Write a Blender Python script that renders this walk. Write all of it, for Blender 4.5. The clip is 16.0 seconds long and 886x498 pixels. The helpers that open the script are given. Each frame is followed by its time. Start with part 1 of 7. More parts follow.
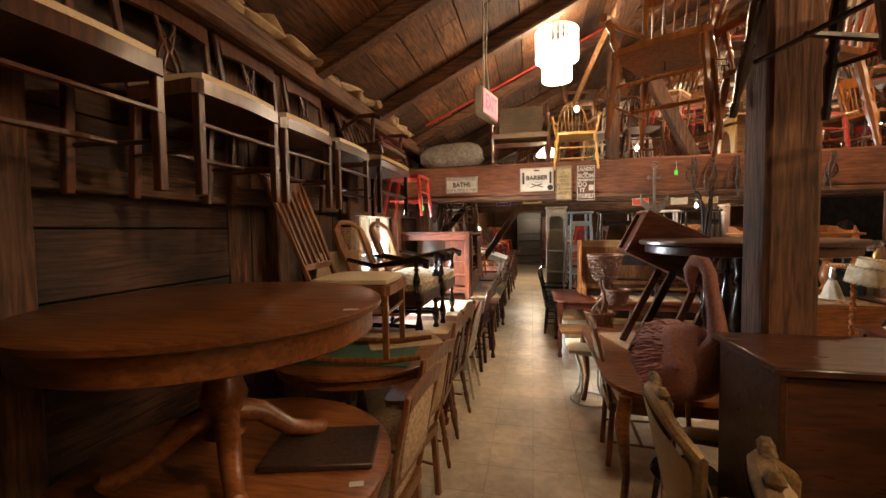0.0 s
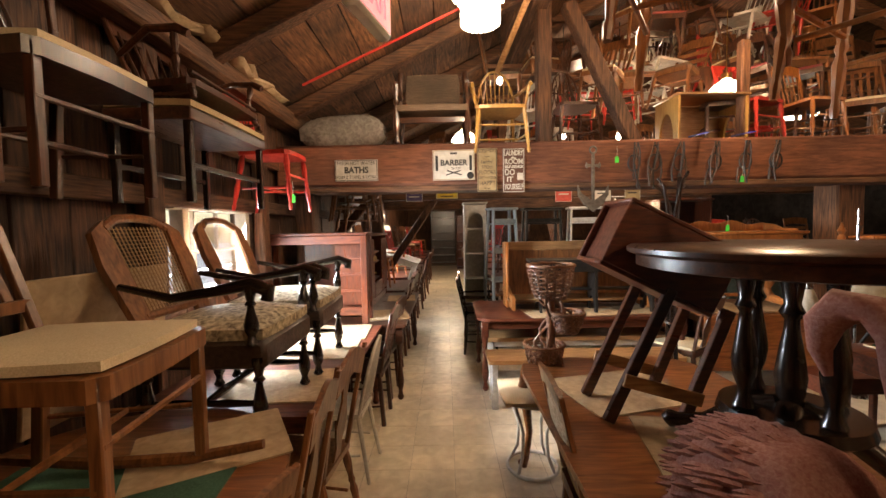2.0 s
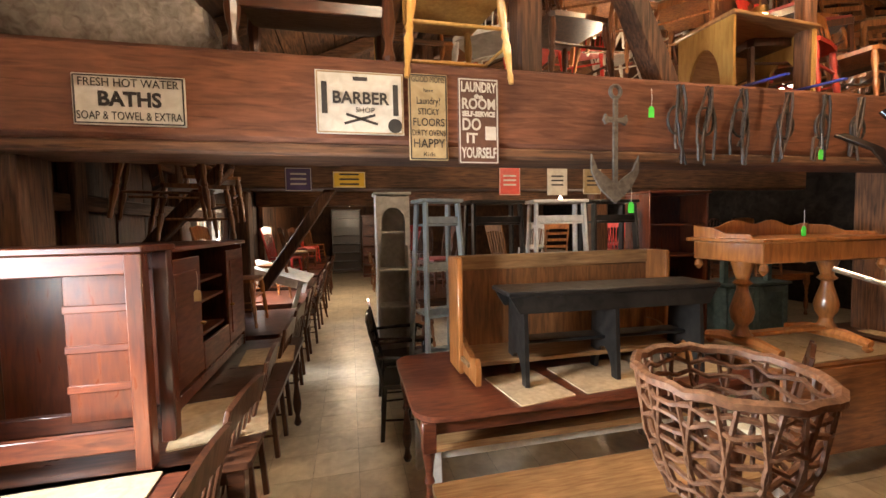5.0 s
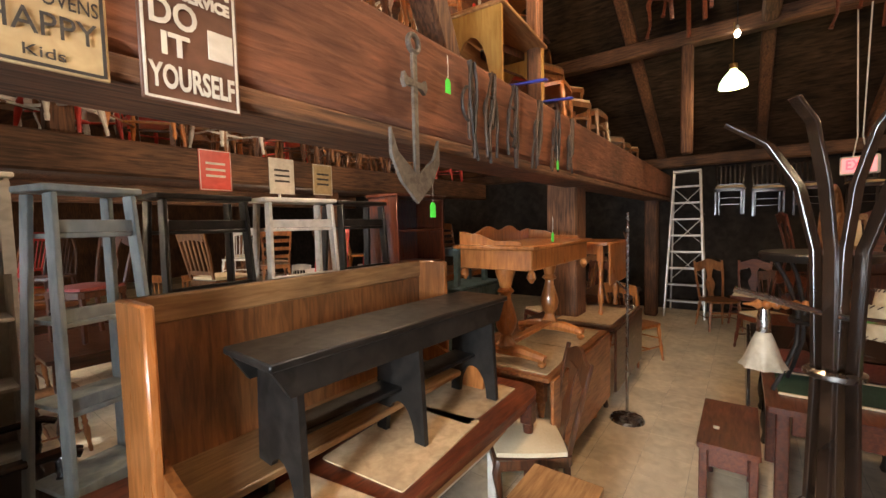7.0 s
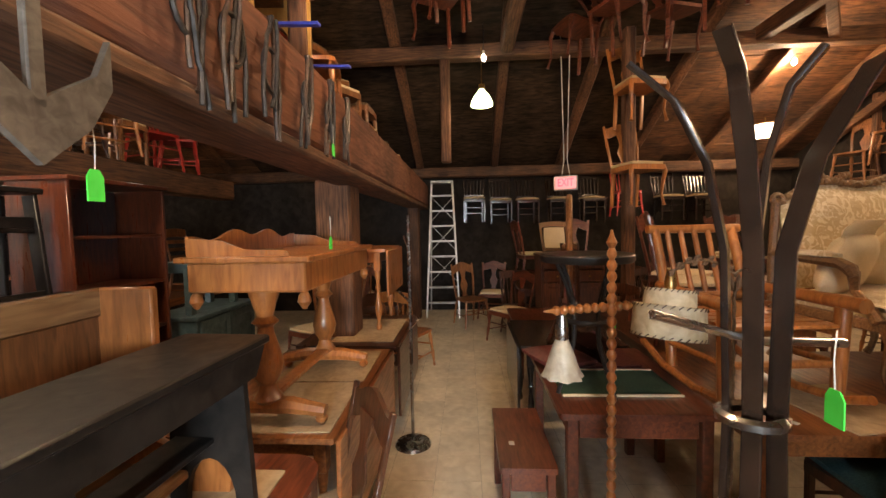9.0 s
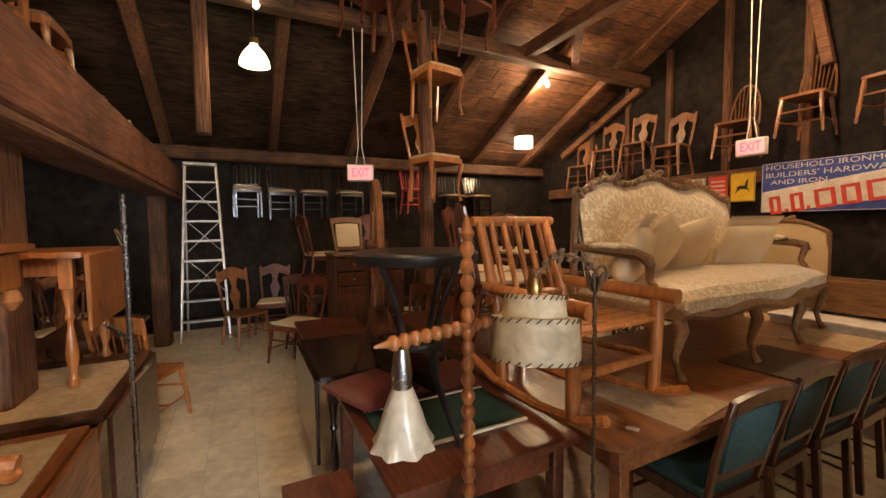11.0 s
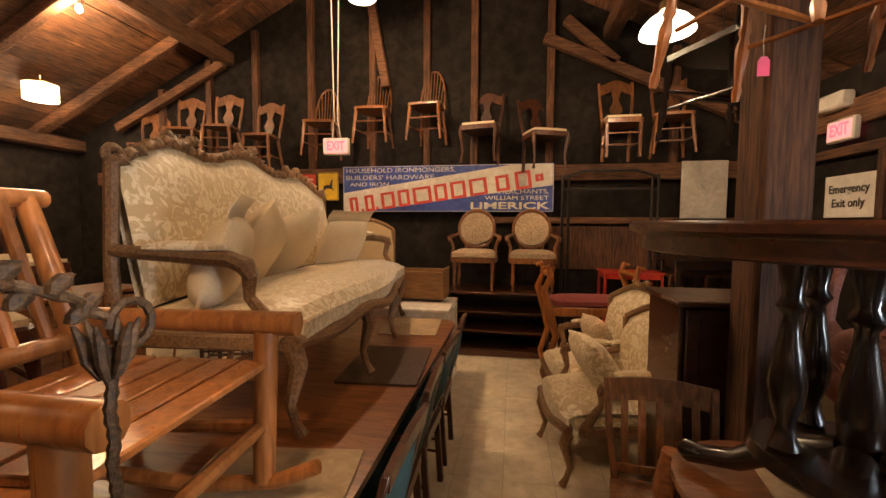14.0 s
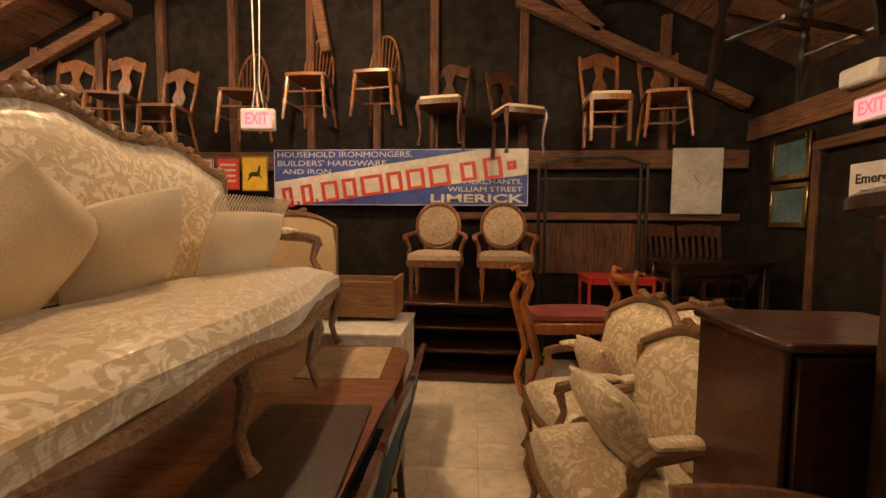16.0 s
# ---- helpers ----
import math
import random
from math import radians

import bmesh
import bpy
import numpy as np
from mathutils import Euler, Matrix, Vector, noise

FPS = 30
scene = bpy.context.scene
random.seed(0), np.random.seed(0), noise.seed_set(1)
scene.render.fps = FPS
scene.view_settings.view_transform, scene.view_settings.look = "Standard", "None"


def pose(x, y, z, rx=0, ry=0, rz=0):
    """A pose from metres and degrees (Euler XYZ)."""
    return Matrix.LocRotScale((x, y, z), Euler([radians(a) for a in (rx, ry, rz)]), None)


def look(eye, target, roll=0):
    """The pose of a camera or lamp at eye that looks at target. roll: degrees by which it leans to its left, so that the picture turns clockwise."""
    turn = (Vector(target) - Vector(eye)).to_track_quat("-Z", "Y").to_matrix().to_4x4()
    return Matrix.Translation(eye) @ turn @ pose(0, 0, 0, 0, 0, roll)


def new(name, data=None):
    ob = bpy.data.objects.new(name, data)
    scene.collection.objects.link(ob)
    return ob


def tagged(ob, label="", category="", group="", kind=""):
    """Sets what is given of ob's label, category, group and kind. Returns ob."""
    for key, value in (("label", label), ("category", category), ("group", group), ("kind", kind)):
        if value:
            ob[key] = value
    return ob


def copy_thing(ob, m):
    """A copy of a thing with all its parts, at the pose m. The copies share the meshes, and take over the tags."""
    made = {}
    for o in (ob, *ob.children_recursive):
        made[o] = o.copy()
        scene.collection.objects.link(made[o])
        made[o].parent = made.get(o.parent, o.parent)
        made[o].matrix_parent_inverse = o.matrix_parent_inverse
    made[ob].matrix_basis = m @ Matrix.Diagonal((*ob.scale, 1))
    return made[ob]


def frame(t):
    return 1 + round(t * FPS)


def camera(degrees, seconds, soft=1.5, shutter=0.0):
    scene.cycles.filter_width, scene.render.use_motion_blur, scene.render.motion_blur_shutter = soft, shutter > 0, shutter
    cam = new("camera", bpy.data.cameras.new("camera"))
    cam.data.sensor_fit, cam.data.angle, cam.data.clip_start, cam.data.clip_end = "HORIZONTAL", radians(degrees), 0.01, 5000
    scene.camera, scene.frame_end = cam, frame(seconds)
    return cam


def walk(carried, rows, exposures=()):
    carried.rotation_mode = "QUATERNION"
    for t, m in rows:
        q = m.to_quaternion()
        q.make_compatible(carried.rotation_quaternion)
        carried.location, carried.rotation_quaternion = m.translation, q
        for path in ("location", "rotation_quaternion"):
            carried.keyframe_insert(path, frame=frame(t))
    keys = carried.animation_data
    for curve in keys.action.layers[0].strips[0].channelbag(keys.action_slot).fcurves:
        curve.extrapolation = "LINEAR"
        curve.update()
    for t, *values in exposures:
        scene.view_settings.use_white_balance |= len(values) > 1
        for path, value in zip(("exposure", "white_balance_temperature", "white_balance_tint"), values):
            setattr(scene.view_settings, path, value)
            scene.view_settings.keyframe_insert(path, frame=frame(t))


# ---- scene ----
cam = camera(95.1, 16.0)
METRES, EYE, TILT, LEAN, TURN = 7.7, 1.64, -2.7, 0.8, 12.4
ROWS = [
    (0.0, 0.0, 0.0, 0.0, -0.0, 0.0, -0.0),
    (0.5, 0.0088, 0.0295, 0.0014, -5.43, 0.01, 0.38),
    (1.0, 0.0117, 0.0655, 0.0027, -8.55, -0.07, 0.58),
    (1.5, 0.0203, 0.1122, 0.0046, -11.0, -0.19, 0.78),
    (2.0, 0.0316, 0.1636, 0.0084, -12.0, -0.17, 0.85),
    (2.5, 0.0398, 0.2124, 0.0117, -13.14, -0.15, 0.91),
    (3.0, 0.0492, 0.2565, 0.0152, -14.27, -0.14, 1.04),
    (5.5, 0.103, 0.4626, 0.0259, -30.0, -0.41, 1.86),
    (6.0, 0.1141, 0.4975, 0.0276, -37.2, -0.6, 2.3),
    (6.5, 0.1275, 0.5231, 0.0298, -51.53, -1.15, 2.99),
    (7.0, 0.1462, 0.5408, 0.0336, -65.91, -1.6, 3.54),
    (7.5, 0.1632, 0.5536, 0.0345, -75.87, -1.5, 3.83),
    (8.0, 0.1848, 0.5674, 0.0349, -84.88, -1.82, 3.97),
    (10.5, 0.3041, 0.5517, 0.0263, -119.71, -4.07, 3.5),
    (11.0, 0.3259, 0.5418, 0.0252, -129.02, -4.59, 3.22),
    (11.5, 0.3436, 0.5297, 0.0226, -137.22, -4.94, 2.87),
    (12.0, 0.3555, 0.5156, 0.0195, -144.57, -5.3, 2.58),
    (12.5, 0.369, 0.5, 0.017, -154.78, -5.71, 2.05),
    (13.0, 0.3727, 0.4829, 0.0138, -165.3, -6.07, 1.36),
    (13.5, 0.3748, 0.4615, 0.0151, -174.53, -6.25, 0.85),
    (14.0, 0.3756, 0.4382, 0.0142, -182.64, -6.32, 0.35),
    (14.5, 0.3708, 0.4125, 0.0132, -186.43, -6.39, 0.07),
    (15.0, 0.3679, 0.3833, 0.0086, -187.06, -6.32, 0.07),
    (15.5, 0.3664, 0.3532, 0.0065, -187.67, -6.31, -0.01),
    (16.0, 0.3621, 0.3246, 0.0038, -188.2, -6.39, -0.02),
]
walk(cam, [(t, pose(0, 0, EYE, TILT, LEAN, TURN) @ pose(METRES * x, METRES * y, METRES * z, 90 + pitch, roll, yaw)) for t, x, y, z, yaw, pitch, roll in ROWS])

# ---- world and light ----
world = bpy.data.worlds.new("world")
scene.world = world
world.use_nodes = True
_n = world.node_tree.nodes
_sky = _n.new("ShaderNodeTexSky")
_sky.sky_type, _sky.sun_disc = "NISHITA", False
_sky.sun_elevation, _sky.sun_rotation = radians(24.2), radians(-73)
_n["Background"].inputs[1].default_value = 0.12
world.node_tree.links.new(_sky.outputs[0], _n["Background"].inputs[0])
scene.view_settings.exposure = 0.4


_sun = bpy.data.lights.new("sun", "SUN")
_sun.energy, _sun.angle, _sun.color = 5.0, radians(0.6), (1.0, 0.95, 0.88)
new("sun", _sun).matrix_basis = look((-1.0, 0.31, 0.47), (0, 0, 0))


def lamp(name, place, watts, colour=(1.0, 0.74, 0.48), size=0.06):
    d = bpy.data.lights.new(name, "POINT")
    d.energy, d.color, d.shadow_soft_size = watts, colour, size
    ob = new(name, d)
    ob.location = place
    return ob


# ---- materials ----
def material(name):
    m = bpy.data.materials.new(name)
    m.use_nodes = True
    nt = m.node_tree
    return m, nt, nt.nodes, nt.links, nt.nodes["Principled BSDF"]


def grain(name, dark, light, scale=(3, 3, 30), rough=0.4, bump=0.15, coat=0.0, noise_scale=4.0, vary=0.25, stain=0.5, metal=0.0, placed=False):
    """Two-scale noise between two colours, stretched along z or any axis by scale, with bump."""
    m, nt, N, L, P = material(name)
    tc = N.new("ShaderNodeTexCoord")
    mp = N.new("ShaderNodeMapping")
    mp.inputs["Scale"].default_value = scale
    L.new(tc.outputs["Object"], mp.inputs[0])
    info = N.new("ShaderNodeObjectInfo")
    add = N.new("ShaderNodeVectorMath")
    add.operation = "MULTIPLY_ADD"
    add.inputs[1].default_value = (17, 31, 23)
    L.new(info.outputs["Random"], add.inputs[0])
    L.new(mp.outputs[0], add.inputs[2])
    n1 = N.new("ShaderNodeTexNoise")
    n1.inputs["Scale"].default_value, n1.inputs["Detail"].default_value = noise_scale, 6
    n1.inputs["Distortion"].default_value = 0.6
    L.new(add.outputs[0], n1.inputs["Vector"])
    n2 = N.new("ShaderNodeTexNoise")
    n2.inputs["Scale"].default_value, n2.inputs["Detail"].default_value = 2.3, 4
    L.new(N.new("ShaderNodeNewGeometry").outputs["Position"] if placed else tc.outputs["Object"], n2.inputs["Vector"])
    r = N.new("ShaderNodeValToRGB")
    r.color_ramp.elements[0].position, r.color_ramp.elements[1].position = 0.32, 0.7
    r.color_ramp.elements[0].color, r.color_ramp.elements[1].color = (*dark, 1), (*light, 1)
    L.new(n1.outputs[0], r.inputs[0])
    mr = N.new("ShaderNodeMapRange")
    mr.inputs[1].default_value, mr.inputs[2].default_value = 0.3, 0.7
    mr.inputs[3].default_value, mr.inputs[4].default_value = 1 - stain, 1.1
    L.new(n2.outputs[0], mr.inputs[0])
    vr = N.new("ShaderNodeMapRange")
    vr.inputs[3].default_value, vr.inputs[4].default_value = 1 - vary, 1 + vary
    L.new(info.outputs["Random"], vr.inputs[0])
    mul = N.new("ShaderNodeMath")
    mul.operation = "MULTIPLY"
    L.new(mr.outputs[0], mul.inputs[0])
    L.new(vr.outputs[0], mul.inputs[1])
    mix = N.new("ShaderNodeVectorMath")
    mix.operation = "SCALE"
    L.new(r.outputs[0], mix.inputs[0])
    L.new(mul.outputs[0], mix.inputs["Scale"])
    L.new(mix.outputs[0], P.inputs["Base Color"])
    rr = N.new("ShaderNodeMapRange")
    rr.inputs[3].default_value, rr.inputs[4].default_value = rough + 0.12, max(rough - 0.1, 0.05)
    L.new(n1.outputs[0], rr.inputs[0])
    L.new(rr.outputs[0], P.inputs["Roughness"])
    P.inputs["Coat Weight"].default_value = coat
    P.inputs["Coat Roughness"].default_value = 0.2
    P.inputs["Metallic"].default_value = metal
    b = N.new("ShaderNodeBump")
    b.inputs["Strength"].default_value, b.inputs["Distance"].default_value = bump, 0.01
    L.new(n1.outputs[0], b.inputs["Height"])
    L.new(b.outputs[0], P.inputs["Normal"])
    return m


def glow(name, colour, strength):
    m, nt, N, L, P = material(name)
    P.inputs["Base Color"].default_value = (*colour, 1)
    P.inputs["Emission Color"].default_value = (*colour, 1)
    P.inputs["Emission Strength"].default_value = strength
    return m


OAK = grain("oak", (0.15, 0.045, 0.012), (0.36, 0.132, 0.04), (1.5, 14, 14), 0.32, 0.08, 0.25)
WALNUT = grain("walnut", (0.035, 0.012, 0.006), (0.11, 0.038, 0.016), (1.5, 12, 12), 0.3, 0.06, 0.3)
WALNUTV = grain("walnut_upright", (0.04, 0.014, 0.007), (0.13, 0.045, 0.018), (12, 12, 1.5), 0.32, 0.06, 0.25)
OAKV = grain("oak_upright", (0.14, 0.05, 0.016), (0.34, 0.14, 0.048), (14, 14, 1.5), 0.35, 0.08, 0.2)
MAHOG = grain("mahogany", (0.07, 0.016, 0.008), (0.19, 0.05, 0.02), (2, 12, 12), 0.36, 0.04, 0.12)
MAHOGV = grain("mahogany_upright", (0.075, 0.018, 0.009), (0.17, 0.045, 0.018), (12, 12, 1.6), 0.3, 0.04, 0.3)
HONEY = grain("honey_maple", (0.28, 0.09, 0.02), (0.54, 0.2, 0.055), (10, 10, 1.5), 0.3, 0.05, 0.3)
PINE = grain("pine", (0.3, 0.14, 0.05), (0.52, 0.29, 0.12), (1.5, 14, 14), 0.45, 0.08, 0.1)
YELLOW = grain("yellow_pine", (0.45, 0.23, 0.05), (0.62, 0.36, 0.1), (10, 10, 1.5), 0.35, 0.05, 0.2)
BLACKP = grain("black_paint", (0.008, 0.007, 0.006), (0.024, 0.02, 0.017), (4, 4, 4), 0.38, 0.05, 0.0, stain=0.3)
BLACKP.node_tree.nodes["Principled BSDF"].inputs["Specular IOR Level"].default_value = 0.3
EBONY = grain("ebonised_wood", (0.01, 0.006, 0.004), (0.03, 0.016, 0.01), (4, 4, 4), 0.22, 0.03, 0.4)
WHITEP = grain("white_paint", (0.55, 0.5, 0.43), (0.75, 0.7, 0.62), (4, 4, 4), 0.5, 0.05, vary=0.05, stain=0.2)
GREYP = grain("grey_blue_paint", (0.26, 0.3, 0.3), (0.42, 0.46, 0.44), (4, 4, 2), 0.55, 0.06, vary=0.05, stain=0.2)
BLUEP = grain("blue_paint", (0.07, 0.13, 0.15), (0.14, 0.22, 0.24), (4, 4, 4), 0.5, 0.06, vary=0.1)
REDP = grain("red_paint", (0.42, 0.02, 0.015), (0.6, 0.05, 0.03), (4, 4, 4), 0.35, 0.03, 0.2, vary=0.1, stain=0.2)
TIMBER = grain("old_timber", (0.07, 0.03, 0.014), (0.25, 0.11, 0.047), (1.2, 16, 16), 0.75, 0.5, stain=0.55)
TIMBERV = grain("old_timber_upright", (0.05, 0.02, 0.009), (0.2, 0.083, 0.034), (16, 16, 1.2), 0.75, 0.5, stain=0.55)
TIMBERY = grain("old_timber_along", (0.06, 0.026, 0.013), (0.22, 0.1, 0.043), (16, 1.2, 16), 0.75, 0.5, stain=0.6)
BOARD = grain("roof_board", (0.06, 0.026, 0.012), (0.24, 0.105, 0.042), (14, 1.4, 14), 0.8, 0.4, stain=0.7, vary=0.4)
BEAMRED = grain("hewn_beam", (0.125, 0.044, 0.021), (0.26, 0.096, 0.046), (1.3, 12, 10), 0.85, 0.7, stain=0.45, vary=0.05)
DARKWALL = grain("tar_paper", (0.014, 0.011, 0.009), (0.03, 0.024, 0.02), (2, 2, 2), 0.75, 0.15, vary=0.1)
DARKROOF = grain("dark_roof_brown", (0.018, 0.012, 0.008), (0.07, 0.042, 0.024), (6, 1.2, 6), 0.8, 0.3, stain=0.6)
DARKROOF.node_tree.nodes["Principled BSDF"].inputs["Specular IOR Level"].default_value = 0.15
BRONZE = grain("aged_bronze", (0.045, 0.022, 0.01), (0.19, 0.1, 0.042), (30, 30, 30), 0.55, 0.5, metal=0.2)
FROST = grain("frosted_glass", (0.4, 0.34, 0.25), (0.56, 0.49, 0.37), (6, 6, 6), 0.35, 0.05, vary=0.02, stain=0.2)
ANCHORM = grain("grey_iron_plate", (0.09, 0.075, 0.06), (0.19, 0.16, 0.13), (8, 8, 8), 0.6, 0.15, metal=0.2)
FLOORM = grain("vinyl_tile", (0.64, 0.53, 0.37), (0.82, 0.71, 0.53), (3, 3, 3), 0.36, 0.04, stain=0.25, vary=0.05, placed=True)
FLOORJ = grain("tile_joint", (0.34, 0.28, 0.2), (0.44, 0.37, 0.27), (3, 3, 3), 0.7, 0.04)
CREAM = grain("cream_cloth", (0.58, 0.46, 0.28), (0.75, 0.62, 0.42), (60, 60, 60), 0.85, 0.1, vary=0.06, stain=0.15)
TAUPE = grain("tan_cloth", (0.38, 0.27, 0.14), (0.52, 0.38, 0.2), (50, 50, 50), 0.85, 0.1, vary=0.06, stain=0.15)
CARD = grain("cardboard", (0.36, 0.25, 0.14), (0.5, 0.36, 0.21), (6, 6, 6), 0.8, 0.05, stain=0.25)
GREENF = grain("green_felt", (0.03, 0.09, 0.05), (0.06, 0.14, 0.085), (40, 40, 40), 0.9, 0.08)
TEALF = grain("teal_velvet", (0.015, 0.05, 0.055), (0.04, 0.1, 0.1), (30, 30, 30), 0.85, 0.1)
REDF = grain("red_velvet", (0.22, 0.04, 0.04), (0.36, 0.09, 0.08), (40, 40, 40), 0.85, 0.1, stain=0.25)
RUSH = grain("woven_rush", (0.12, 0.075, 0.045), (0.24, 0.16, 0.1), (3, 60, 60), 0.85, 0.5)
CANE = grain("woven_cane", (0.3, 0.17, 0.07), (0.5, 0.31, 0.15), (50, 50, 50), 0.6, 0.5)
WICKER = grain("wicker", (0.15, 0.058, 0.026), (0.36, 0.16, 0.075), (20, 20, 20), 0.45, 0.2)
LEATHER = grain("brown_leather", (0.03, 0.016, 0.01), (0.075, 0.04, 0.022), (14, 14, 14), 0.45, 0.2)
REDL = grain("red_leather", (0.06, 0.012, 0.01), (0.13, 0.03, 0.024), (14, 14, 14), 0.4, 0.2)
GILT = grain("gilt_wood", (0.2, 0.12, 0.05), (0.36, 0.23, 0.1), (20, 20, 20), 0.4, 0.3, metal=0.2)
CARVED = grain("carved_frame", (0.15, 0.07, 0.028), (0.34, 0.185, 0.08), (20, 20, 20), 0.4, 0.4)
STEEL = grain("steel", (0.45, 0.44, 0.42), (0.7, 0.68, 0.65), (5, 5, 5), 0.25, 0.02, metal=1.0)
IRON = grain("wrought_iron", (0.02, 0.018, 0.016), (0.06, 0.05, 0.045), (10, 10, 10), 0.5, 0.2, metal=0.5)
ALU = grain("aluminium", (0.5, 0.48, 0.44), (0.7, 0.67, 0.62), (5, 5, 5), 0.4, 0.03, metal=0.4)
BRASS = grain("brass", (0.4, 0.26, 0.09), (0.62, 0.43, 0.17), (9, 9, 9), 0.3, 0.05, metal=1.0)
PARCH = grain("parchment", (0.35, 0.28, 0.17), (0.54, 0.45, 0.3), (5, 5, 5), 0.6, 0.1, stain=0.3)
PINKF = grain("flamingo_feather", (0.55, 0.19, 0.14), (0.82, 0.4, 0.3), (30, 30, 30), 0.7, 0.2, vary=0.3)
PINKP = grain("flamingo_paint", (0.45, 0.11, 0.075), (0.6, 0.19, 0.13), (6, 6, 6), 0.4, 0.06)
PLASTICW = grain("white_plastic", (0.6, 0.56, 0.5), (0.72, 0.68, 0.6), (4, 4, 4), 0.4, 0.02, vary=0.02, stain=0.1)
GREENT = grain("green_tag", (0.05, 0.62, 0.05), (0.08, 0.75, 0.08), (4, 4, 4), 0.5, 0.0, vary=0.05, stain=0.05)
PINKT = grain("pink_tag", (0.75, 0.06, 0.2), (0.8, 0.1, 0.26), (4, 4, 4), 0.5, 0.0, vary=0.05, stain=0.05)
INK = grain("ink", (0.02, 0.016, 0.014), (0.04, 0.032, 0.028), (4, 4, 4), 0.6, 0.0, vary=0.0)
SIGNW = grain("sign_cream", (0.55, 0.5, 0.42), (0.7, 0.66, 0.58), (5, 5, 5), 0.45, 0.05, stain=0.25, vary=0.05)
SIGNT = grain("sign_tan", (0.36, 0.25, 0.12), (0.48, 0.36, 0.19), (5, 5, 5), 0.5, 0.05, stain=0.3, vary=0.05)
SIGNB = grain("sign_brown", (0.1, 0.04, 0.022), (0.15, 0.06, 0.035), (5, 5, 5), 0.45, 0.05, vary=0.02)
SIGNBLUE = grain("sign_blue", (0.03, 0.055, 0.26), (0.06, 0.1, 0.36), (4, 4, 4), 0.35, 0.04, stain=0.35, vary=0.02)
SIGNRED = grain("sign_red", (0.5, 0.04, 0.025), (0.62, 0.07, 0.045), (4, 4, 4), 0.4, 0.04, vary=0.02, stain=0.2)
SIGNYEL = grain("sign_yellow", (0.62, 0.4, 0.02), (0.75, 0.5, 0.04), (4, 4, 4), 0.4, 0.04, vary=0.02, stain=0.2)
SIGNPURP = grain("sign_purple", (0.08, 0.05, 0.14), (0.12, 0.08, 0.2), (4, 4, 4), 0.45, 0.04, vary=0.02)
PLASTICBAG = grain("clear_wrap", (0.2, 0.17, 0.14), (0.38, 0.34, 0.3), (7, 7, 7), 0.15, 0.5, 0.6)
NEEDLE = grain("needlepoint", (0.1, 0.07, 0.04), (0.62, 0.5, 0.32), (9, 9, 9), 0.9, 0.1, stain=0.3)
FLORAL = grain("floral_tapestry", (0.3, 0.2, 0.12), (0.62, 0.48, 0.32), (16, 16, 16), 0.9, 0.1, stain=0.3)
STUDM = grain("wall_board", (0.05, 0.022, 0.011), (0.19, 0.08, 0.034), (1.2, 10, 14), 0.75, 0.4, stain=0.65, vary=0.5)
BLUEV = grain("blue_rail_paint", (0.03, 0.04, 0.3), (0.05, 0.07, 0.42), (4, 4, 4), 0.4, 0.03)
BULB = glow("bulb_glass", (1.0, 0.86, 0.66), 22)
SHADE_LIT = glow("lit_white_glass", (1.0, 0.88, 0.68), 6)
SHADE_GRN = glow("lit_green_glass", (0.75, 0.95, 0.55), 4)
CRYSTAL = glow("lit_crystal", (1.0, 0.9, 0.74), 7)
EXITRED = glow("exit_red", (1.0, 0.06, 0.08), 2.2)
EXITFACE = glow("exit_face", (1.0, 0.3, 0.3), 0.8)
PALEGROUND = grain("pale_ground", (0.6, 0.6, 0.6), (0.75, 0.75, 0.74), (0.5, 0.5, 0.5), 0.9, 0.3)
WALLP = grain("wall_plank", (0.025, 0.011, 0.006), (0.15, 0.062, 0.026), (14, 14, 1.1), 0.7, 0.5, stain=0.75, vary=0.55)
WALLH = grain("wall_plank_across", (0.025, 0.011, 0.006), (0.12, 0.05, 0.022), (14, 1.1, 14), 0.7, 0.5, stain=0.75, vary=0.45)


def damask():
    m, nt, N, L, P = material("gold_damask")
    tc = N.new("ShaderNodeTexCoord")
    n = N.new("ShaderNodeTexNoise")
    n.inputs["Scale"].default_value, n.inputs["Detail"].default_value, n.inputs["Distortion"].default_value = 13, 4, 2.6
    L.new(tc.outputs["Object"], n.inputs["Vector"])
    r = N.new("ShaderNodeValToRGB")
    r.color_ramp.elements[0].position, r.color_ramp.elements[1].position = 0.5, 0.58
    r.color_ramp.elements[0].color, r.color_ramp.elements[1].color = (0.5, 0.38, 0.21, 1), (0.76, 0.66, 0.48, 1)
    L.new(n.outputs[0], r.inputs[0])
    L.new(r.outputs[0], P.inputs["Base Color"])
    rr = N.new("ShaderNodeMapRange")
    rr.inputs[1].default_value, rr.inputs[2].default_value, rr.inputs[3].default_value, rr.inputs[4].default_value = 0.5, 0.58, 0.5, 0.26
    L.new(n.outputs[0], rr.inputs[0])
    L.new(rr.outputs[0], P.inputs["Roughness"])
    P.inputs["Sheen Weight"].default_value = 0.3
    w = N.new("ShaderNodeTexNoise")
    w.inputs["Scale"].default_value = 14
    b = N.new("ShaderNodeBump")
    b.inputs["Strength"].default_value, b.inputs["Distance"].default_value = 0.25, 0.02
    L.new(w.outputs[0], b.inputs["Height"])
    L.new(b.outputs[0], P.inputs["Normal"])
    return m


DAMASK = damask()
DARKWALL.node_tree.nodes["Principled BSDF"].inputs["Specular IOR Level"].default_value = 0.12


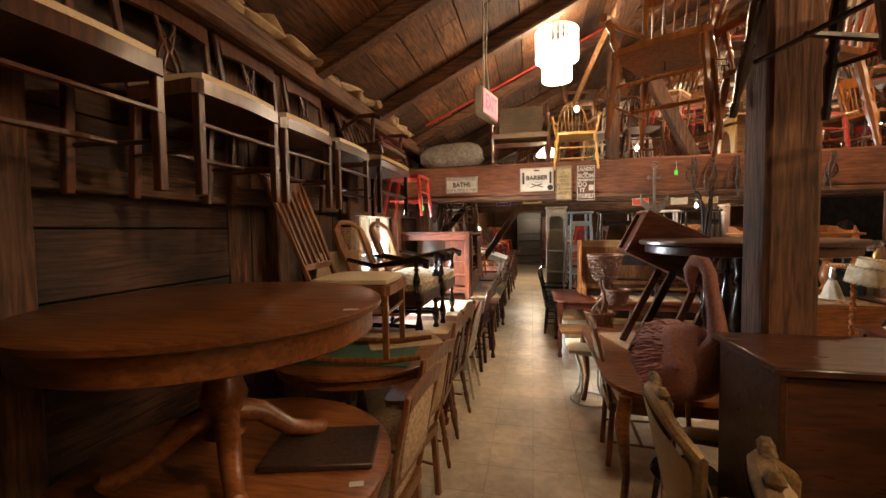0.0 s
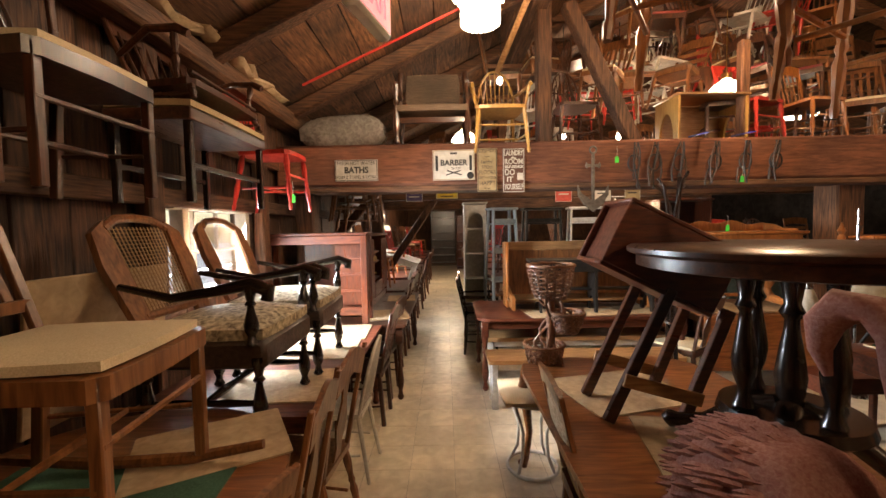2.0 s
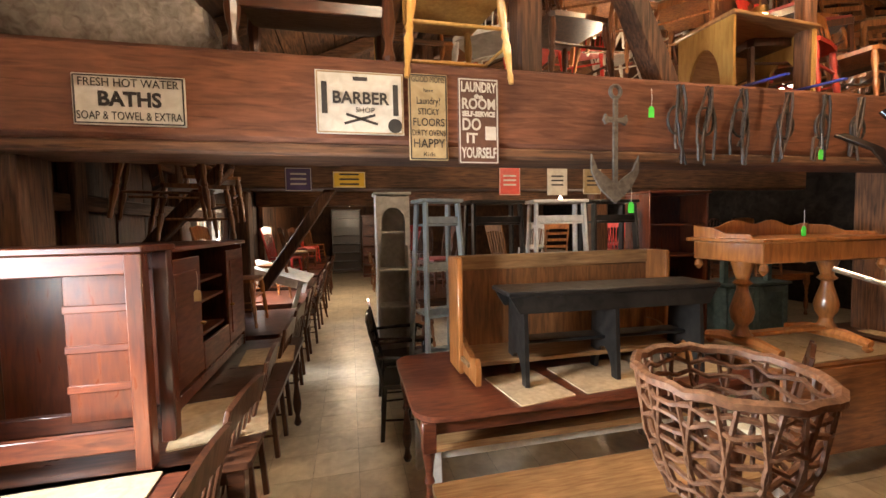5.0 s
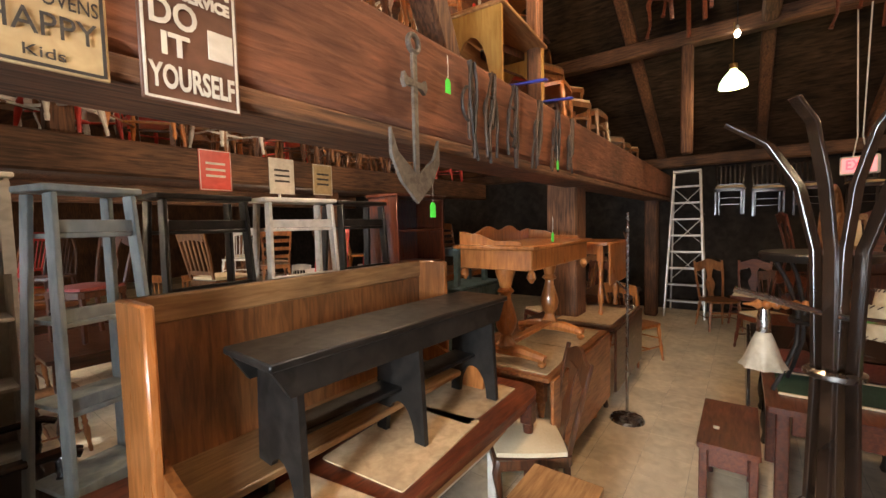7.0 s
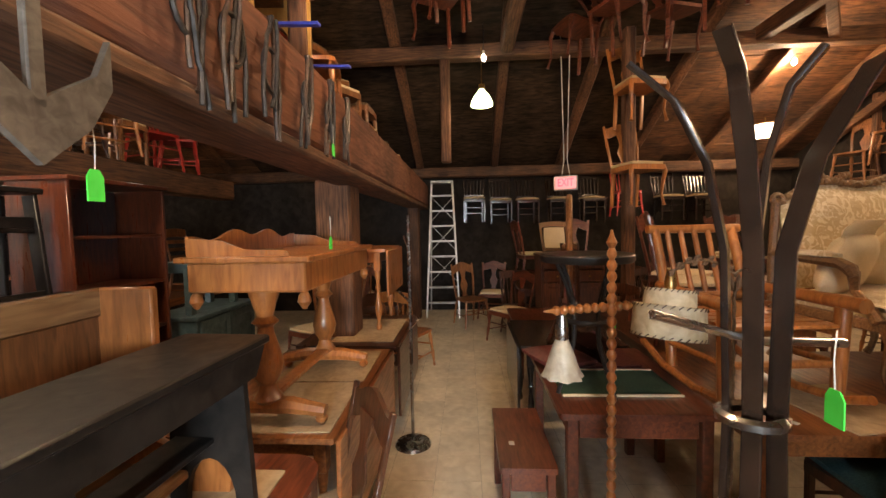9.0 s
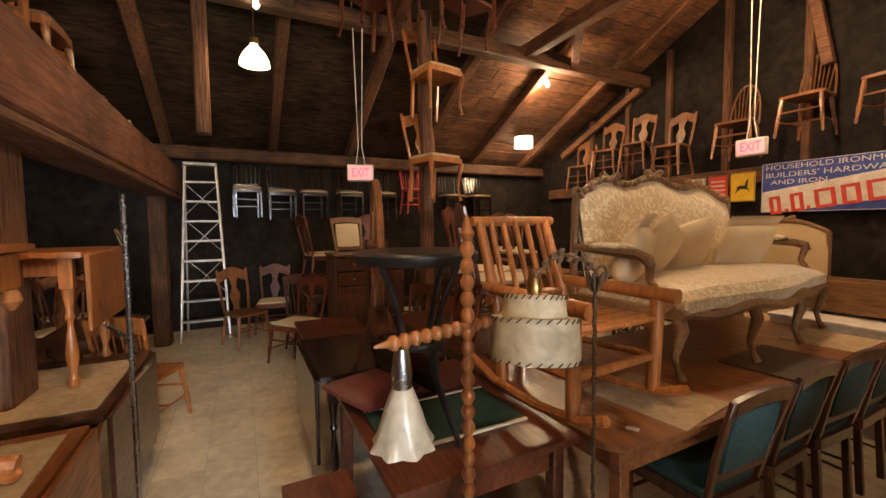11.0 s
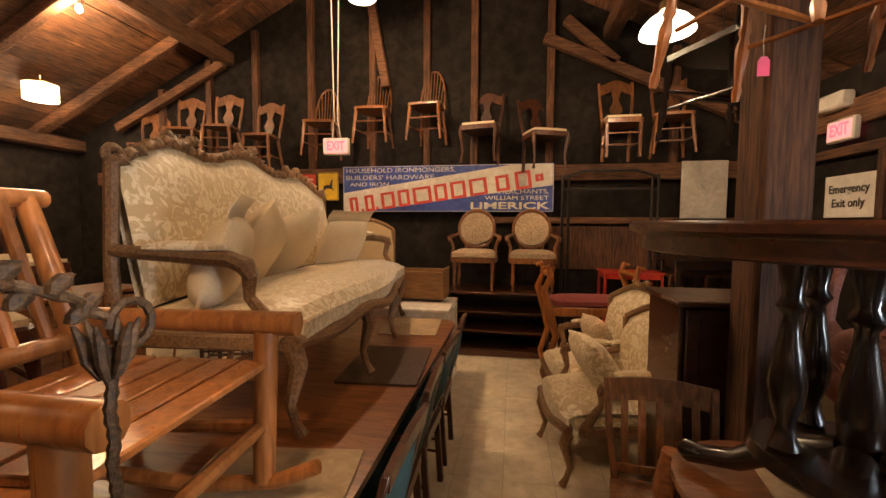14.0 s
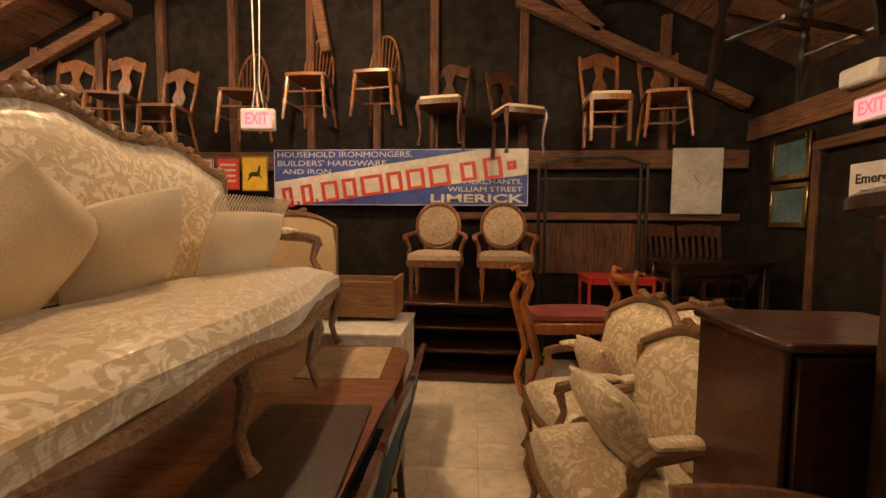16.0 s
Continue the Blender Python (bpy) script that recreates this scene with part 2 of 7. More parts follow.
def glass_mat():
    m, nt, N, L, P = material("clear_glass")
    P.inputs["Transmission Weight"].default_value, P.inputs["Roughness"].default_value = 1.0, 0.03
    return m


GLASS = glass_mat()


def vary_pieces(m, lo, hi):
    """Makes each joined piece of a material lighter or darker than the next."""
    N, L = m.node_tree.nodes, m.node_tree.links
    P = N["Principled BSDF"]
    old = P.inputs["Base Color"].links[0].from_socket
    geo = N.new("ShaderNodeNewGeometry")
    r = N.new("ShaderNodeMapRange")
    r.inputs[3].default_value, r.inputs[4].default_value = lo, hi
    L.new(geo.outputs["Random Per Island"], r.inputs[0])
    sc = N.new("ShaderNodeVectorMath")
    sc.operation = "SCALE"
    L.new(old, sc.inputs[0])
    L.new(r.outputs[0], sc.inputs["Scale"])
    L.new(sc.outputs[0], P.inputs["Base Color"])


vary_pieces(BOARD, 0.5, 1.35)


# ---- mesh helpers ----
class Geo:
    """Collects vertices and faces of one part."""

    def __init__(self):
        self.v, self.f = [], []

    def put(self, vs, fs):
        o = len(self.v)
        self.v += [tuple(p) for p in vs]
        self.f += [tuple(o + i for i in q) for q in fs]
        return self

    def box(self, c, s, bev=0.006, m=None):
        """A box with chamfered edges, centre c, size s, turned by m about its centre."""
        h = [q / 2 for q in s]
        b = min(bev, *[q * 0.45 for q in h])
        vs, idx = [], {}
        for sx in (-1, 1):
            for sy in (-1, 1):
                for sz in (-1, 1):
                    sg = (sx, sy, sz)
                    for a in range(3):
                        p = [sg[k] * (h[k] if k == a else h[k] - b) for k in range(3)]
                        idx[sg, a] = len(vs)
                        vs.append(p)
        fs = []
        for a in range(3):
            u, w = (a + 1) % 3, (a + 2) % 3
            for s1 in (-1, 1):
                q = []
                for su, sw in ((-1, -1), (1, -1), (1, 1), (-1, 1)):
                    sg = [0, 0, 0]
                    sg[a], sg[u], sg[w] = s1, su, sw
                    q.append(idx[tuple(sg), a])
                fs.append(q if s1 > 0 else q[::-1])
            for su in (-1, 1):
                for sw in (-1, 1):
                    lo, hi = [0, 0, 0], [0, 0, 0]
                    lo[a], hi[a] = -1, 1
                    lo[u] = hi[u] = su
                    lo[w] = hi[w] = sw
                    lo, hi = tuple(lo), tuple(hi)
                    q = [idx[lo, u], idx[hi, u], idx[hi, w], idx[lo, w]]
                    fs.append(q[::-1] if su * sw > 0 else q)
        for sx in (-1, 1):
            for sy in (-1, 1):
                for sz in (-1, 1):
                    sg = (sx, sy, sz)
                    q = [idx[sg, 0], idx[sg, 1], idx[sg, 2]]
                    fs.append(q if sx * sy * sz > 0 else q[::-1])
        mm = Matrix.Translation(c) @ (m or Matrix())
        return self.put([mm @ Vector(p) for p in vs], fs)

    def bar(self, a, b, w, d, bev=0.004, up=(0, 0, 1)):
        """A rectangular bar from a to b, w wide, d deep."""
        a, b = Vector(a), Vector(b)
        z = (b - a).normalized()
        u = Vector(up)
        if abs(z.dot(u)) > 0.95:
            u = Vector((0, 1, 0))
        x = u.cross(z).normalized()
        y = z.cross(x)
        m = Matrix((x, y, z)).transposed().to_4x4()
        return self.box((a + b) / 2, (w, d, (b - a).length), bev, m)

    def tube(self, pts, rad, n=8, closed=False):
        """A round tube along pts; rad is one radius or one for each point."""
        pts = [Vector(p) for p in pts]
        k = len(pts)
        rad = [rad] * k if isinstance(rad, (int, float)) else rad
        vs, fs, last = [], [], None
        for i, p in enumerate(pts):
            t = (pts[(i + 1) % k] - pts[i - 1]) if closed else (pts[min(i + 1, k - 1)] - pts[max(i - 1, 0)])
            t.normalize()
            if last is None:
                last = Vector((0, 0, 1)) if abs(t.z) < 0.9 else Vector((1, 0, 0))
            x = last - t * last.dot(t)
            x.normalize()
            last = x
            y = t.cross(x)
            vs += [p + rad[i] * (math.cos(6.2832 * j / n) * x + math.sin(6.2832 * j / n) * y) for j in range(n)]
        for i in range(k if closed else k - 1):
            for j in range(n):
                a, b = i * n + j, i * n + (j + 1) % n
                c, d = ((i + 1) % k) * n + (j + 1) % n, ((i + 1) % k) * n + j
                fs.append((a, b, c, d))
        if not closed:
            fs += [tuple(range(n))[::-1], tuple((k - 1) * n + j for j in range(n))]
        return self.put(vs, fs)

    def lathe(self, prof, a=(0, 0, 0), b=(0, 0, 1), n=12):
        """A turned profile of (radius, share) along the line from a to b."""
        a, b = Vector(a), Vector(b)
        return self.tube([a.lerp(b, s) for r, s in prof], [max(r, 0.001) for r, s in prof], n)

    def prism(self, outline, t, m=None):
        """An outline in x, y, extruded t along z from -t/2, then moved by m."""
        m = m or Matrix()
        n = len(outline)
        vs = [m @ Vector((x, y, -t / 2)) for x, y in outline] + [m @ Vector((x, y, t / 2)) for x, y in outline]
        fs = [tuple(range(n))[::-1], tuple(range(n, 2 * n))] + [(i, (i + 1) % n, n + (i + 1) % n, n + i) for i in range(n)]
        return self.put(vs, fs)

    def ribbon(self, pts, w, t, side):
        """A flat strip along pts, w wide along side and t thick."""
        pts, side = [Vector(p) for p in pts], Vector(side).normalized()
        vs, fs, k = [], [], len(pts)
        for i, p in enumerate(pts):
            d = (pts[min(i + 1, k - 1)] - pts[max(i - 1, 0)]).normalized()
            up = side.cross(d).normalized()
            ww = w[i] if isinstance(w, list) else w
            for a, b in ((-1, -0.7), (-0.9, -1), (0.9, -1), (1, -0.7), (1, 0.7), (0.9, 1), (-0.9, 1), (-1, 0.7)):
                vs.append(p + side * a * ww / 2 + up * b * t / 2)
        for i in range(k - 1):
            for j in range(8):
                fs.append((i * 8 + j, i * 8 + (j + 1) % 8, i * 8 + 8 + (j + 1) % 8, i * 8 + 8 + j))
        fs += [tuple(range(8))[::-1], tuple((k - 1) * 8 + j for j in range(8))]
        return self.put(vs, fs)

    def pillow(self, c, s, puff=0.5, m=None, n=8):
        """A soft cushion: a rounded block, centre c, full size s."""
        vs, fs = [], []
        mm = Matrix.Translation(c) @ (m or Matrix())
        for side in (1, -1):
            o = len(vs)
            for i in range(n + 1):
                for j in range(n + 1):
                    x, y = 2 * i / n - 1, 2 * j / n - 1
                    e = (1 - abs(x) ** 3.5) * (1 - abs(y) ** 3.5)
                    z = side * (1 - puff + puff * e ** 0.6)
                    if e <= 1e-6:
                        z = side * (1 - puff)
                    vs.append(mm @ Vector((x * s[0] / 2 * (1 - 0.05 * y * y), y * s[1] / 2 * (1 - 0.05 * x * x), z * s[2] / 2)))
            for i in range(n):
                for j in range(n):
                    q = (o + i * (n + 1) + j, o + (i + 1) * (n + 1) + j, o + (i + 1) * (n + 1) + j + 1, o + i * (n + 1) + j + 1)
                    fs.append(q if side > 0 else q[::-1])
        w, o = n + 1, (n + 1) ** 2
        rim = [i * w for i in range(n)] + [n * w + j for j in range(n)] + [i * w + n for i in range(n, 0, -1)] + [j for j in range(n, 0, -1)]
        for k in range(len(rim)):
            a, b = rim[k], rim[(k + 1) % len(rim)]
            fs.append((a, o + a, o + b, b))
        return self.put(vs, fs)


MESHES = {}


def part(name, geo, mat, parent=None, label=""):
    me = bpy.data.meshes.new(name)
    me.from_pydata(geo.v, [], geo.f)
    me.validate()
    me.shade_smooth()
    me.set_sharp_from_angle(angle=radians(38))
    me.materials.append(mat)
    ob = new(name, me)
    ob.parent = parent
    if label:
        tagged(ob, label)
    return ob


def thing(name, label, category, m=None, group=""):
    ob = new(name)
    ob.empty_display_size = 0.1
    if m is not None:
        ob.matrix_basis = m
    return tagged(ob, label, category, group)


def single(name, geo, mat, label, category, m=None, group="", kind=""):
    ob = part(name, geo, mat)
    if m is not None:
        ob.matrix_basis = m
    return tagged(ob, label, category, group, kind)


def structure(name, geo, mat, label=""):
    return tagged(part(name, geo, mat), label, "", "", "structure")


def circle(r, n=40, cx=0.0, cy=0.0):
    return [(cx + r * math.cos(6.2832 * i / n), cy + r * math.sin(6.2832 * i / n)) for i in range(n)]


def rounded(w, d, r, n=6):
    out = []
    for cx, cy, a0 in ((w / 2 - r, d / 2 - r, 0), (-w / 2 + r, d / 2 - r, 90), (-w / 2 + r, -d / 2 + r, 180), (w / 2 - r, -d / 2 + r, 270)):
        out += [(cx + r * math.cos(radians(a0 + 90 * i / n)), cy + r * math.sin(radians(a0 + 90 * i / n))) for i in range(n + 1)]
    return out


TURNED = [(0.012, 0), (0.017, 0.08), (0.012, 0.13), (0.02, 0.3), (0.024, 0.42), (0.014, 0.5), (0.022, 0.54), (0.015, 0.6), (0.022, 0.72), (0.025, 0.82), (0.017, 1)]
BALUSTER = [(0.6, 0), (0.9, 0.04), (0.6, 0.1), (0.5, 0.16), (0.85, 0.24), (1.0, 0.34), (0.8, 0.46), (0.5, 0.6), (0.45, 0.66), (0.8, 0.7), (0.5, 0.75), (0.7, 0.85), (0.9, 0.94), (0.9, 1)]


def words(parent, text, size, mat, x, y, z=0.004, name="lettering", align="CENTER", width=None, shear=0.0, turn=0.0, bold=0.0):
    """Flat raised lettering on a panel's x, y face, as a mesh of its own."""
    cu = bpy.data.curves.new(name, "FONT")
    cu.body, cu.size, cu.align_x, cu.align_y, cu.extrude, cu.shear, cu.offset = text, size, align, "CENTER", 0.0008, shear, bold
    cu.resolution_u = 3
    tmp = bpy.data.objects.new(name, cu)
    scene.collection.objects.link(tmp)
    dg = bpy.context.evaluated_depsgraph_get()
    me = bpy.data.meshes.new_from_object(tmp.evaluated_get(dg))
    bpy.data.objects.remove(tmp)
    xs = [v.co.x for v in me.vertices]
    k = width / max(max(xs) - min(xs), 0.01) if width else 1.0
    me.transform(pose(x, y, z, 0, 0, turn) @ Matrix.Diagonal((k, 1, 1, 1)))
    me.materials.clear()
    me.materials.append(mat)
    ob = new(name, me)
    ob.parent = parent
    return ob

# ---- structure ----
XL, XR, YB, YF = -1.75, 8.9, -1.5, 21.0
EAVE, RIDGE_X, SLOPE = 2.75, 3.575, 0.48


def roof_z(x):
    return EAVE + SLOPE * ((x - XL) if x < RIDGE_X else (XR - x))


floor = structure("floor", Geo().box(((XL + XR) / 2, (YB + YF) / 2, -0.055), (XR - XL + 0.6, YF - YB + 0.6, 0.1), 0), FLOORJ, "worn cream vinyl tile floor")
wl = structure("wall_left", Geo().box((XL - 0.16, 1.45, 1.4), (0.1, 4.9, 2.8), 0), STUDM)
Geo_l = Geo()
for y0, y1, z0, z1 in ((3.9, 4.9, 0, 1.2), (3.9, 4.9, 1.8, 2.8), (4.9, 8.6, 0, 2.8), (8.6, 9.6, 0, 1.0), (8.6, 9.6, 1.9, 2.8), (9.6, 21, 0, 2.8)):
    Geo_l.box((XL - 0.16, (y0 + y1) / 2, (z0 + z1) / 2), (0.1, y1 - y0, z1 - z0), 0)
structure("wall_left", Geo_l, STUDM)
rng = random.Random(4)
z = 0.0
while z < 2.7:
    w = rng.uniform(0.2, 0.36)
    part("plank", Geo().box((XL - 0.05, 1.2, z + w / 2), (0.03 + rng.uniform(0, 0.02), 1.8, w - 0.007), 0.004), WALLH, wl)
    z += w
y = 2.1
while y < 14:
    w = rng.uniform(0.14, 0.34)
    for a, b in (((0.0, 1.2), (1.8, 2.75)) if 3.75 < y + w / 2 < 4.9 else ((0.0, 1.0), (1.9, 2.75)) if 8.5 < y + w / 2 < 9.6 else ((0.0, 2.75),)):
        p = part("board", Geo().box((XL - 0.05, y + w / 2, (a + b) / 2), (0.03 + rng.uniform(0, 0.02), w - 0.006, b - a), 0.004), WALLP, wl)
    y += w
for y in (1.0, 2.5, 3.6, 5.0, 6.4, 8.0, 10.0, 12.0):
    part("stud", Geo().box((XL + 0.03, y, 1.35), (0.1, 0.13, 2.7), 0.012), TIMBERV, wl)
for z in (1.86, 2.3):
    part("nailer", Geo().box((XL + 0.02, 4.9, z), (0.06, 9.2, 0.11), 0.008), TIMBERY, wl)
structure("trim", Geo().box((XL + 0.06, 10.6, 2.79), (0.26, 20.8, 0.16), 0.03), TIMBERY, "rough wall plate under the rafters")
structure("trim", Geo().box((XR - 0.06, 9.75, 2.72), (0.26, 22.5, 0.2), 0.03), TIMBERY, "rough wall plate under the rafters")
structure("wall_right", Geo().box((XR + 0.06, (YB + YF) / 2, 1.4), (0.1, YF - YB, 2.9), 0), DARKWALL)
structure("wall_far", Geo().box(((XL + XR) / 2, YF + 0.06, 2.7), (XR - XL + 0.6, 0.1, 5.5), 0), TIMBERV)
bm_back = Geo()
bm_back.prism([(XL - 0.2, -0.1), (XR + 0.2, -0.1), (XR + 0.2, EAVE), (RIDGE_X, roof_z(RIDGE_X) + 0.1), (XL - 0.2, EAVE)], 0.1, pose(0, YB - 0.05, 0, 90))
back = structure("wall_back", bm_back, DARKWALL, "black tar-papered gable wall")
for x in (0.2, 1.66, 2.62, 3.25, 4.0, 4.9, 5.75, 6.5, 7.3):
    part("stud", Geo().box((x, YB + 0.03, (2.3 + roof_z(x)) / 2), (0.09, 0.07, roof_z(x) - 2.3), 0.006), TIMBERV, back)
part("nailer", Geo().box((3.9, YB + 0.05, 2.2), (9.1, 0.09, 0.2), 0.01), TIMBER, back)
part("nailer", Geo().box((1.0, YB + 0.04, 1.6), (3.2, 0.06, 0.08), 0.006), TIMBER, back)
for a, b in (((-0.6, 2.75), (1.75, 3.85)), ((8.0, 2.95), (6.2, 3.8)), ((1.5, 4.05), (0.9, 3.5))):
    part("brace", Geo().bar((a[0], YB + 0.12, a[1]), (b[0], YB + 0.12, b[1]), 0.1, 0.12, 0.01), TIMBER, back)
part("brace", Geo().bar((4.0, YB + 0.25, 4.7), (3.78, YB + 0.14, 3.35), 0.11, 0.09, 0.01), TIMBER, back)
part("panel", Geo().box((1.0, YB + 0.02, 1.25), (1.3, 0.03, 0.55), 0.004), TIMBERV, back)
# entrance partition with the emergency exit
PX = -0.72
pw = structure("wall_partition", Geo().box((PX - 0.05, -0.62, 1.45), (0.1, 1.8, 2.9), 0), DARKWALL)
part("nailer", Geo().box((PX + 0.02, -0.62, 2.5), (0.05, 1.8, 0.22), 0.008), TIMBERY, pw)
structure("wall_return", Geo().box((-1.28, 0.26, 1.4), (1.0, 0.08, 2.8), 0), STUDM)
# roof
rb = Geo()
rng = random.Random(7)
for side in (0, 1):
    length = math.hypot(RIDGE_X - XL + 0.3, (RIDGE_X - XL + 0.3) * SLOPE)
    s = 0.0
    ang = math.atan(SLOPE)
    while s < length:
        w = rng.uniform(0.2, 0.34)
        yy = YB - 0.1
        while yy < YF:
            ln = rng.uniform(2.0, 4.2)
            d = -0.3 + (s + w / 2) * math.cos(ang)
            x = XL + d if side == 0 else XR - d
            z = EAVE + SLOPE * d + 0.13
            rb.box((x, yy + ln / 2, z + rng.uniform(0, 0.008)), (w - 0.008, ln - 0.006, 0.025), 0.003, Matrix.Rotation(-ang if side == 0 else ang, 4, "Y"))
            yy += ln
        s += w
ceiling = structure("ceiling", rb, BOARD, "bare roof boards under a barn roof")
structure("roof_cover", Geo().prism([(XL - 0.4, EAVE), (RIDGE_X, roof_z(RIDGE_X) + 0.3), (XR + 0.4, EAVE), (XR + 0.4, EAVE + 0.15), (RIDGE_X, roof_z(RIDGE_X) + 0.45), (XL - 0.4, EAVE + 0.15)], YF - YB + 0.6, pose(0, (YB + YF) / 2, 0, 90)), DARKWALL)
# Dark brown strips cover the right slope from y 1.6 to 8.8.
rp_ = Geo()
for k in range(5):
    x0, x1 = 5.0 + 0.8 * k, 5.8 + 0.8 * k - 0.004
    rp_.box(((x0 + x1) / 2, 5.2, roof_z((x0 + x1) / 2) + 0.095 - 0.003 * (k % 2)), (0.8 * math.hypot(1, SLOPE), 7.2, 0.006), 0.001, Matrix.Rotation(math.atan(SLOPE), 4, "Y"))
structure("roof_paper", rp_, DARKROOF, "dark brown strips under the roof boards")
for i, y in enumerate((-0.9, 0.35, 1.6, 2.85, 4.1, 5.55, 6.8, 8.1, 9.4, 10.7, 12.0, 13.5, 15, 17)):
    for side in (0, 1):
        x0 = XL if side == 0 else XR
        t = structure("rafter", Geo().bar((x0, y, EAVE + 0.04), (RIDGE_X, y, roof_z(RIDGE_X) + 0.02), 0.14, 0.14, 0.02, (0, 1, 0)), TIMBER)
for x in (0.95, 6.2):
    structure("purlin", Geo().box((x, 9.5, roof_z(x) - 0.14), (0.18, 22.5, 0.18), 0.02), TIMBERY, "long purlin of hewn timber")
for y in (1.0, 4.1, 8.1):
    structure("tie_beam", Geo().box((3.575, y, 3.95), (5.4, 0.16, 0.18), 0.02), TIMBER)
    for s in (-1, 1):
        structure("brace", Geo().bar((3.575 + s * 1.6, y, 3.95), (3.575 + s * 2.6, y - 0.9 if y < 2 else y, 3.3 + 0.6), 0.11, 0.11, 0.012), TIMBER)
# great beam with its second beam and posts
beam = structure("beam", Geo().box((3.56, 5.53, 2.285), (10.6, 0.26, 0.42), 0.025), BEAMRED, "wide reddish hewn timber beam")
structure("beam", Geo().box((3.56, 5.56, 2.045), (10.6, 0.32, 0.06), 0.015), TIMBER)
structure("beam", Geo().box((-0.9, 6.95, 2.28), (1.7, 0.14, 0.16), 0.015), TIMBER)
structure("beam", Geo().box((2.5, 8.25, 2.26), (8.5, 0.24, 0.28), 0.02), TIMBER, "second hewn beam deeper in the barn")
structure("beam", Geo().box((2.5, 11.8, 2.26), (8.5, 0.24, 0.28), 0.02), TIMBER, "third hewn beam deeper in the barn")
for x, y, z0, z1, w in ((1.03, 2.0, 0, 4.05, 0.2), (5.7, 2.75, 0, 3.9, 0.13), (4.25, 5.75, 0, 2.07, 0.3), (8.1, 5.6, 0, 2.07, 0.2), (1.0, 5.55, 2.49, 4.1, 0.15), (-1.5, 5.6, 0, 2.05, 0.2), (-1.2, 8.3, 0, 2.1, 0.2), (3.3, 8.3, 0, 2.1, 0.2), (0.95, 8.25, 2.4, 3.9, 0.16), (6.2, 4.9, 2.5, 3.85, 0.13), (3.05, 5.55, 2.49, 3.5, 0.1)):
    structure("post", Geo().box((x, y, (z0 + z1) / 2), (w, w, z1 - z0), 0.02), TIMBERV, "upright hewn timber post")
structure("brace", Geo().bar((1.95, 5.55, 2.45), (1.25, 5.55, 3.9), 0.14, 0.14, 0.015), TIMBERV)
structure("brace", Geo().bar((-1.72, 6.95, 1.35), (-0.95, 6.95, 2.2), 0.11, 0.11, 0.015), TIMBERV)
structure("brace", Geo().bar((-1.0, 8.3, 1.0), (-0.2, 8.3, 2.15), 0.12, 0.12, 0.015), TIMBERV)
lf = structure("loft_floor", Geo().box((2.4, 10.1, 2.41), (8.3, 3.4, 0.02), 0.002), TIMBERY, "loft boards on the second beam")
for y in (5.75, 5.98, 6.2):
    structure("loft_rail", Geo().box((3.56, y, 2.475), (10.6, 0.16, 0.03), 0.004), TIMBER, "loft boards beside the great beam")
# windows in the left wall
for (y0, y1, z0, z1) in ((3.95, 4.85, 1.2, 1.8), (8.65, 9.55, 1.0, 1.9)):
    win = structure("window_1" if y0 < 5 else "window_2", Geo().box((XL - 0.13, (y0 + y1) / 2, z0 + 0.012), (0.2, y1 - y0, 0.024), 0.004), WHITEP, "bright white-framed barn window")
    for a, b, s in (((XL - 0.06, y0 + 0.03, (z0 + z1) / 2), 0, (0.1, 0.06, z1 - z0 + 0.12)), ((XL - 0.06, y1 - 0.03, (z0 + z1) / 2), 0, (0.1, 0.06, z1 - z0 + 0.12)), ((XL - 0.06, (y0 + y1) / 2, z1 + 0.03), 0, (0.1, y1 - y0 + 0.12, 0.07)), ((XL - 0.06, (y0 + y1) / 2, z0 - 0.01), 0, (0.14, y1 - y0 + 0.14, 0.05))):
        part("window_frame", Geo().box(a, s, 0.006), WHITEP, win)
    for k in range(1, 3):
        part("glazing_bar", Geo().box((XL - 0.14, y0 + (y1 - y0) * k / 3, (z0 + z1) / 2), (0.03, 0.022, z1 - z0), 0.003), WHITEP, win)
    part("glazing_bar", Geo().box((XL - 0.14, (y0 + y1) / 2, (z0 + z1) / 2), (0.032, y1 - y0, 0.022), 0.003), WHITEP, win)
    pane = part("pane", Geo().box((XL - 0.155, (y0 + y1) / 2, (z0 + z1) / 2), (0.004, y1 - y0, z1 - z0), 0), GLASS, win)
    pane.visible_shadow = False
    d = bpy.data.lights.new("window_light", "AREA")
    d.shape, d.size, d.size_y, d.energy, d.color = "RECTANGLE", y1 - y0 - 0.1, z1 - z0 - 0.1, (120 if y0 < 5 else 90), (0.84, 0.92, 1.0)
    d.spread = radians(115)
    ob = new("window_light", d)
    ob.matrix_basis = look((XL - 0.1, (y0 + y1) / 2, (z0 + z1) / 2), (0.5, (y0 + y1) / 2, 0.6))
# Unseen ground, added pale so that the windows show bright below the horizon.
structure("ground", Geo().box((XL - 40.4, 8, -0.15), (80, 120, 0.1), 0), PALEGROUND, "pale ground added to brighten the view through the windows")

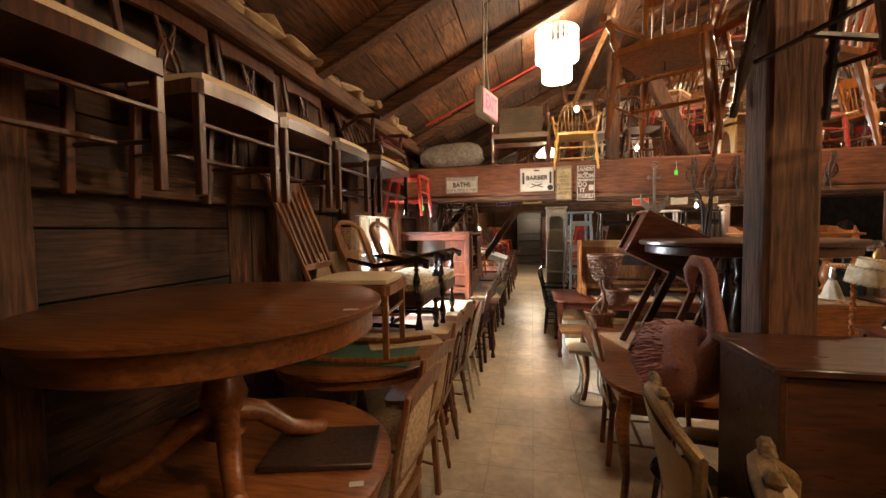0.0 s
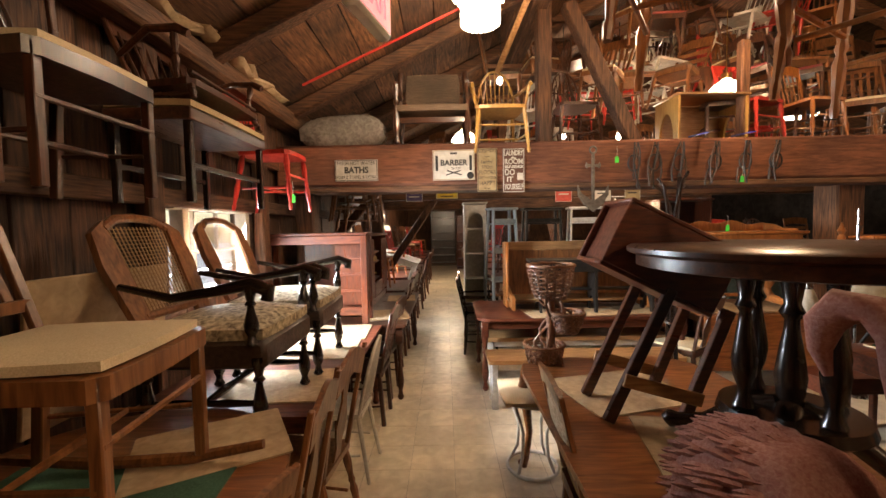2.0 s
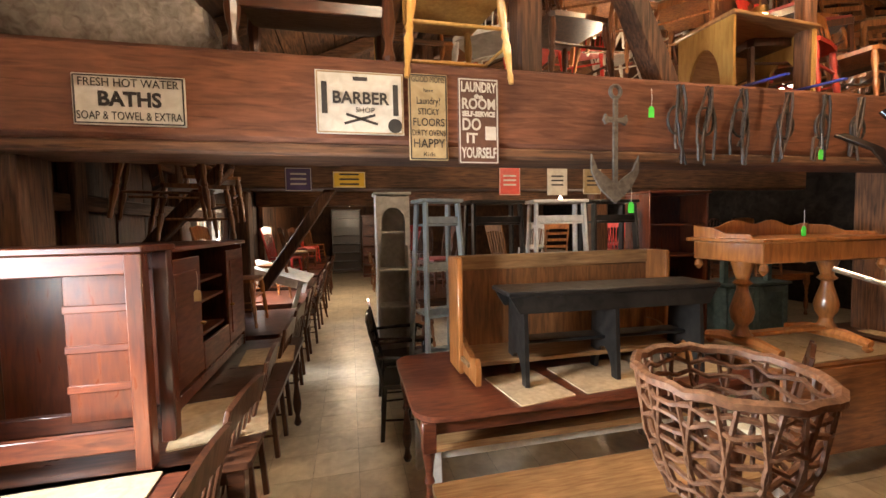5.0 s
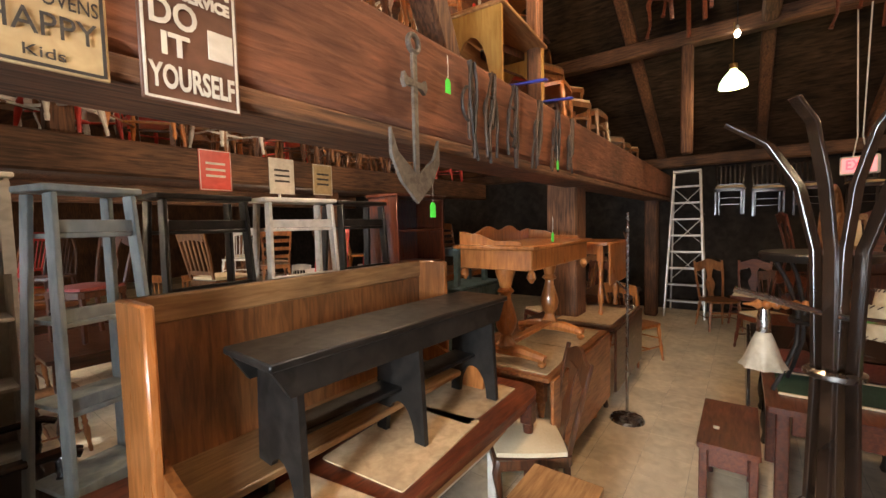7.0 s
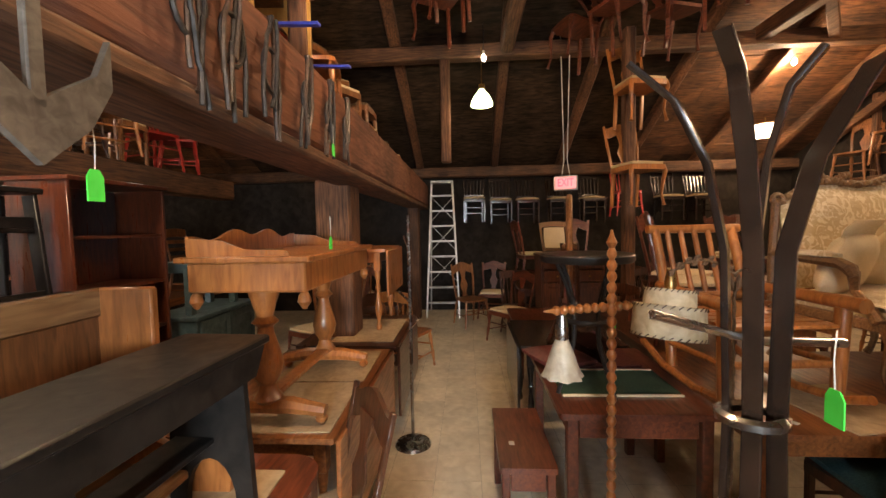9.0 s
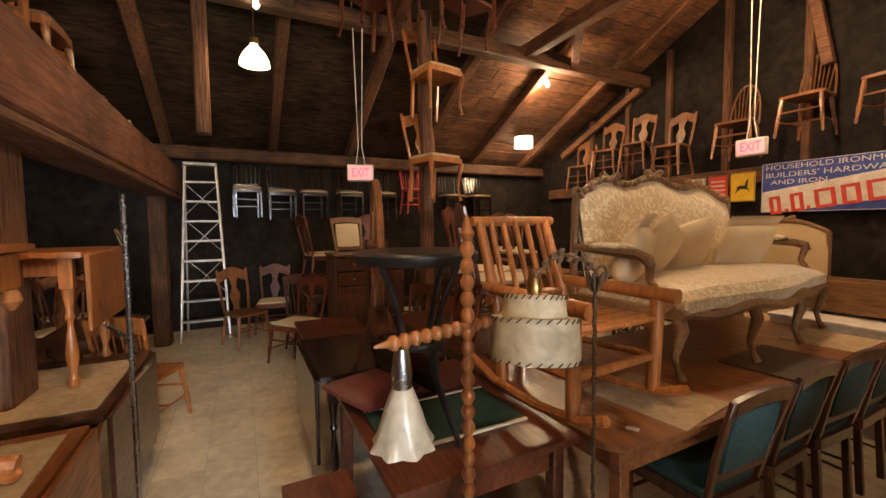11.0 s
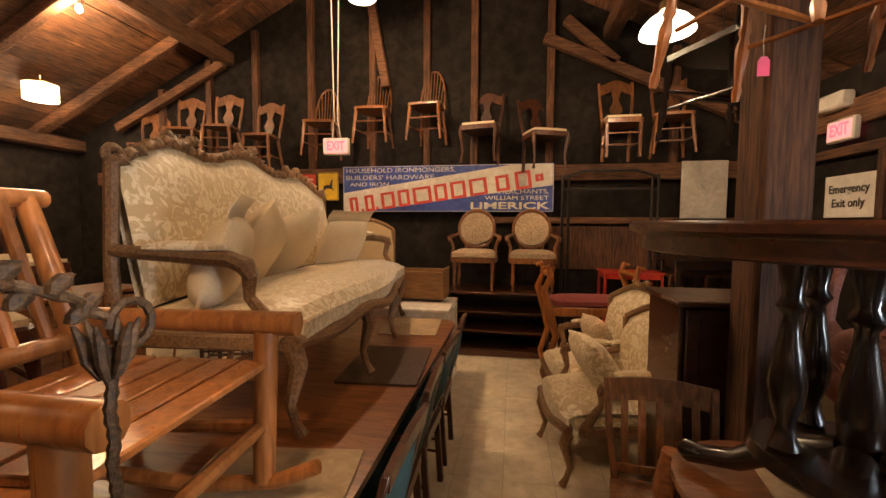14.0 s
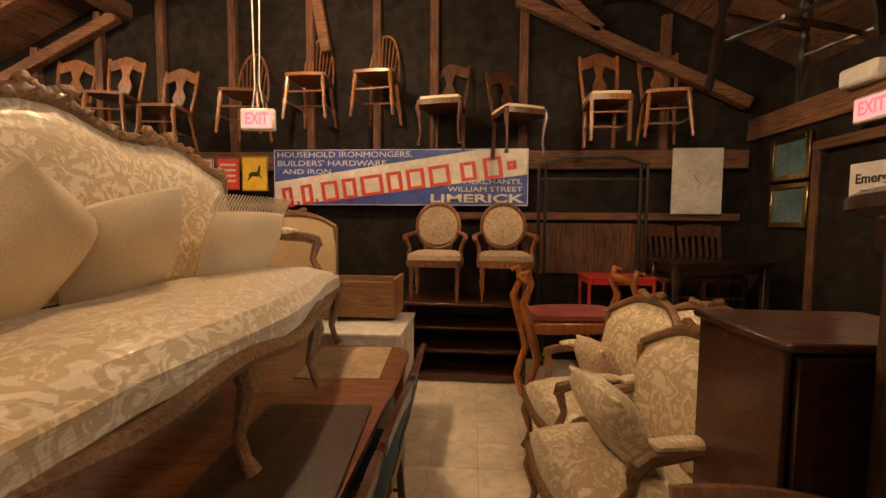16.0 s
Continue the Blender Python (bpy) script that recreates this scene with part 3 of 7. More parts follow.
# ---- furniture makers ----
def legs_into(t, pts, style, mat):
    """Four legs: pts of (top, foot)."""
    for top, foot in pts:
        g = Geo()
        L = (Vector(top) - Vector(foot)).length
        if style == "turned":
            g.lathe([(r * (0.8 + 0.4 * L), s) for r, s in TURNED], foot, top, 8)
        elif style == "square":
            g.bar(foot, top, 0.034, 0.034, 0.004)
        elif style == "round":
            g.tube([foot, top], [0.012, 0.017], 8)
        else:
            f, u = Vector(foot), Vector(top)
            o = Vector((f.x, f.y, 0)).normalized() * 0.035
            g.tube([f + o * 0.5, f + o * 0.3 + Vector((0, 0, 0.03)), f.lerp(u, 0.3) - o * 0.3, f.lerp(u, 0.6) + o * 0.1, f.lerp(u, 0.85) + o * 0.7, u], [0.022, 0.014, 0.013, 0.018, 0.026, 0.026], 8)
        part("leg", g, mat, t)


def chair(label, m, wood, back="spindle", legs="turned", seat=None, w=0.44, d=0.42, h=0.45, top=0.95, arms=False, seat_label="", name="chair", group="chairs", rake=0.09, panel=None):
    """A side or arm chair; its front looks along +y and its feet stand on z 0."""
    t = thing(name, label, "chair", m, group)
    wf, wb = w / 2, w / 2 * (0.86 if back != "hoop" else 0.8)
    out = 0.04 if legs in ("turned", "round") else 0.0
    i = 0.03
    legs_into(t, [((s * (wf - i), d / 2 - i, h - 0.02), (s * (wf - i + out), d / 2 - i + out, 0)) for s in (-1, 1)], legs, wood)
    legs_into(t, [((s * (wb - i), -d / 2 + i, h - 0.02), (s * (wb - i + out), -d / 2 + i - out - 0.03, 0)) for s in (-1, 1)], "square" if legs in ("square", "cabriole") else legs, wood)
    so = [(wf, d / 2 - 0.03), (wf - 0.03, d / 2), (0, d / 2 + 0.012), (-wf + 0.03, d / 2), (-wf, d / 2 - 0.03), (-wb, -d / 2 + 0.02), (-wb + 0.02, -d / 2), (wb - 0.02, -d / 2), (wb, -d / 2 + 0.02)]
    if seat is None:
        part("seat", Geo().prism(so[::-1][::-1], 0.032, pose(0, 0, h - 0.012)), wood, t)
    else:
        part("seat_frame", Geo().prism(so, 0.055, pose(0, 0, h - 0.04)), wood, t)
        part("seat", Geo().pillow((0, 0.005, h + 0.006), (w * 0.9, d * 0.94, 0.06), 0.6, None, 6), seat, t, seat_label)
    if legs != "cabriole":
        hz = h * 0.38
        for s in (-1, 1):
            part("stretcher", Geo().tube([(s * (wf - 0.02), d / 2 - 0.03, hz), (s * (wb - 0.02), -d / 2 + 0.02, hz)], [0.009, 0.009], 6), wood, t)
        part("stretcher", Geo().tube([(-wf + 0.03, 0.0, hz), (0, 0, hz), (wf - 0.03, 0.0, hz)], [0.009, 0.014, 0.009], 6), wood, t)
        part("stretcher", Geo().tube([(-wf + 0.02, d / 2 - 0.02, hz + 0.1), (wf - 0.02, d / 2 - 0.02, hz + 0.1)], 0.01, 6), wood, t)
    yb, H = -d / 2 + 0.015, top - h

    def at(x, s):
        return (x, yb - rake * s - 0.02 * s * s, h + H * s)

    if back == "hoop":
        pts = [at(wb * 0.98 * math.cos(a) * (1 + 0.12 * math.sin(a)), max(math.sin(a), 0)) for a in [math.pi * k / 14 for k in range(15)]]
        part("hoop", Geo().tube(pts, 0.012, 8), wood, t)
        for k in range(7):
            x = wb * 0.78 * (k - 3) / 3
            s = math.sqrt(max(1 - (abs(x) / (wb * 1.06)) ** 2, 0.1))
            part("spindle", Geo().tube([at(x * 0.75, 0), at(x, s * 0.97)], [0.008, 0.006], 6), wood, t)
    else:
        for s in (-1, 1):
            g = Geo()
            if back in ("spindle", "ladder") and legs in ("turned", "round"):
                g.lathe([(0.015, 0), (0.019, 0.2), (0.012, 0.3), (0.017, 0.6), (0.012, 0.9), (0.016, 0.95), (0.006, 1)], at(s * (wb - 0.02), 0), at(s * (wb + 0.005), 1), 8)
            else:
                g.bar(at(s * (wb - 0.02), 0), at(s * (wb + 0.005), 0.5), 0.03, 0.024)
                g.bar(at(s * (wb + 0.005), 0.49), at(s * (wb + 0.015), 0.99), 0.03, 0.022)
            part("back_post", g, wood, t)
        crest = 0.12 if back != "panel" else 0.07
        n = 10
        cr = [(wb * 1.02 * (2 * k / n - 1), (0.02 * math.sin(math.pi * k / n) if back != "splat" else 0.03 * math.cos(2 * math.pi * (k / n - 0.5)))) for k in range(n + 1)]
        cr = cr + [(x * 0.97, y - crest * H / 0.5) for x, y in cr[::-1]]
        part("crest_rail", Geo().prism(cr[::-1], 0.022, pose(0, *at(0, 0.99)[1:], 90 + 10)), wood, t)
        if back == "spindle":
            for k in range(6):
                x = wb * 0.8 * (2 * k / 5 - 1)
                part("spindle", Geo().lathe([(0.007, 0), (0.01, 0.3), (0.006, 0.6), (0.008, 1)], at(x * 0.85, 0), at(x, 0.85), 6), wood, t)
        elif back == "slat":
            for k in range(5):
                x = wb * 0.7 * (2 * k / 4 - 1)
                part("slat", Geo().bar(at(x, 0.12), at(x, 0.85), 0.03, 0.009, 0.002), wood, t)
            part("lower_rail", Geo().bar(at(-wb, 0.13), at(wb, 0.13), 0.014, 0.04, 0.003), wood, t)
        elif back == "ladder":
            for k in range(3):
                part("slat", Geo().bar(at(-wb, 0.2 + 0.22 * k), at(wb, 0.2 + 0.22 * k), 0.012, 0.05, 0.003), wood, t)
        elif back == "splat":
            half = [(0.05, 0), (0.035, 0.12), (0.06, 0.24), (0.075, 0.34), (0.05, 0.45), (0.03, 0.55), (0.045, 0.68), (0.075, 0.84)]
            o = [(x, H * s) for x, s in half] + [(-x, H * s) for x, s in half[::-1]]
            part("splat", Geo().prism(o, 0.01, pose(0, yb - 0.005, h + 0.01, 90 + degrees_of(rake / H))), wood, t)
        elif back == "pierced":
            for s in (-1, 1):
                for amp, ph in ((0.055, 0), (0.035, 1)):
                    part("ribbon", Geo().tube([at(s * amp * abs(math.sin(math.pi * (1.5 * k / 12 + 0.25 * ph))) + s * 0.008, 0.05 + 0.85 * k / 12) for k in range(13)], 0.008, 6), wood, t)
            part("lower_rail", Geo().bar(at(-wb, 0.06), at(wb, 0.06), 0.014, 0.035, 0.003), wood, t)
        elif back == "panel":
            g = Geo().pillow(at(0, 0.55), (w * 0.72, H * 0.62, 0.05), 0.5, Matrix.Rotation(radians(90 + degrees_of(rake / H)), 4, "X"), 6)
            part("back_panel", g, panel or seat or wood, t)
            part("lower_rail", Geo().bar(at(-wb, 0.2), at(wb, 0.2), 0.018, 0.04, 0.003), wood, t)
    if arms:
        for s in (-1, 1):
            part("arm", Geo().tube([at(s * wb, 0.42), (s * (wf + 0.03), 0.0, h + 0.22), (s * (wf + 0.035), d / 2 - 0.04, h + 0.215), (s * (wf + 0.03), d / 2 + 0.01, h + 0.19)], [0.014, 0.018, 0.022, 0.02], 8), wood, t)
            part("arm_post", Geo().lathe([(r * 0.8, q) for r, q in TURNED], (s * (wf - 0.01), d / 2 - 0.08, h), (s * (wf + 0.03), d / 2 - 0.06, h + 0.21), 8), wood, t)
    return t


def degrees_of(tan):
    return math.degrees(math.atan(tan))


def round_table(label, m, r, h, wood, apron=0.09, base=None, foot_r=None):
    """A pedestal table with a turned column and four carved feet."""
    t = thing("round_table", label, "table", m)
    base = base or wood
    prof = [(r - 0.015, 0), (r, 0.25), (r, 0.75), (r - 0.012, 1)]
    part("tabletop", Geo().lathe(prof, (0, 0, h - 0.032), (0, 0, h), 56), wood, t)
    if apron:
        part("apron", Geo().lathe([(r - 0.05, 0), (r - 0.035, 0.1), (r - 0.035, 0.9), (r - 0.03, 1)], (0, 0, h - 0.032 - apron), (0, 0, h - 0.032), 56), wood, t)
    part("column", Geo().lathe([(q * (0.085 if base is not EBONY else 0.05), s) for q, s in BALUSTER], (0, 0, 0.1), (0, 0, h - 0.05), 16), base, t)
    fr = foot_r or r * 0.6
    for k in range(4):
        a = math.pi / 4 + k * math.pi / 2
        c, s = math.cos(a), math.sin(a)
        part("foot", Geo().tube([(c * q * fr, s * q * fr, z) for q, z in ((0.08, 0.2), (0.35, 0.17), (0.65, 0.075), (0.9, 0.045), (1.0, 0.04), (1.03, 0.03))], [0.05, 0.042, 0.034, 0.032, 0.038, 0.03], 10), base, t)
    return t


def rect_table(label, m, w, d, h, wood, legs="turned", corner=0.02, apron=0.09, leg_mat=None, thick=0.028, inset=0.07, name="table", leg_w=0.07):
    t = thing(name, label, "table", m)
    lm = leg_mat or wood
    part("tabletop", Geo().prism(rounded(w, d, corner), thick, pose(0, 0, h - thick / 2)).prism(rounded(w - 0.012, d - 0.012, corner), 0.006, pose(0, 0, h - thick - 0.003)), wood, t)
    x, y = w / 2 - inset, d / 2 - inset
    for sx in (-1, 1):
        for sy in (-1, 1):
            g = Geo()
            if legs == "turned":
                g.box((sx * x, sy * y, h - thick - 0.09), (leg_w, leg_w, 0.16), 0.004)
                g.lathe([(q * leg_w * 0.5, s) for q, s in BALUSTER], (sx * x, sy * y, 0), (sx * x, sy * y, h - thick - 0.16), 12)
            elif legs == "cabriole":
                g.tube([(sx * (x + 0.03), sy * (y + 0.03), 0.02), (sx * (x + 0.01), sy * (y + 0.01), 0.07), (sx * (x - 0.01), sy * (y - 0.01), h * 0.35), (sx * (x + 0.02), sy * (y + 0.02), h * 0.75), (sx * x, sy * y, h - thick)], [0.035, 0.02, 0.022, 0.04, 0.035], 10)
            else:
                g.box((sx * x, sy * y, (h - thick) / 2), (leg_w * 0.8, leg_w * 0.8, h - thick), 0.005)
            part("leg", g, lm, t)
    if apron:
        for s in (-1, 1):
            part("apron", Geo().box((0, s * y, h - thick - apron / 2), (2 * x - leg_w, 0.02, apron), 0.003), lm, t)
            part("apron", Geo().box((s * x, 0, h - thick - apron / 2), (0.02, 2 * y - leg_w, apron), 0.003), lm, t)
    return t


def drop_leaf(label, m, w, d, h, wood, drop=0.5, side=-1, both=False):
    """A table with a leaf that hangs down at -y (and +y)."""
    t = rect_table(label, m, w, d, h, wood, "turned", 0.01, 0.1, None, 0.024, 0.09, "drop_leaf_table", 0.06)
    for s in ((-1, 1) if both else (side,)):
        g = Geo().box((0, s * (d / 2 + 0.014), h - drop / 2 - 0.012), (w - 0.01, 0.022, drop), 0.006)
        part("leaf", g, wood, t)
    return t


def cabinet(label, m, w, d, h, wood, doors=2, drawers=0, open_shelves=0, name="cabinet", top_over=0.02, base_h=0.07, back=True, front=None, category="cabinet", pulls=None):
    """A case on z 0, front at -y, with framed doors, drawers or open shelves."""
    t = thing(name, label, category, m)
    th = 0.022
    for s in (-1, 1):
        part("side_panel", Geo().box((s * (w / 2 - th / 2), 0, h / 2), (th, d, h), 0.003), wood, t)
    part("top", Geo().box((0, -0.005, h + 0.012), (w + 2 * top_over, d + 2 * top_over, 0.028), 0.007), wood, t)
    part("bottom", Geo().box((0, 0, base_h), (w - 2 * th, d - 0.01, 0.02), 0.002), wood, t)
    part("plinth", Geo().box((0, -d / 2 + 0.02, base_h / 2), (w - 2 * th, 0.02, base_h - 0.02), 0.002), wood, t)
    if back:
        part("back_panel", Geo().box((0, d / 2 - 0.008, h / 2), (w - 2 * th, 0.01, h - 0.02), 0.001), wood, t)
    for k in range(open_shelves):
        z = base_h + (h - base_h) * (k + 1) / (open_shelves + 1)
        part("shelf", Geo().box((0, 0, z), (w - 2 * th, d - 0.03, 0.02), 0.002), wood, t)
    fm = front or wood
    pm = pulls or BRASS
    zt = h - 0.01
    if drawers:
        dh = min(0.16, (h - base_h) * (1.0 if not doors else 0.3) / drawers)
        for k in range(drawers):
            z = zt - dh * (k + 0.5)
            dr = part("drawer", Geo().box((0, -d / 2 - 0.006, z), (w - 2 * th - 0.008, 0.024, dh - 0.012), 0.006), fm, t)
            for s in (-1, 1):
                part("knob", Geo().lathe([(0.004, 0), (0.005, 0.4), (0.013, 0.6), (0.012, 0.9), (0.004, 1)], (s * w * 0.25, -d / 2 - 0.015, z), (s * w * 0.25, -d / 2 - 0.045, z), 8), pm, dr)
        zt -= dh * drawers
    if doors:
        dw = (w - 2 * th) / doors
        z0 = base_h + 0.01
        for k in range(doors):
            x = -w / 2 + th + dw * (k + 0.5)
            g = Geo()
            hh, zc = zt - z0 - 0.008, (zt + z0) / 2
            for s in (-1, 1):
                g.box((x + s * (dw / 2 - 0.034), -d / 2 - 0.008, zc), (0.06, 0.022, hh), 0.004)
                g.box((x, -d / 2 - 0.008, zc + s * (hh / 2 - 0.03)), (dw - 0.128, 0.022, 0.06), 0.004)
            g.box((x, -d / 2 - 0.002, zc), (dw - 0.12, 0.012, hh - 0.11), 0.002)
            dr = part("door", g, fm, t)
            part("knob", Geo().lathe([(0.004, 0), (0.005, 0.4), (0.013, 0.6), (0.012, 0.9), (0.004, 1)], (x + (dw / 2 - 0.035) * (1 if k % 2 == 0 else -1), -d / 2 - 0.018, zc), (x + (dw / 2 - 0.035) * (1 if k % 2 == 0 else -1), -d / 2 - 0.046, zc), 8), pm, dr)
    return t


def ladder_shelf(label, m, mat, w=0.45, h=1.9, d=0.42, n=5):
    """An A-frame ladder with plank shelves."""
    t = thing("ladder_shelf", label, "shelf", m)
    for s in (-1, 1):
        for q in (-1, 1):
            part("rail", Geo().bar((s * (w / 2), q * d / 2, 0), (s * (w / 2 - 0.06), q * 0.09, h - 0.02), 0.022, 0.07, 0.004, (0, 1, 0)), mat, t)
    part("cap", Geo().box((0, 0, h), (w - 0.04, 0.26, 0.03), 0.006), mat, t)
    for k in range(n):
        s = (k + 0.6) / n
        z = h * s - 0.05
        dd = d * (1 - s) + 0.18 * s
        part("shelf", Geo().box((0, 0, z), (w - 0.12 * s - 0.03, dd + 0.04, 0.022), 0.004), mat, t)
        part("cross_rail", Geo().box((0, -dd / 2 - 0.006, z + 0.04), (w - 0.12 * s, 0.02, 0.055), 0.003), mat, t)
    return t


def mat_sheet(label, m, w, d, material_, name="cardboard_sheet", t=0.006):
    return single(name, Geo().prism(rounded(w, d, 0.012, 2), t, pose(0, 0, t / 2)), material_, label, "sheet", m)


def tag(m, mat=None, label="bright green paper price tag on string"):
    t = thing("price_tag", label, "tag", m, "price tags")
    part("card", Geo().prism([(-0.018, -0.062), (0.018, -0.062), (0.018, -0.014), (0.009, 0), (-0.009, 0), (-0.018, -0.014)], 0.003, pose(0, 0, -0.1, 90)), mat or GREENT, t)
    part("string", Geo().tube([(0, 0, 0), (0.004, 0, -0.05), (0, 0, -0.11)], 0.0015, 4), SIGNW, t)
    return t


def sign(name, label, m, w, h, mat, border=None, thick=0.008):
    t = thing(name, label, "sign", m)
    part("panel", Geo().box((0, 0, -thick / 2), (w, h, thick), 0.002), mat, t)
    if border:
        g = Geo()
        for s in (-1, 1):
            g.box((s * (w / 2 - 0.008), 0, 0.001), (0.006, h - 0.012, 0.003), 0.0005)
            g.box((0, s * (h / 2 - 0.008), 0.001), (w - 0.022, 0.006, 0.003), 0.0005)
        part("border", g, border, t)
    return t


def settee_seat(name, label, m, w, frame_mat, cloth, seat_h=0.42, back_h=0.95, depth=0.72, buttons=False, category="sofa", cab=True):
    """An upholstered French seat with a carved show-wood frame; front looks along +y."""
    t = thing(name, label, category, m)
    x, y = w / 2, depth / 2
    n = 20
    xs = [-x + w * k / n for k in range(n + 1)]

    def front(px):
        return y - 0.03 + 0.05 * math.cos(math.pi * px / x * 1.0) if w > 1 else y + 0.03 * math.cos(math.pi * px / w)

    # seat cushion, bellied in front
    vs, fs = [], []
    rows = [(-y + 0.1, 0.03), (-y * 0.4, 0.075), (y * 0.2, 0.09), (0.8, 0.085), (0.95, 0.055), (1.0, 0.0), (0.99, -0.07)]
    for i, (q, z) in enumerate(rows):
        for px in xs:
            edge = 1 - abs(px / x) ** 6
            py = q if i < 3 else -y + (front(px) + y) * q
            puff = 0.006 * math.sin(9 * px) * math.sin(5 * q)
            vs.append((px * 0.985, py, seat_h + z * (0.45 + 0.55 * edge) + (puff if i in (1, 2, 3) else 0)))
    for i in range(len(rows) - 1):
        for k in range(n):
            a = i * (n + 1) + k
            fs.append((a, a + 1, a + n + 2, a + n + 1))
    part("seat", Geo().put(vs, fs), cloth, t)
    # back with serpentine crest
    def crest(px):
        u = px / x
        return back_h - 0.13 * abs(u) ** 2.2 + (0.03 * math.cos(3 * math.pi * u) if w > 1 else 0.0)

    vs, fs, vb = [], [], []
    m_ = 7
    for j in range(m_ + 1):
        s = j / m_
        for px in xs:
            z = seat_h + 0.04 + (crest(px) - seat_h - 0.06) * s
            bulge = 0.07 * (1 - (2 * s - 1) ** 4) * (1 - abs(px / x) ** 6)
            curve = 0.10 * (abs(px / x) ** 3)
            vs.append((px * 0.97, -y + 0.06 - 0.1 * s + bulge + curve, z))
            vb.append((px * 0.97, -y + 0.02 - 0.1 * s + curve, z))
    for j in range(m_):
        for k in range(n):
            a = j * (n + 1) + k
            fs.append((a, a + n + 1, a + n + 2, a + 1))
    part("backrest", Geo().put(vs, [q[::-1] for q in fs]).put(vb, fs), cloth, t)
    g = Geo().tube([(px * 0.985, -y - 0.045 + 0.1 * abs(px / x) ** 3, crest(px)) for px in xs], [0.024 + 0.012 * math.exp(-(px / 0.12) ** 2) for px in xs], 8)
    part("crest_rail", g, frame_mat, t, "carved wooden crest rail")
    for px in ([0, -x * 0.55, x * 0.55] if w > 1 else [0]):
        for k in range(7):
            a = k * 0.9
            part("carved_leaf", Geo().pillow((px + 0.045 * (k - 3) / 1.6, -y - 0.03 + 0.1 * abs(px / x) ** 3, crest(px) + 0.02 + 0.018 * math.cos(a)), (0.045, 0.045, 0.05), 0.9, None, 4), frame_mat, t)
    if w > 1:
        for k in range(34):
            px = -x * 0.96 + 1.92 * x * k / 33
            part("carved_bead", Geo().pillow((px, -y - 0.025 + 0.1 * abs(px / x) ** 3, crest(px) + 0.004 * (-1) ** k), (0.05, 0.05, 0.04), 0.9, Matrix.Rotation(0.6 * (-1) ** k, 4, "Y"), 4), frame_mat, t)
        for s in (-1, 1):
            part("corner_scroll", Geo().tube([(s * (x * 0.97 + 0.035 * math.cos(q * 0.55)), -y + 0.05, crest(x) + 0.02 + (0.045 - 0.003 * q) * math.sin(q * 0.55)) for q in range(13)], 0.016, 8), frame_mat, t)
    for s in (-1, 1):
        part("back_stile", Geo().tube([(s * x, -y + 0.06, seat_h - 0.05), (s * x * 1.0, -y + 0.05, seat_h + 0.2), (s * x * 0.985, -y + 0.055, crest(x))], [0.028, 0.024, 0.026], 8), frame_mat, t)
        part("arm", Geo().tube([(s * x, -y + 0.06, seat_h + 0.26), (s * (x + 0.02), -y * 0.3, seat_h + 0.245), (s * (x + 0.035), y * 0.3, seat_h + 0.235), (s * (x + 0.05), y * 0.45, seat_h + 0.215), (s * (x + 0.045), y * 0.5, seat_h + 0.175)], [0.024, 0.024, 0.03, 0.034, 0.024], 8), frame_mat, t)
        part("arm_post", Geo().tube([(s * (x + 0.04), y * 0.47, seat_h + 0.2), (s * (x + 0.01), y * 0.42, seat_h + 0.1), (s * (x - 0.01), y * 0.55, seat_h + 0.02), (s * x, y * 0.7, seat_h - 0.05)], [0.028, 0.02, 0.024, 0.032], 8), frame_mat, t)
        part("arm_pad", Geo().pillow((s * (x + 0.01), -y * 0.15, seat_h + 0.275), (0.07, depth * 0.36, 0.045), 0.7, None, 5), cloth, t)
    part("seat_rail", Geo().tube([(px, front(px) - 0.005, seat_h - 0.085 - 0.02 * math.cos(math.pi * px / x * (3 if w > 1 else 1))) for px in xs], 0.03, 8), frame_mat, t, "carved serpentine seat rail")
    for s in (-1, 1):
        part("seat_rail", Geo().bar((s * x * 0.98, -y + 0.05, seat_h - 0.07), (s * x * 0.98, y - 0.07, seat_h - 0.07), 0.04, 0.06, 0.01), frame_mat, t)
    part("seat_rail", Geo().bar((-x + 0.03, -y + 0.05, seat_h - 0.07), (x - 0.03, -y + 0.05, seat_h - 0.07), 0.04, 0.06, 0.01), frame_mat, t)
    part("seat_base", Geo().box((0, 0, seat_h - 0.03), (w * 0.96, depth * 0.86, 0.08), 0.01), cloth, t)
    for px in ([-x + 0.03, x - 0.03] + ([-x * 0.32, x * 0.32] if w > 1 else [])):
        for s in (1, -1):
            yy = (front(px) - 0.02) if s > 0 else -y + 0.05
            part("leg", Geo().tube([(px, yy + s * 0.03, 0.015), (px, yy + s * 0.005, 0.06), (px, yy - s * 0.015, seat_h * 0.3), (px, yy + s * 0.02, seat_h * 0.65), (px, yy, seat_h - 0.09)], [0.024, 0.017, 0.019, 0.034, 0.036], 8), frame_mat, t)
    return t


def cushion(label, m, w, h, mat, fringe=False):
    t = thing("cushion", label, "cushion", m, "cushions on the sofa")
    part("pad", Geo().pillow((0, 0, 0), (w, h, 0.17), 0.92, None, 10), mat, t)
    if fringe:
        g = Geo()
        for k in range(26):
            x = -w / 2 + w * k / 25
            g.tube([(x, h / 2 - 0.02, 0.01), (x, h / 2 + 0.03, 0.012), (x + 0.004, h / 2 + 0.09, -0.01)], [0.004, 0.006, 0.003], 5)
        part("fringe", g, mat, t, "long cream tassel fringe")
    return t


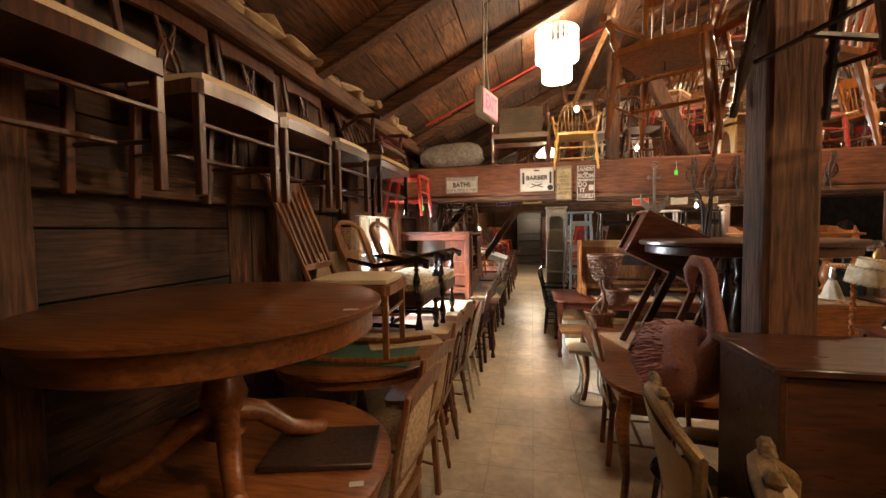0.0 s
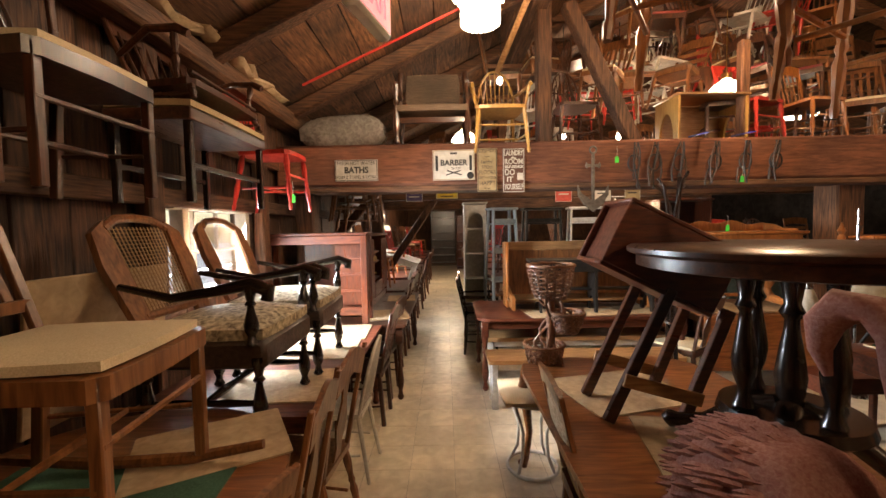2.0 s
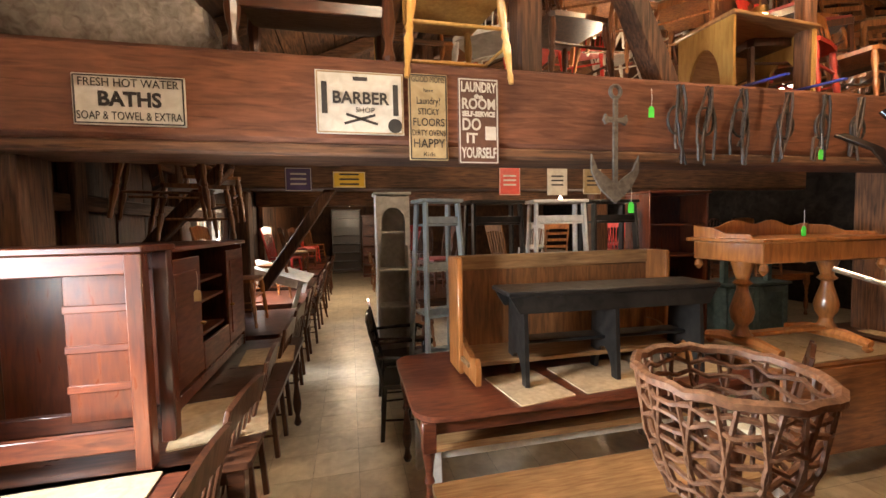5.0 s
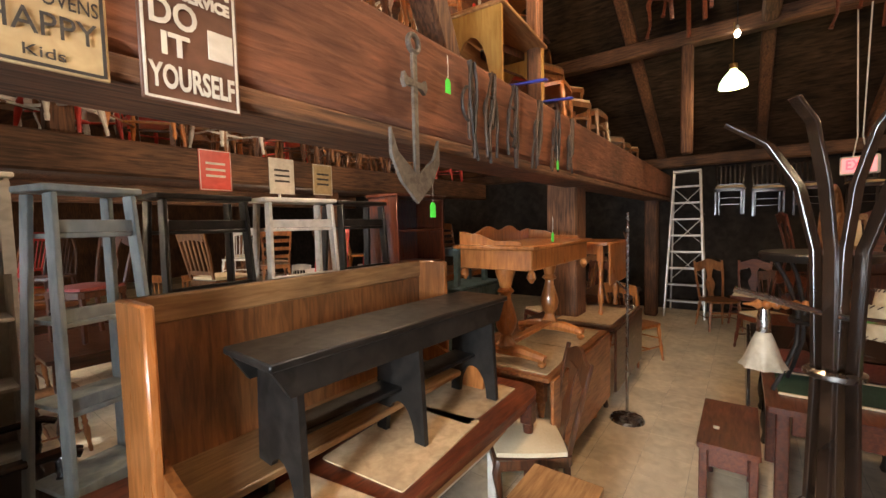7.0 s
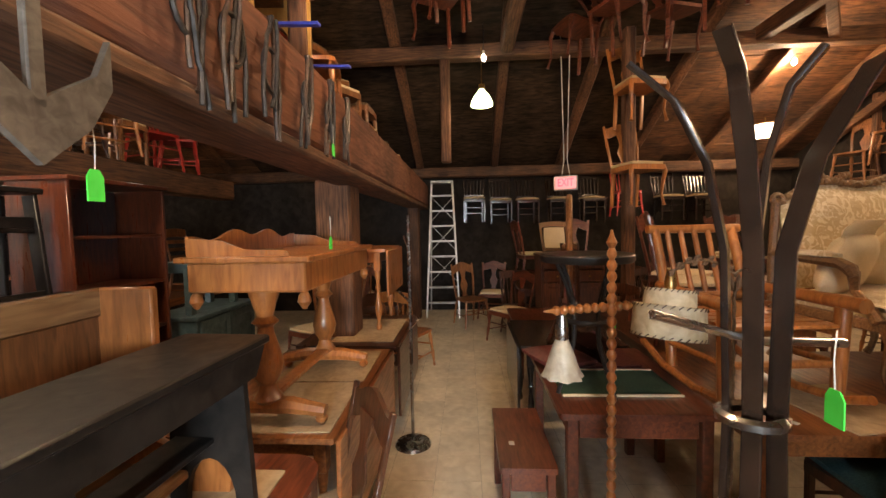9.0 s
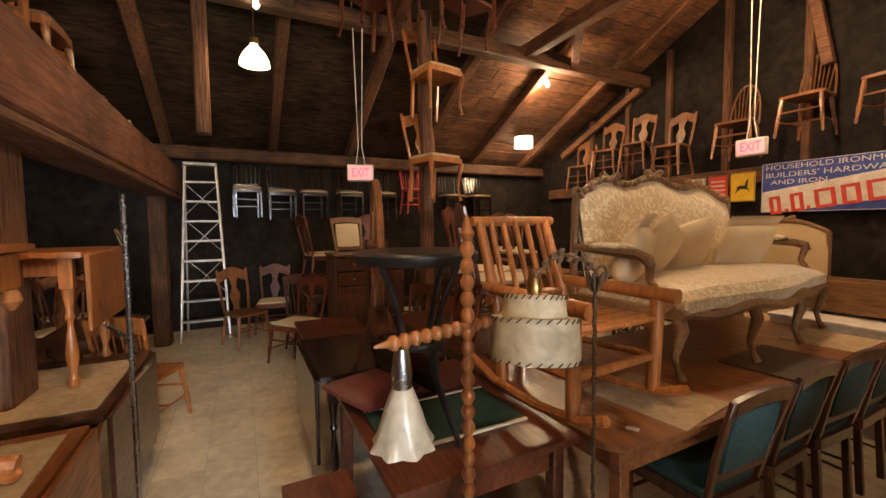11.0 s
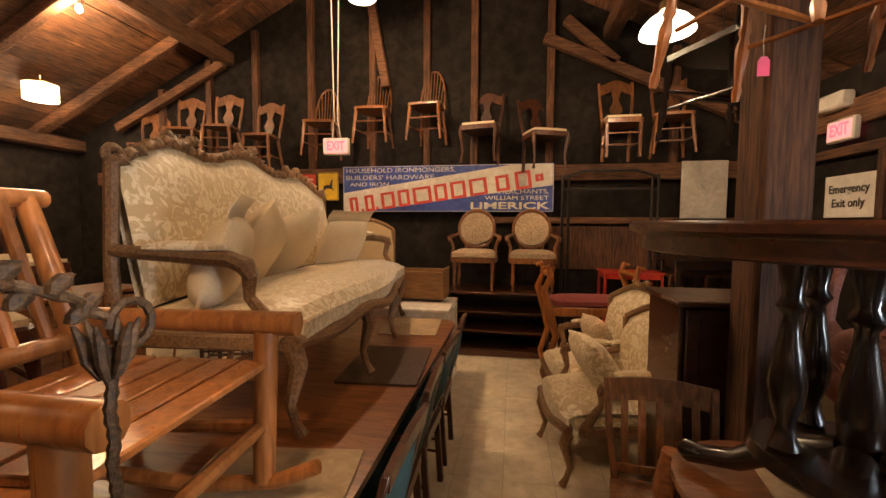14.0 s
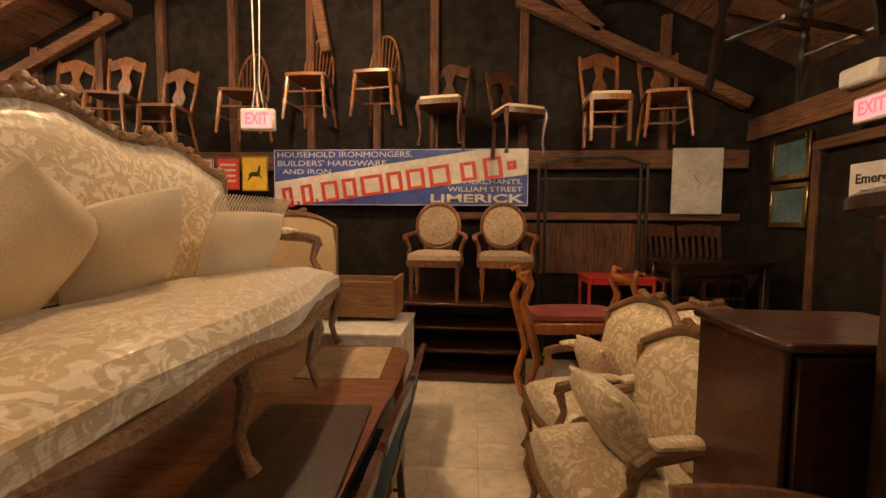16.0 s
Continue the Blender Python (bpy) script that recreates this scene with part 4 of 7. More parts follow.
def pendant(label, m, length, mat, r, h, kind="drum"):
    """A hanging lamp; its origin is the hook, z down."""
    t = thing("pendant_lamp", label, "lamp", m)
    part("cord", Geo().tube([(0, 0, 0), (0, 0, -length)], 0.006, 6), BRASS, t)
    if kind == "drum":
        part("shade", Geo().lathe([(r, 0), (r, 1)], (0, 0, -length - h), (0, 0, -length), 24), mat, t)
        part("rim", Geo().lathe([(r + 0.004, 0), (r + 0.004, 1)], (0, 0, -length - 0.012), (0, 0, -length + 0.008), 24), BRASS, t)
    elif kind == "bell":
        part("shade", Geo().lathe([(r, 0), (r * 0.95, 0.25), (r * 0.7, 0.6), (r * 0.3, 0.9), (r * 0.25, 1)], (0, 0, -length - h), (0, 0, -length), 20), mat, t)
        part("fitter", Geo().lathe([(r * 0.32, 0), (r * 0.3, 1)], (0, 0, -length), (0, 0, -length + 0.06), 10), BRASS, t)
    else:
        for k, (rr, z0, z1) in enumerate(((r, 0.0, 0.6), (r * 0.68, 0.5, 1.0))):
            g = Geo()
            nn = 26
            for i in range(nn):
                a = 6.2832 * i / nn
                for q in range(5):
                    z = -length - h * (z0 + (z1 - z0) * (q + 0.5) / 5)
                    g.box((rr * math.cos(a), rr * math.sin(a), z), (0.022, 0.022, h * (z1 - z0) / 5 - 0.006), 0.007, Matrix.Rotation(a, 4, "Z"))
            part("crystal_tier", g, mat, t)
        for z in (0, 0.55):
            part("ring", Geo().tube([(r * math.cos(6.2832 * i / 24), r * math.sin(6.2832 * i / 24), -length - h * z) for i in range(24)], 0.008, 6, True), BRASS, t)
    return t


def bulb(m, group="bare bulbs"):
    t = thing("bare_bulb", "bare glowing bulb in a small socket", "lamp", m, group)
    part("glass", Geo().lathe([(0.004, 0), (0.028, 0.25), (0.032, 0.5), (0.016, 0.9), (0.014, 1)], (0, 0, -0.13), (0, 0, -0.03), 12), BULB, t)
    part("socket", Geo().lathe([(0.018, 0), (0.02, 0.6), (0.012, 1)], (0, 0, -0.045), (0, 0, 0.01), 10), PLASTICW, t)
    part("cord", Geo().tube([(0, 0, 0.01), (0.02, 0, 0.1), (0, 0, max(roof_z(m.translation.x) + 0.12 - m.translation.z, 0.15))], 0.005, 5), IRON, t)
    return t


def exit_box(m, length=1.6):
    t = thing("exit_sign", "lit red and white exit sign hanging on cables", "sign", m)
    part("box", Geo().box((0, 0, 0), (0.3, 0.06, 0.19), 0.012), PLASTICW, t)
    for s in (1, -1):
        part("face", Geo().box((0, s * 0.031, 0), (0.26, 0.004, 0.15), 0.002), EXITFACE, t)
        f = new("letters")
        f.parent = t
        f.matrix_basis = pose(0, s * 0.0335, 0, 90, 0, 180 if s > 0 else 0)
        words(f, "EXIT", 0.14, EXITRED, 0, 0, 0.001, "letter", width=0.2, bold=0.003)
    if length:
        for s in (-1, 1):
            part("cable", Geo().tube([(s * 0.05, 0, 0.095), (s * 0.02, 0.01, 0.3), (s * 0.06, 0, length)], 0.006, 6), SIGNW, t)
    return t

# ---- lamps ----
# The aisle lamp is an added fill, without a known fitting.
# The low lamp at y 6.55 is added to brighten the ladder shelves.
for n, q, w in (("chandelier_light", (0.25, 4.35, 3.02), 18), ("chandelier_light", (0.25, 4.35, 3.6), 30), ("green_light", (6.03, 4.43, 3.08), 12), ("drum_light", (7.9, -0.3, 3.0), 30), ("bulb_light", (6.6, 0.25, 3.68), 60), ("loft_light", (3.1, 6.0, 3.15), 110), ("loft_light", (4.8, 6.9, 3.1), 60), ("loft_light", (0.25, 7.0, 3.0), 60), ("glass_shade_light", (0.95, 0.44, 3.02), 48), ("globe_light", (3.6, 0.35, 3.6), 100), ("deep_light", (3.0, 10.0, 3.4), 110), ("deep_light", (0.0, 13.0, 2.15), 110), ("low_light", (2.2, 6.55, 2.7), 38), ("low_light", (3.3, 9.3, 2.05), 90), ("aisle_light", (2.6, 4.6, 3.75), 85)):
    lamp(n, q, w * 1.25, (1.0, 0.66, 0.37) if q[1] < 5 and q[0] > 0.5 else (1.0, 0.75, 0.5))


def rep(proto, poses):
    return [copy_thing(proto, m) for m in poses]


# ---- first aisle: stacked tables and chairs by the plank wall ----
t2 = round_table("round oak pedestal table with a price sticker", pose(-1.13, 1.32, 0), 0.6, 0.76, OAK)
round_table("round oak pedestal table stacked on another table", pose(-1.15, 1.3, 0.762), 0.6, 0.62, OAK)
single("price_sticker", Geo().prism(rounded(0.05, 0.03, 0.003, 2), 0.001), SIGNW, "small white price sticker on the table", "sticker", pose(-0.58, 1.22, 1.384, 0, 0, 20), "price stickers")
single("price_sticker", Geo().prism(rounded(0.05, 0.03, 0.003, 2), 0.001), SIGNW, "small white price sticker on the table", "sticker", pose(-0.6, 1.27, 0.762, 0, 0, 20), "price stickers")
single("leather_folder", Geo().box((0, 0, 0.012), (0.42, 0.3, 0.024), 0.006), LEATHER, "worn brown leather folder on the lower table", "folder", pose(-0.82, 1.45, 0.762, 0, 0, 15))
round_table("round table covered with green felt and card", pose(-1.13, 2.5, 0), 0.56, 0.86, OAK, 0.06, EBONY)
mat_sheet("green felt sheet on the round table", pose(-1.08, 2.38, 0.861, 0, 0, 6), 0.72, 0.5, GREENF, "felt_sheet")
mat_sheet("tan cardboard sheet on the round table", pose(-0.9, 2.72, 0.862, 0, 0, 30), 0.5, 0.4, CARD)
rk = chair("oak glider chair with a cream padded seat on rails", pose(-1.06, 2.36, 0.9, 0, 0, -84), OAKV, "slat", "square", CREAM, 0.5, 0.5, 0.44, 1.1, False, "cream cloth seat pad", "glider_chair", "", 0.24)
for s in (-1, 1):
    part("rail", Geo().tube([(s * 0.22, -0.42, 0.03), (s * 0.22, -0.1, -0.01), (s * 0.22, 0.2, -0.01), (s * 0.22, 0.42, 0.02)], [0.016, 0.02, 0.02, 0.016], 8), OAKV, rk)
rect_table("long brown table under the cane armchairs", pose(-1.16, 4.15, 0), 1.02, 1.9, 0.74, MAHOG)
for y in (3.6, 4.3, 4.8):
    mat_sheet("pale cardboard sheet on the long table", pose(-1.0, y, 0.741, 0, 0, 3), 0.55, 0.5, CARD)
# cane armchairs with needlepoint seats
ca = thing("cane_armchair", "dark carved armchair with cane back and needlepoint seat", "chair", pose(-1.12, 3.32, 0.79, 0, 0, -90), "cane armchairs")
part("seat", Geo().pillow((0, 0, 0.4), (0.6, 0.58, 0.12), 0.6), NEEDLE, ca, "floral needlepoint seat")
part("seat_skirt", Geo().box((0, 0, 0.31), (0.6, 0.58, 0.13), 0.02), LEATHER, ca)
bk = [(-0.27, 0), (-0.3, 0.3), (-0.27, 0.42), (-0.16, 0.47), (0, 0.5), (0.16, 0.47), (0.27, 0.42), (0.3, 0.3), (0.27, 0)]
tilt = pose(0, -0.29, 0.43, 112, 0, 0)
for s in (-1, 1):
    part("back_wing", Geo().prism([(s * 0.17, 0), (s * 0.27, 0), (s * 0.31, 0.3), (s * 0.29, 0.46), (s * 0.2, 0.52)][::s], 0.03, tilt), OAKV, ca)
g = Geo()
for k in range(17):
    u = k / 8 - 1
    g.bar(tilt @ Vector((u * 0.17, 0.05, 0)), tilt @ Vector((u * 0.2, 0.49, 0)), 0.007, 0.003, 0.001)
for k in range(22):
    g.bar(tilt @ Vector((-0.19, 0.06 + 0.02 * k, 0.003)), tilt @ Vector((0.19, 0.06 + 0.02 * k, 0.003)), 0.007, 0.003, 0.001)
part("cane_panel", g, CANE, ca, "woven cane back panel")
part("crest_rail", Geo().tube([tilt @ Vector((x, y, 0)) for x, y in ((-0.21, 0.48), (-0.12, 0.53), (0, 0.54), (0.12, 0.53), (0.21, 0.48))], 0.022, 8), OAKV, ca)
part("lower_rail", Geo().tube([tilt @ Vector((x, 0.04, 0)) for x in (-0.2, 0.2)], 0.02, 8), OAKV, ca)
for s in (-1, 1):
    part("arm", Geo().tube([(s * 0.29, -0.34, 0.62), (s * 0.31, -0.1, 0.57), (s * 0.33, 0.1, 0.6), (s * 0.33, 0.26, 0.63), (s * 0.33, 0.33, 0.6), (s * 0.33, 0.32, 0.56)], [0.016, 0.02, 0.024, 0.03, 0.034, 0.028], 10), EBONY, ca, "black scrolled arm")
    part("arm_post", Geo().lathe([(q * 0.032, u) for q, u in BALUSTER], (s * 0.31, 0.24, 0.36), (s * 0.33, 0.25, 0.62), 10), EBONY, ca)
    for y in (-0.25, 0.25):
        part("leg", Geo().lathe([(q * 0.034, u) for q, u in BALUSTER], (s * 0.28, y, -0.045), (s * 0.28, y, 0.3), 10), EBONY, ca)
    part("stretcher", Geo().lathe([(0.012, 0), (0.02, 0.3), (0.012, 0.5), (0.02, 0.7), (0.012, 1)], (s * 0.28, -0.25, 0.09), (s * 0.28, 0.25, 0.09), 8), EBONY, ca)
part("stretcher", Geo().lathe([(0.012, 0), (0.022, 0.3), (0.014, 0.5), (0.022, 0.7), (0.012, 1)], (-0.28, 0.0, 0.09), (0.28, 0.0, 0.09), 8), EBONY, ca)
rep(ca, [pose(-1.1, 4.03, 0.79, 0, 0, -88)])
single("cardboard_sheet", Geo().box((0, 0, 0.3), (0.02, 0.75, 0.6), 0.004), CARD, "brown cardboard sheet leaning on the wall", "cardboard", pose(-1.62, 3.1, 0.88, 0, 6, 0))
# chairs hung on the plank wall
hc = chair("dark lacquered dining chair with cream seat hung on wall", pose(-1.44, 0.95, 1.79, 0, 0, -90), WALNUTV, "pierced", "square", CREAM, 0.53, 0.4, 0.46, 0.93, False, "cream padded seat", group="chairs hung on the plank wall", rake=0.02)
rep(hc, [pose(-1.44, y, 1.79, 0, 0, -90) for y in (1.6, 2.16, 2.76)])
bs = thing("padded_bench", "dark wooden bench with tan padded seat hung on wall", "bench", pose(-1.44, 3.62, 1.79, 0, 0, -90))
legs_into(bs, [((sx * 0.37, sy * 0.18, 0.44), (sx * 0.37, sy * 0.18, 0)) for sx in (-1, 1) for sy in (-1, 1)], "square", EBONY)
part("seat", Geo().pillow((0, 0, 0.47), (0.82, 0.44, 0.06), 0.5), TAUPE, bs)
part("seat_frame", Geo().box((0, 0, 0.42), (0.8, 0.42, 0.06), 0.005), WALNUT, bs)
for s in (-1, 1):
    part("stretcher", Geo().bar((-0.36, s * 0.18, 0.18), (0.36, s * 0.18, 0.18), 0.02, 0.03), EBONY, bs)
chair("dark spindle-back rocking settle hung on the wall", pose(-1.42, 3.62, 2.29, 0, 0, -90), WALNUTV, "spindle", "turned", None, 0.7, 0.36, 0.1, 0.42, True, name="settle", group="")
rc = chair("bright red spindle-back chair hung on the wall", pose(-1.4, 4.55, 1.8, 0, 0, -90), REDP, "spindle", "turned", None, 0.42, 0.4, 0.45, 0.98, group="red chairs")
tag(pose(-1.2, 4.4, 2.02))
# chairs tucked in along the aisle
fl = chair("carved oak chair with floral tapestry back", pose(-0.78, 1.75, 0, 0, 0, 86), OAKV, "panel", "square", FLORAL, 0.46, 0.44, 0.46, 0.98, panel=FLORAL, group="aisle chairs")
rep(fl, [pose(-0.82, 2.25, 0, 0, 0, 80)])
sp = chair("light oak press-back chair beside the tables", pose(-0.82, 2.85, 0, 0, 0, 92), OAKV, "splat", "turned", None, 0.44, 0.42, 0.45, 1.02, group="aisle chairs")
rep(sp, [pose(-0.82, 3.35, 0, 0, 0, 84)])
wc = chair("white wire cafe chair beside the aisle", pose(-0.8, 4.0, 0, 0, 0, 88), WHITEP, "hoop", "round", None, 0.42, 0.42, 0.45, 0.92, group="", name="wire_chair")
sl = chair("dark slat-back dining chair tucked at a table", pose(-0.78, 4.75, 0, 0, 0, 88), WALNUTV, "slat", "square", None, 0.44, 0.42, 0.45, 0.96, group="dark slat chairs")
rep(sl, [pose(-0.78, y, 0, 0, 0, a) for y, a in ((5.3, 84), (5.85, 92), (6.6, 88), (7.3, 86), (8.0, 92), (8.8, 90))])
# cabinets on the left
hs = thing("open_stand", "red-brown open stand with square posts and panel", "stand", pose(-1.27, 5.22, 0.745))
part("top", Geo().box((0, 0, 0.855), (1.0, 0.3, 0.03), 0.006), MAHOG, hs)
for sx in (-1, 1):
    for sy in (-1, 1):
        part("post", Geo().box((sx * 0.46, sy * 0.11, 0.42), (0.06, 0.06, 0.84), 0.005), MAHOGV, hs)
for z in (0.12, 0.8):
    for sy in (-1, 1):
        part("rail", Geo().box((0, sy * 0.11, z), (0.86, 0.03, 0.08), 0.004), MAHOG, hs)
part("panel", Geo().box((0.29, 0.0, 0.46), (0.27, 0.02, 0.6), 0.004), MAHOGV, hs)
for z in (0.3, 0.46, 0.62):
    part("panel_rail", Geo().box((0.29, -0.014, z), (0.27, 0.012, 0.03), 0.003), MAHOG, hs)
rect_table("brown dining table along the wall", pose(-0.95, 6.02, 0), 1.05, 1.94, 0.74, WALNUT)
tv = cabinet("cherry television cabinet with open middle shelves", pose(-1.18, 6.17, 0.745, 0, 0, 90), 1.46, 0.62, 0.82, MAHOGV, 0, 0, 0)
for x in (-0.47, 0.47):
    g = Geo().box((x, -0.315, 0.45), (0.42, 0.02, 0.66), 0.004).box((x, -0.325, 0.45), (0.3, 0.012, 0.52), 0.008)
    dr = part("door", g, MAHOG, tv)
    part("knob", Geo().lathe([(0.005, 0), (0.012, 0.6), (0.004, 1)], (x * 0.62, -0.325, 0.4), (x * 0.62, -0.355, 0.4), 8), BRASS, dr)
for z in (0.3, 0.5, 0.62):
    part("shelf", Geo().box((0, -0.02, z), (0.5, 0.55, 0.018), 0.003), MAHOG, tv)
part("drawer", Geo().box((0, -0.315, 0.19), (0.5, 0.022, 0.16), 0.005), MAHOG, tv)
tag(pose(-0.82, 5.75, 1.45), SIGNT, "tan paper price tag on string")
mat_sheet("tan cardboard sheet on the dining table", pose(-0.65, 5.5, 0.741, 0, 0, 12), 0.4, 0.5, CARD)
mat_sheet("tan cardboard sheet on the dining table", pose(-0.62, 6.5, 0.741, 0, 0, 5), 0.35, 0.4, CARD)
# right side of the first aisle
ct = rect_table("scalloped brown table with cabriole legs", pose(1.0, 3.15, 0), 1.15, 1.75, 0.74, OAK, "cabriole", 0.3)
mat_sheet("white cardboard sheet on the scalloped table", pose(0.9, 3.45, 0.741, 0, 0, 15), 0.6, 0.5, CARD)
mat_sheet("white cardboard sheet on the scalloped table", pose(1.05, 2.8, 0.742, 0, 0, -10), 0.6, 0.6, CARD)
drt = round_table("dark mahogany round table on black turned columns", pose(1.22, 2.75, 0.75), 0.55, 0.81, WALNUT, 0.05, EBONY, 0.4)
for k in range(4):
    a = k * math.pi / 2
    c, q = 0.17 * math.cos(a), 0.17 * math.sin(a)
    part("column", Geo().lathe([(p * 0.042, u) for p, u in BALUSTER], (c, q, 0.2), (c, q, 0.76), 12), EBONY, drt)
part("platform", Geo().lathe([(0.2, 0), (0.23, 0.4), (0.22, 1)], (0, 0, 0.15), (0, 0, 0.21), 24), EBONY, drt)
# folding desk tipped on its trestle
td = thing("tilted_desk", "red-brown drawer box tipped on crossed legs", "desk", pose(0.97, 3.24, 0.75))
tb = pose(0, 0, 0.74, 0, 27, 0)
for a, b in (((0, 0, -0.155), (0.56, 0.32, 0.02)), ((0, 0, 0.155), (0.56, 0.32, 0.02)), ((0, 0.15, 0), (0.56, 0.02, 0.29)), ((0, -0.15, 0), (0.56, 0.02, 0.29)), ((-0.245, 0, 0), (0.012, 0.28, 0.29)), ((0.27, 0, 0), (0.02, 0.28, 0.29))):
    part("panel", Geo().box(tb @ Vector(a), b, 0.005, tb.to_3x3().to_4x4()), MAHOG, td)
for s in (-1, 1):
    part("leg", Geo().bar((-0.28, s * 0.15, 0), (0.0, s * 0.15, 0.6), 0.035, 0.05), WALNUT, td)
    part("leg", Geo().bar((0.06, s * 0.15, 0), (0.26, s * 0.15, 0.5), 0.035, 0.05), WALNUT, td)
    part("brace", Geo().bar((-0.22, s * 0.18, 0.2), (0.13, s * 0.18, 0.1), 0.014, 0.06), PINE, td)
cc = chair("oak chair with green tapestry back beside the aisle", pose(0.72, 3.05, 0, 0, 0, -92), OAKV, "panel", "square", TAUPE, 0.44, 0.42, 0.46, 0.97, panel=FLORAL, group="aisle chairs")
settee_seat("gilt_armchair", "gilt carved armchair with tan cloth", pose(0.9, 1.1, 0, 0, 0, -110), 0.56, GILT, TAUPE, 0.42, 0.98, 0.55, category="chair")
settee_seat("gilt_armchair", "gilt carved chair with tan back by the aisle", pose(0.78, 1.75, 0, 0, 0, -95), 0.5, GILT, TAUPE, 0.42, 0.96, 0.5, category="chair")
cabinet("dark mahogany chest with a moulded lid", pose(1.04, 1.66, 0, 0, 0, 180), 0.56, 0.42, 1.17, WALNUT, 1, 0)
# flamingo sculpture, one plain mesh
fg = Geo()
rng = random.Random(11)
fg.pillow((0, 0, 0.55), (0.3, 0.38, 0.36), 0.95, Matrix.Rotation(radians(12), 4, "X"), 10)
fg.tube([(0, 0.1, 0.56), (0, 0.19, 0.62), (0, 0.235, 0.72), (0, 0.215, 0.84), (0, 0.19, 0.94), (0, 0.18, 1.0), (0, 0.15, 1.045), (0, 0.105, 1.045), (0, 0.075, 1.005), (0, 0.07, 0.95), (0, 0.085, 0.9)][::1], [0.1, 0.062, 0.042, 0.033, 0.029, 0.028, 0.03, 0.037, 0.033, 0.02, 0.008], 14)
for i in range(520):
    a, b = rng.uniform(-1.35, 2.2), rng.uniform(-1, 1)
    n = Vector((0.152 * math.cos(a) * math.sqrt(1 - b * b * 0.9) * rng.choice((-1, 1))  , 0.175 * b, 0.17 * math.sin(a) * math.sqrt(1 - b * b * 0.9)))
    if b > 0.85:
        continue
    p = Vector((0, 0, 0.56)) + n * 1.0
    d = (n.normalized() * 0.35 + Vector((0, -0.8, -0.35)) + Vector((rng.uniform(-0.15, 0.15), 0, rng.uniform(-0.1, 0.1)))).normalized()
    fg.tube([p, p + d * 0.035 + n * 0.05, p + d * rng.uniform(0.06, 0.09)], [0.008, 0.009, 0.002], 5)
for s in (-1, 1):
    fg.tube([(s * 0.05, 0, 0.0), (s * 0.05, 0.02, 0.2), (s * 0.05, 0.0, 0.42)], 0.012, 6)
fl_ob = single("flamingo_sculpture", fg, PINKF, "pink feathered flamingo sculpture standing on a stool", "sculpture", pose(0.7, 2.17, 0.43, 0, 0, -158))
st = thing("stool", "small dark wooden stool under the flamingo", "stool", pose(0.74, 2.17, 0))
part("seat", Geo().lathe([(0.15, 0), (0.16, 0.5), (0.15, 1)], (0, 0, 0.39), (0, 0, 0.43), 20), EBONY, st)
legs_into(st, [((sx * 0.09, sy * 0.09, 0.4), (sx * 0.13, sy * 0.13, 0)) for sx in (-1, 1) for sy in (-1, 1)], "round", EBONY)
# chairs hung from the rafters by the post
ww = chair("dark windsor chair hung near the timber post", pose(0.98, 1.5, 2.03, 0, 0, 200), EBONY, "hoop", "turned", None, 0.46, 0.44, 0.46, 1.0, group="chairs hung by the post")
w2 = chair("honey maple windsor chair hung near the timber post", pose(1.32, 2.5, 2.02, 0, 0, 30), HONEY, "spindle", "turned", None, 0.46, 0.44, 0.46, 1.0, True, group="chairs hung by the post")
rep(w2, [pose(0.72, 2.45, 2.12, 0, 0, 150)])
for x, y in ((0.98, 1.4), (1.32, 2.45), (0.72, 2.5)):
    structure("hanging_wire", Geo().tube([(x, y, 2.5), (x, y, roof_z(x) + 0.1)], 0.004, 5), IRON)
# white wire stool and wicker basket stand
ws = thing("wire_stool", "white round wire stool with a cream cushion", "stool", pose(0.53, 3.97, 0))
for z, r in ((0.02, 0.17), (0.5, 0.2)):
    part("ring", Geo().tube([(r * math.cos(6.2832 * i / 28), r * math.sin(6.2832 * i / 28), z) for i in range(28)], 0.012, 8, True), WHITEP, ws)
for k in range(4):
    a = 0.8 + k * 1.5708
    part("leg", Geo().tube([(r * math.cos(a), r * math.sin(a), z) for r, z in ((0.17, 0.02), (0.12, 0.12), (0.11, 0.28), (0.2, 0.5))], 0.011, 8), WHITEP, ws)
part("cushion", Geo().pillow((0, 0, 0.53), (0.44, 0.44, 0.07), 0.7), CREAM, ws)
bst = thing("basket_stand", "tall wicker stand with three woven baskets", "basket stand", pose(0.65, 3.94, 0.565))


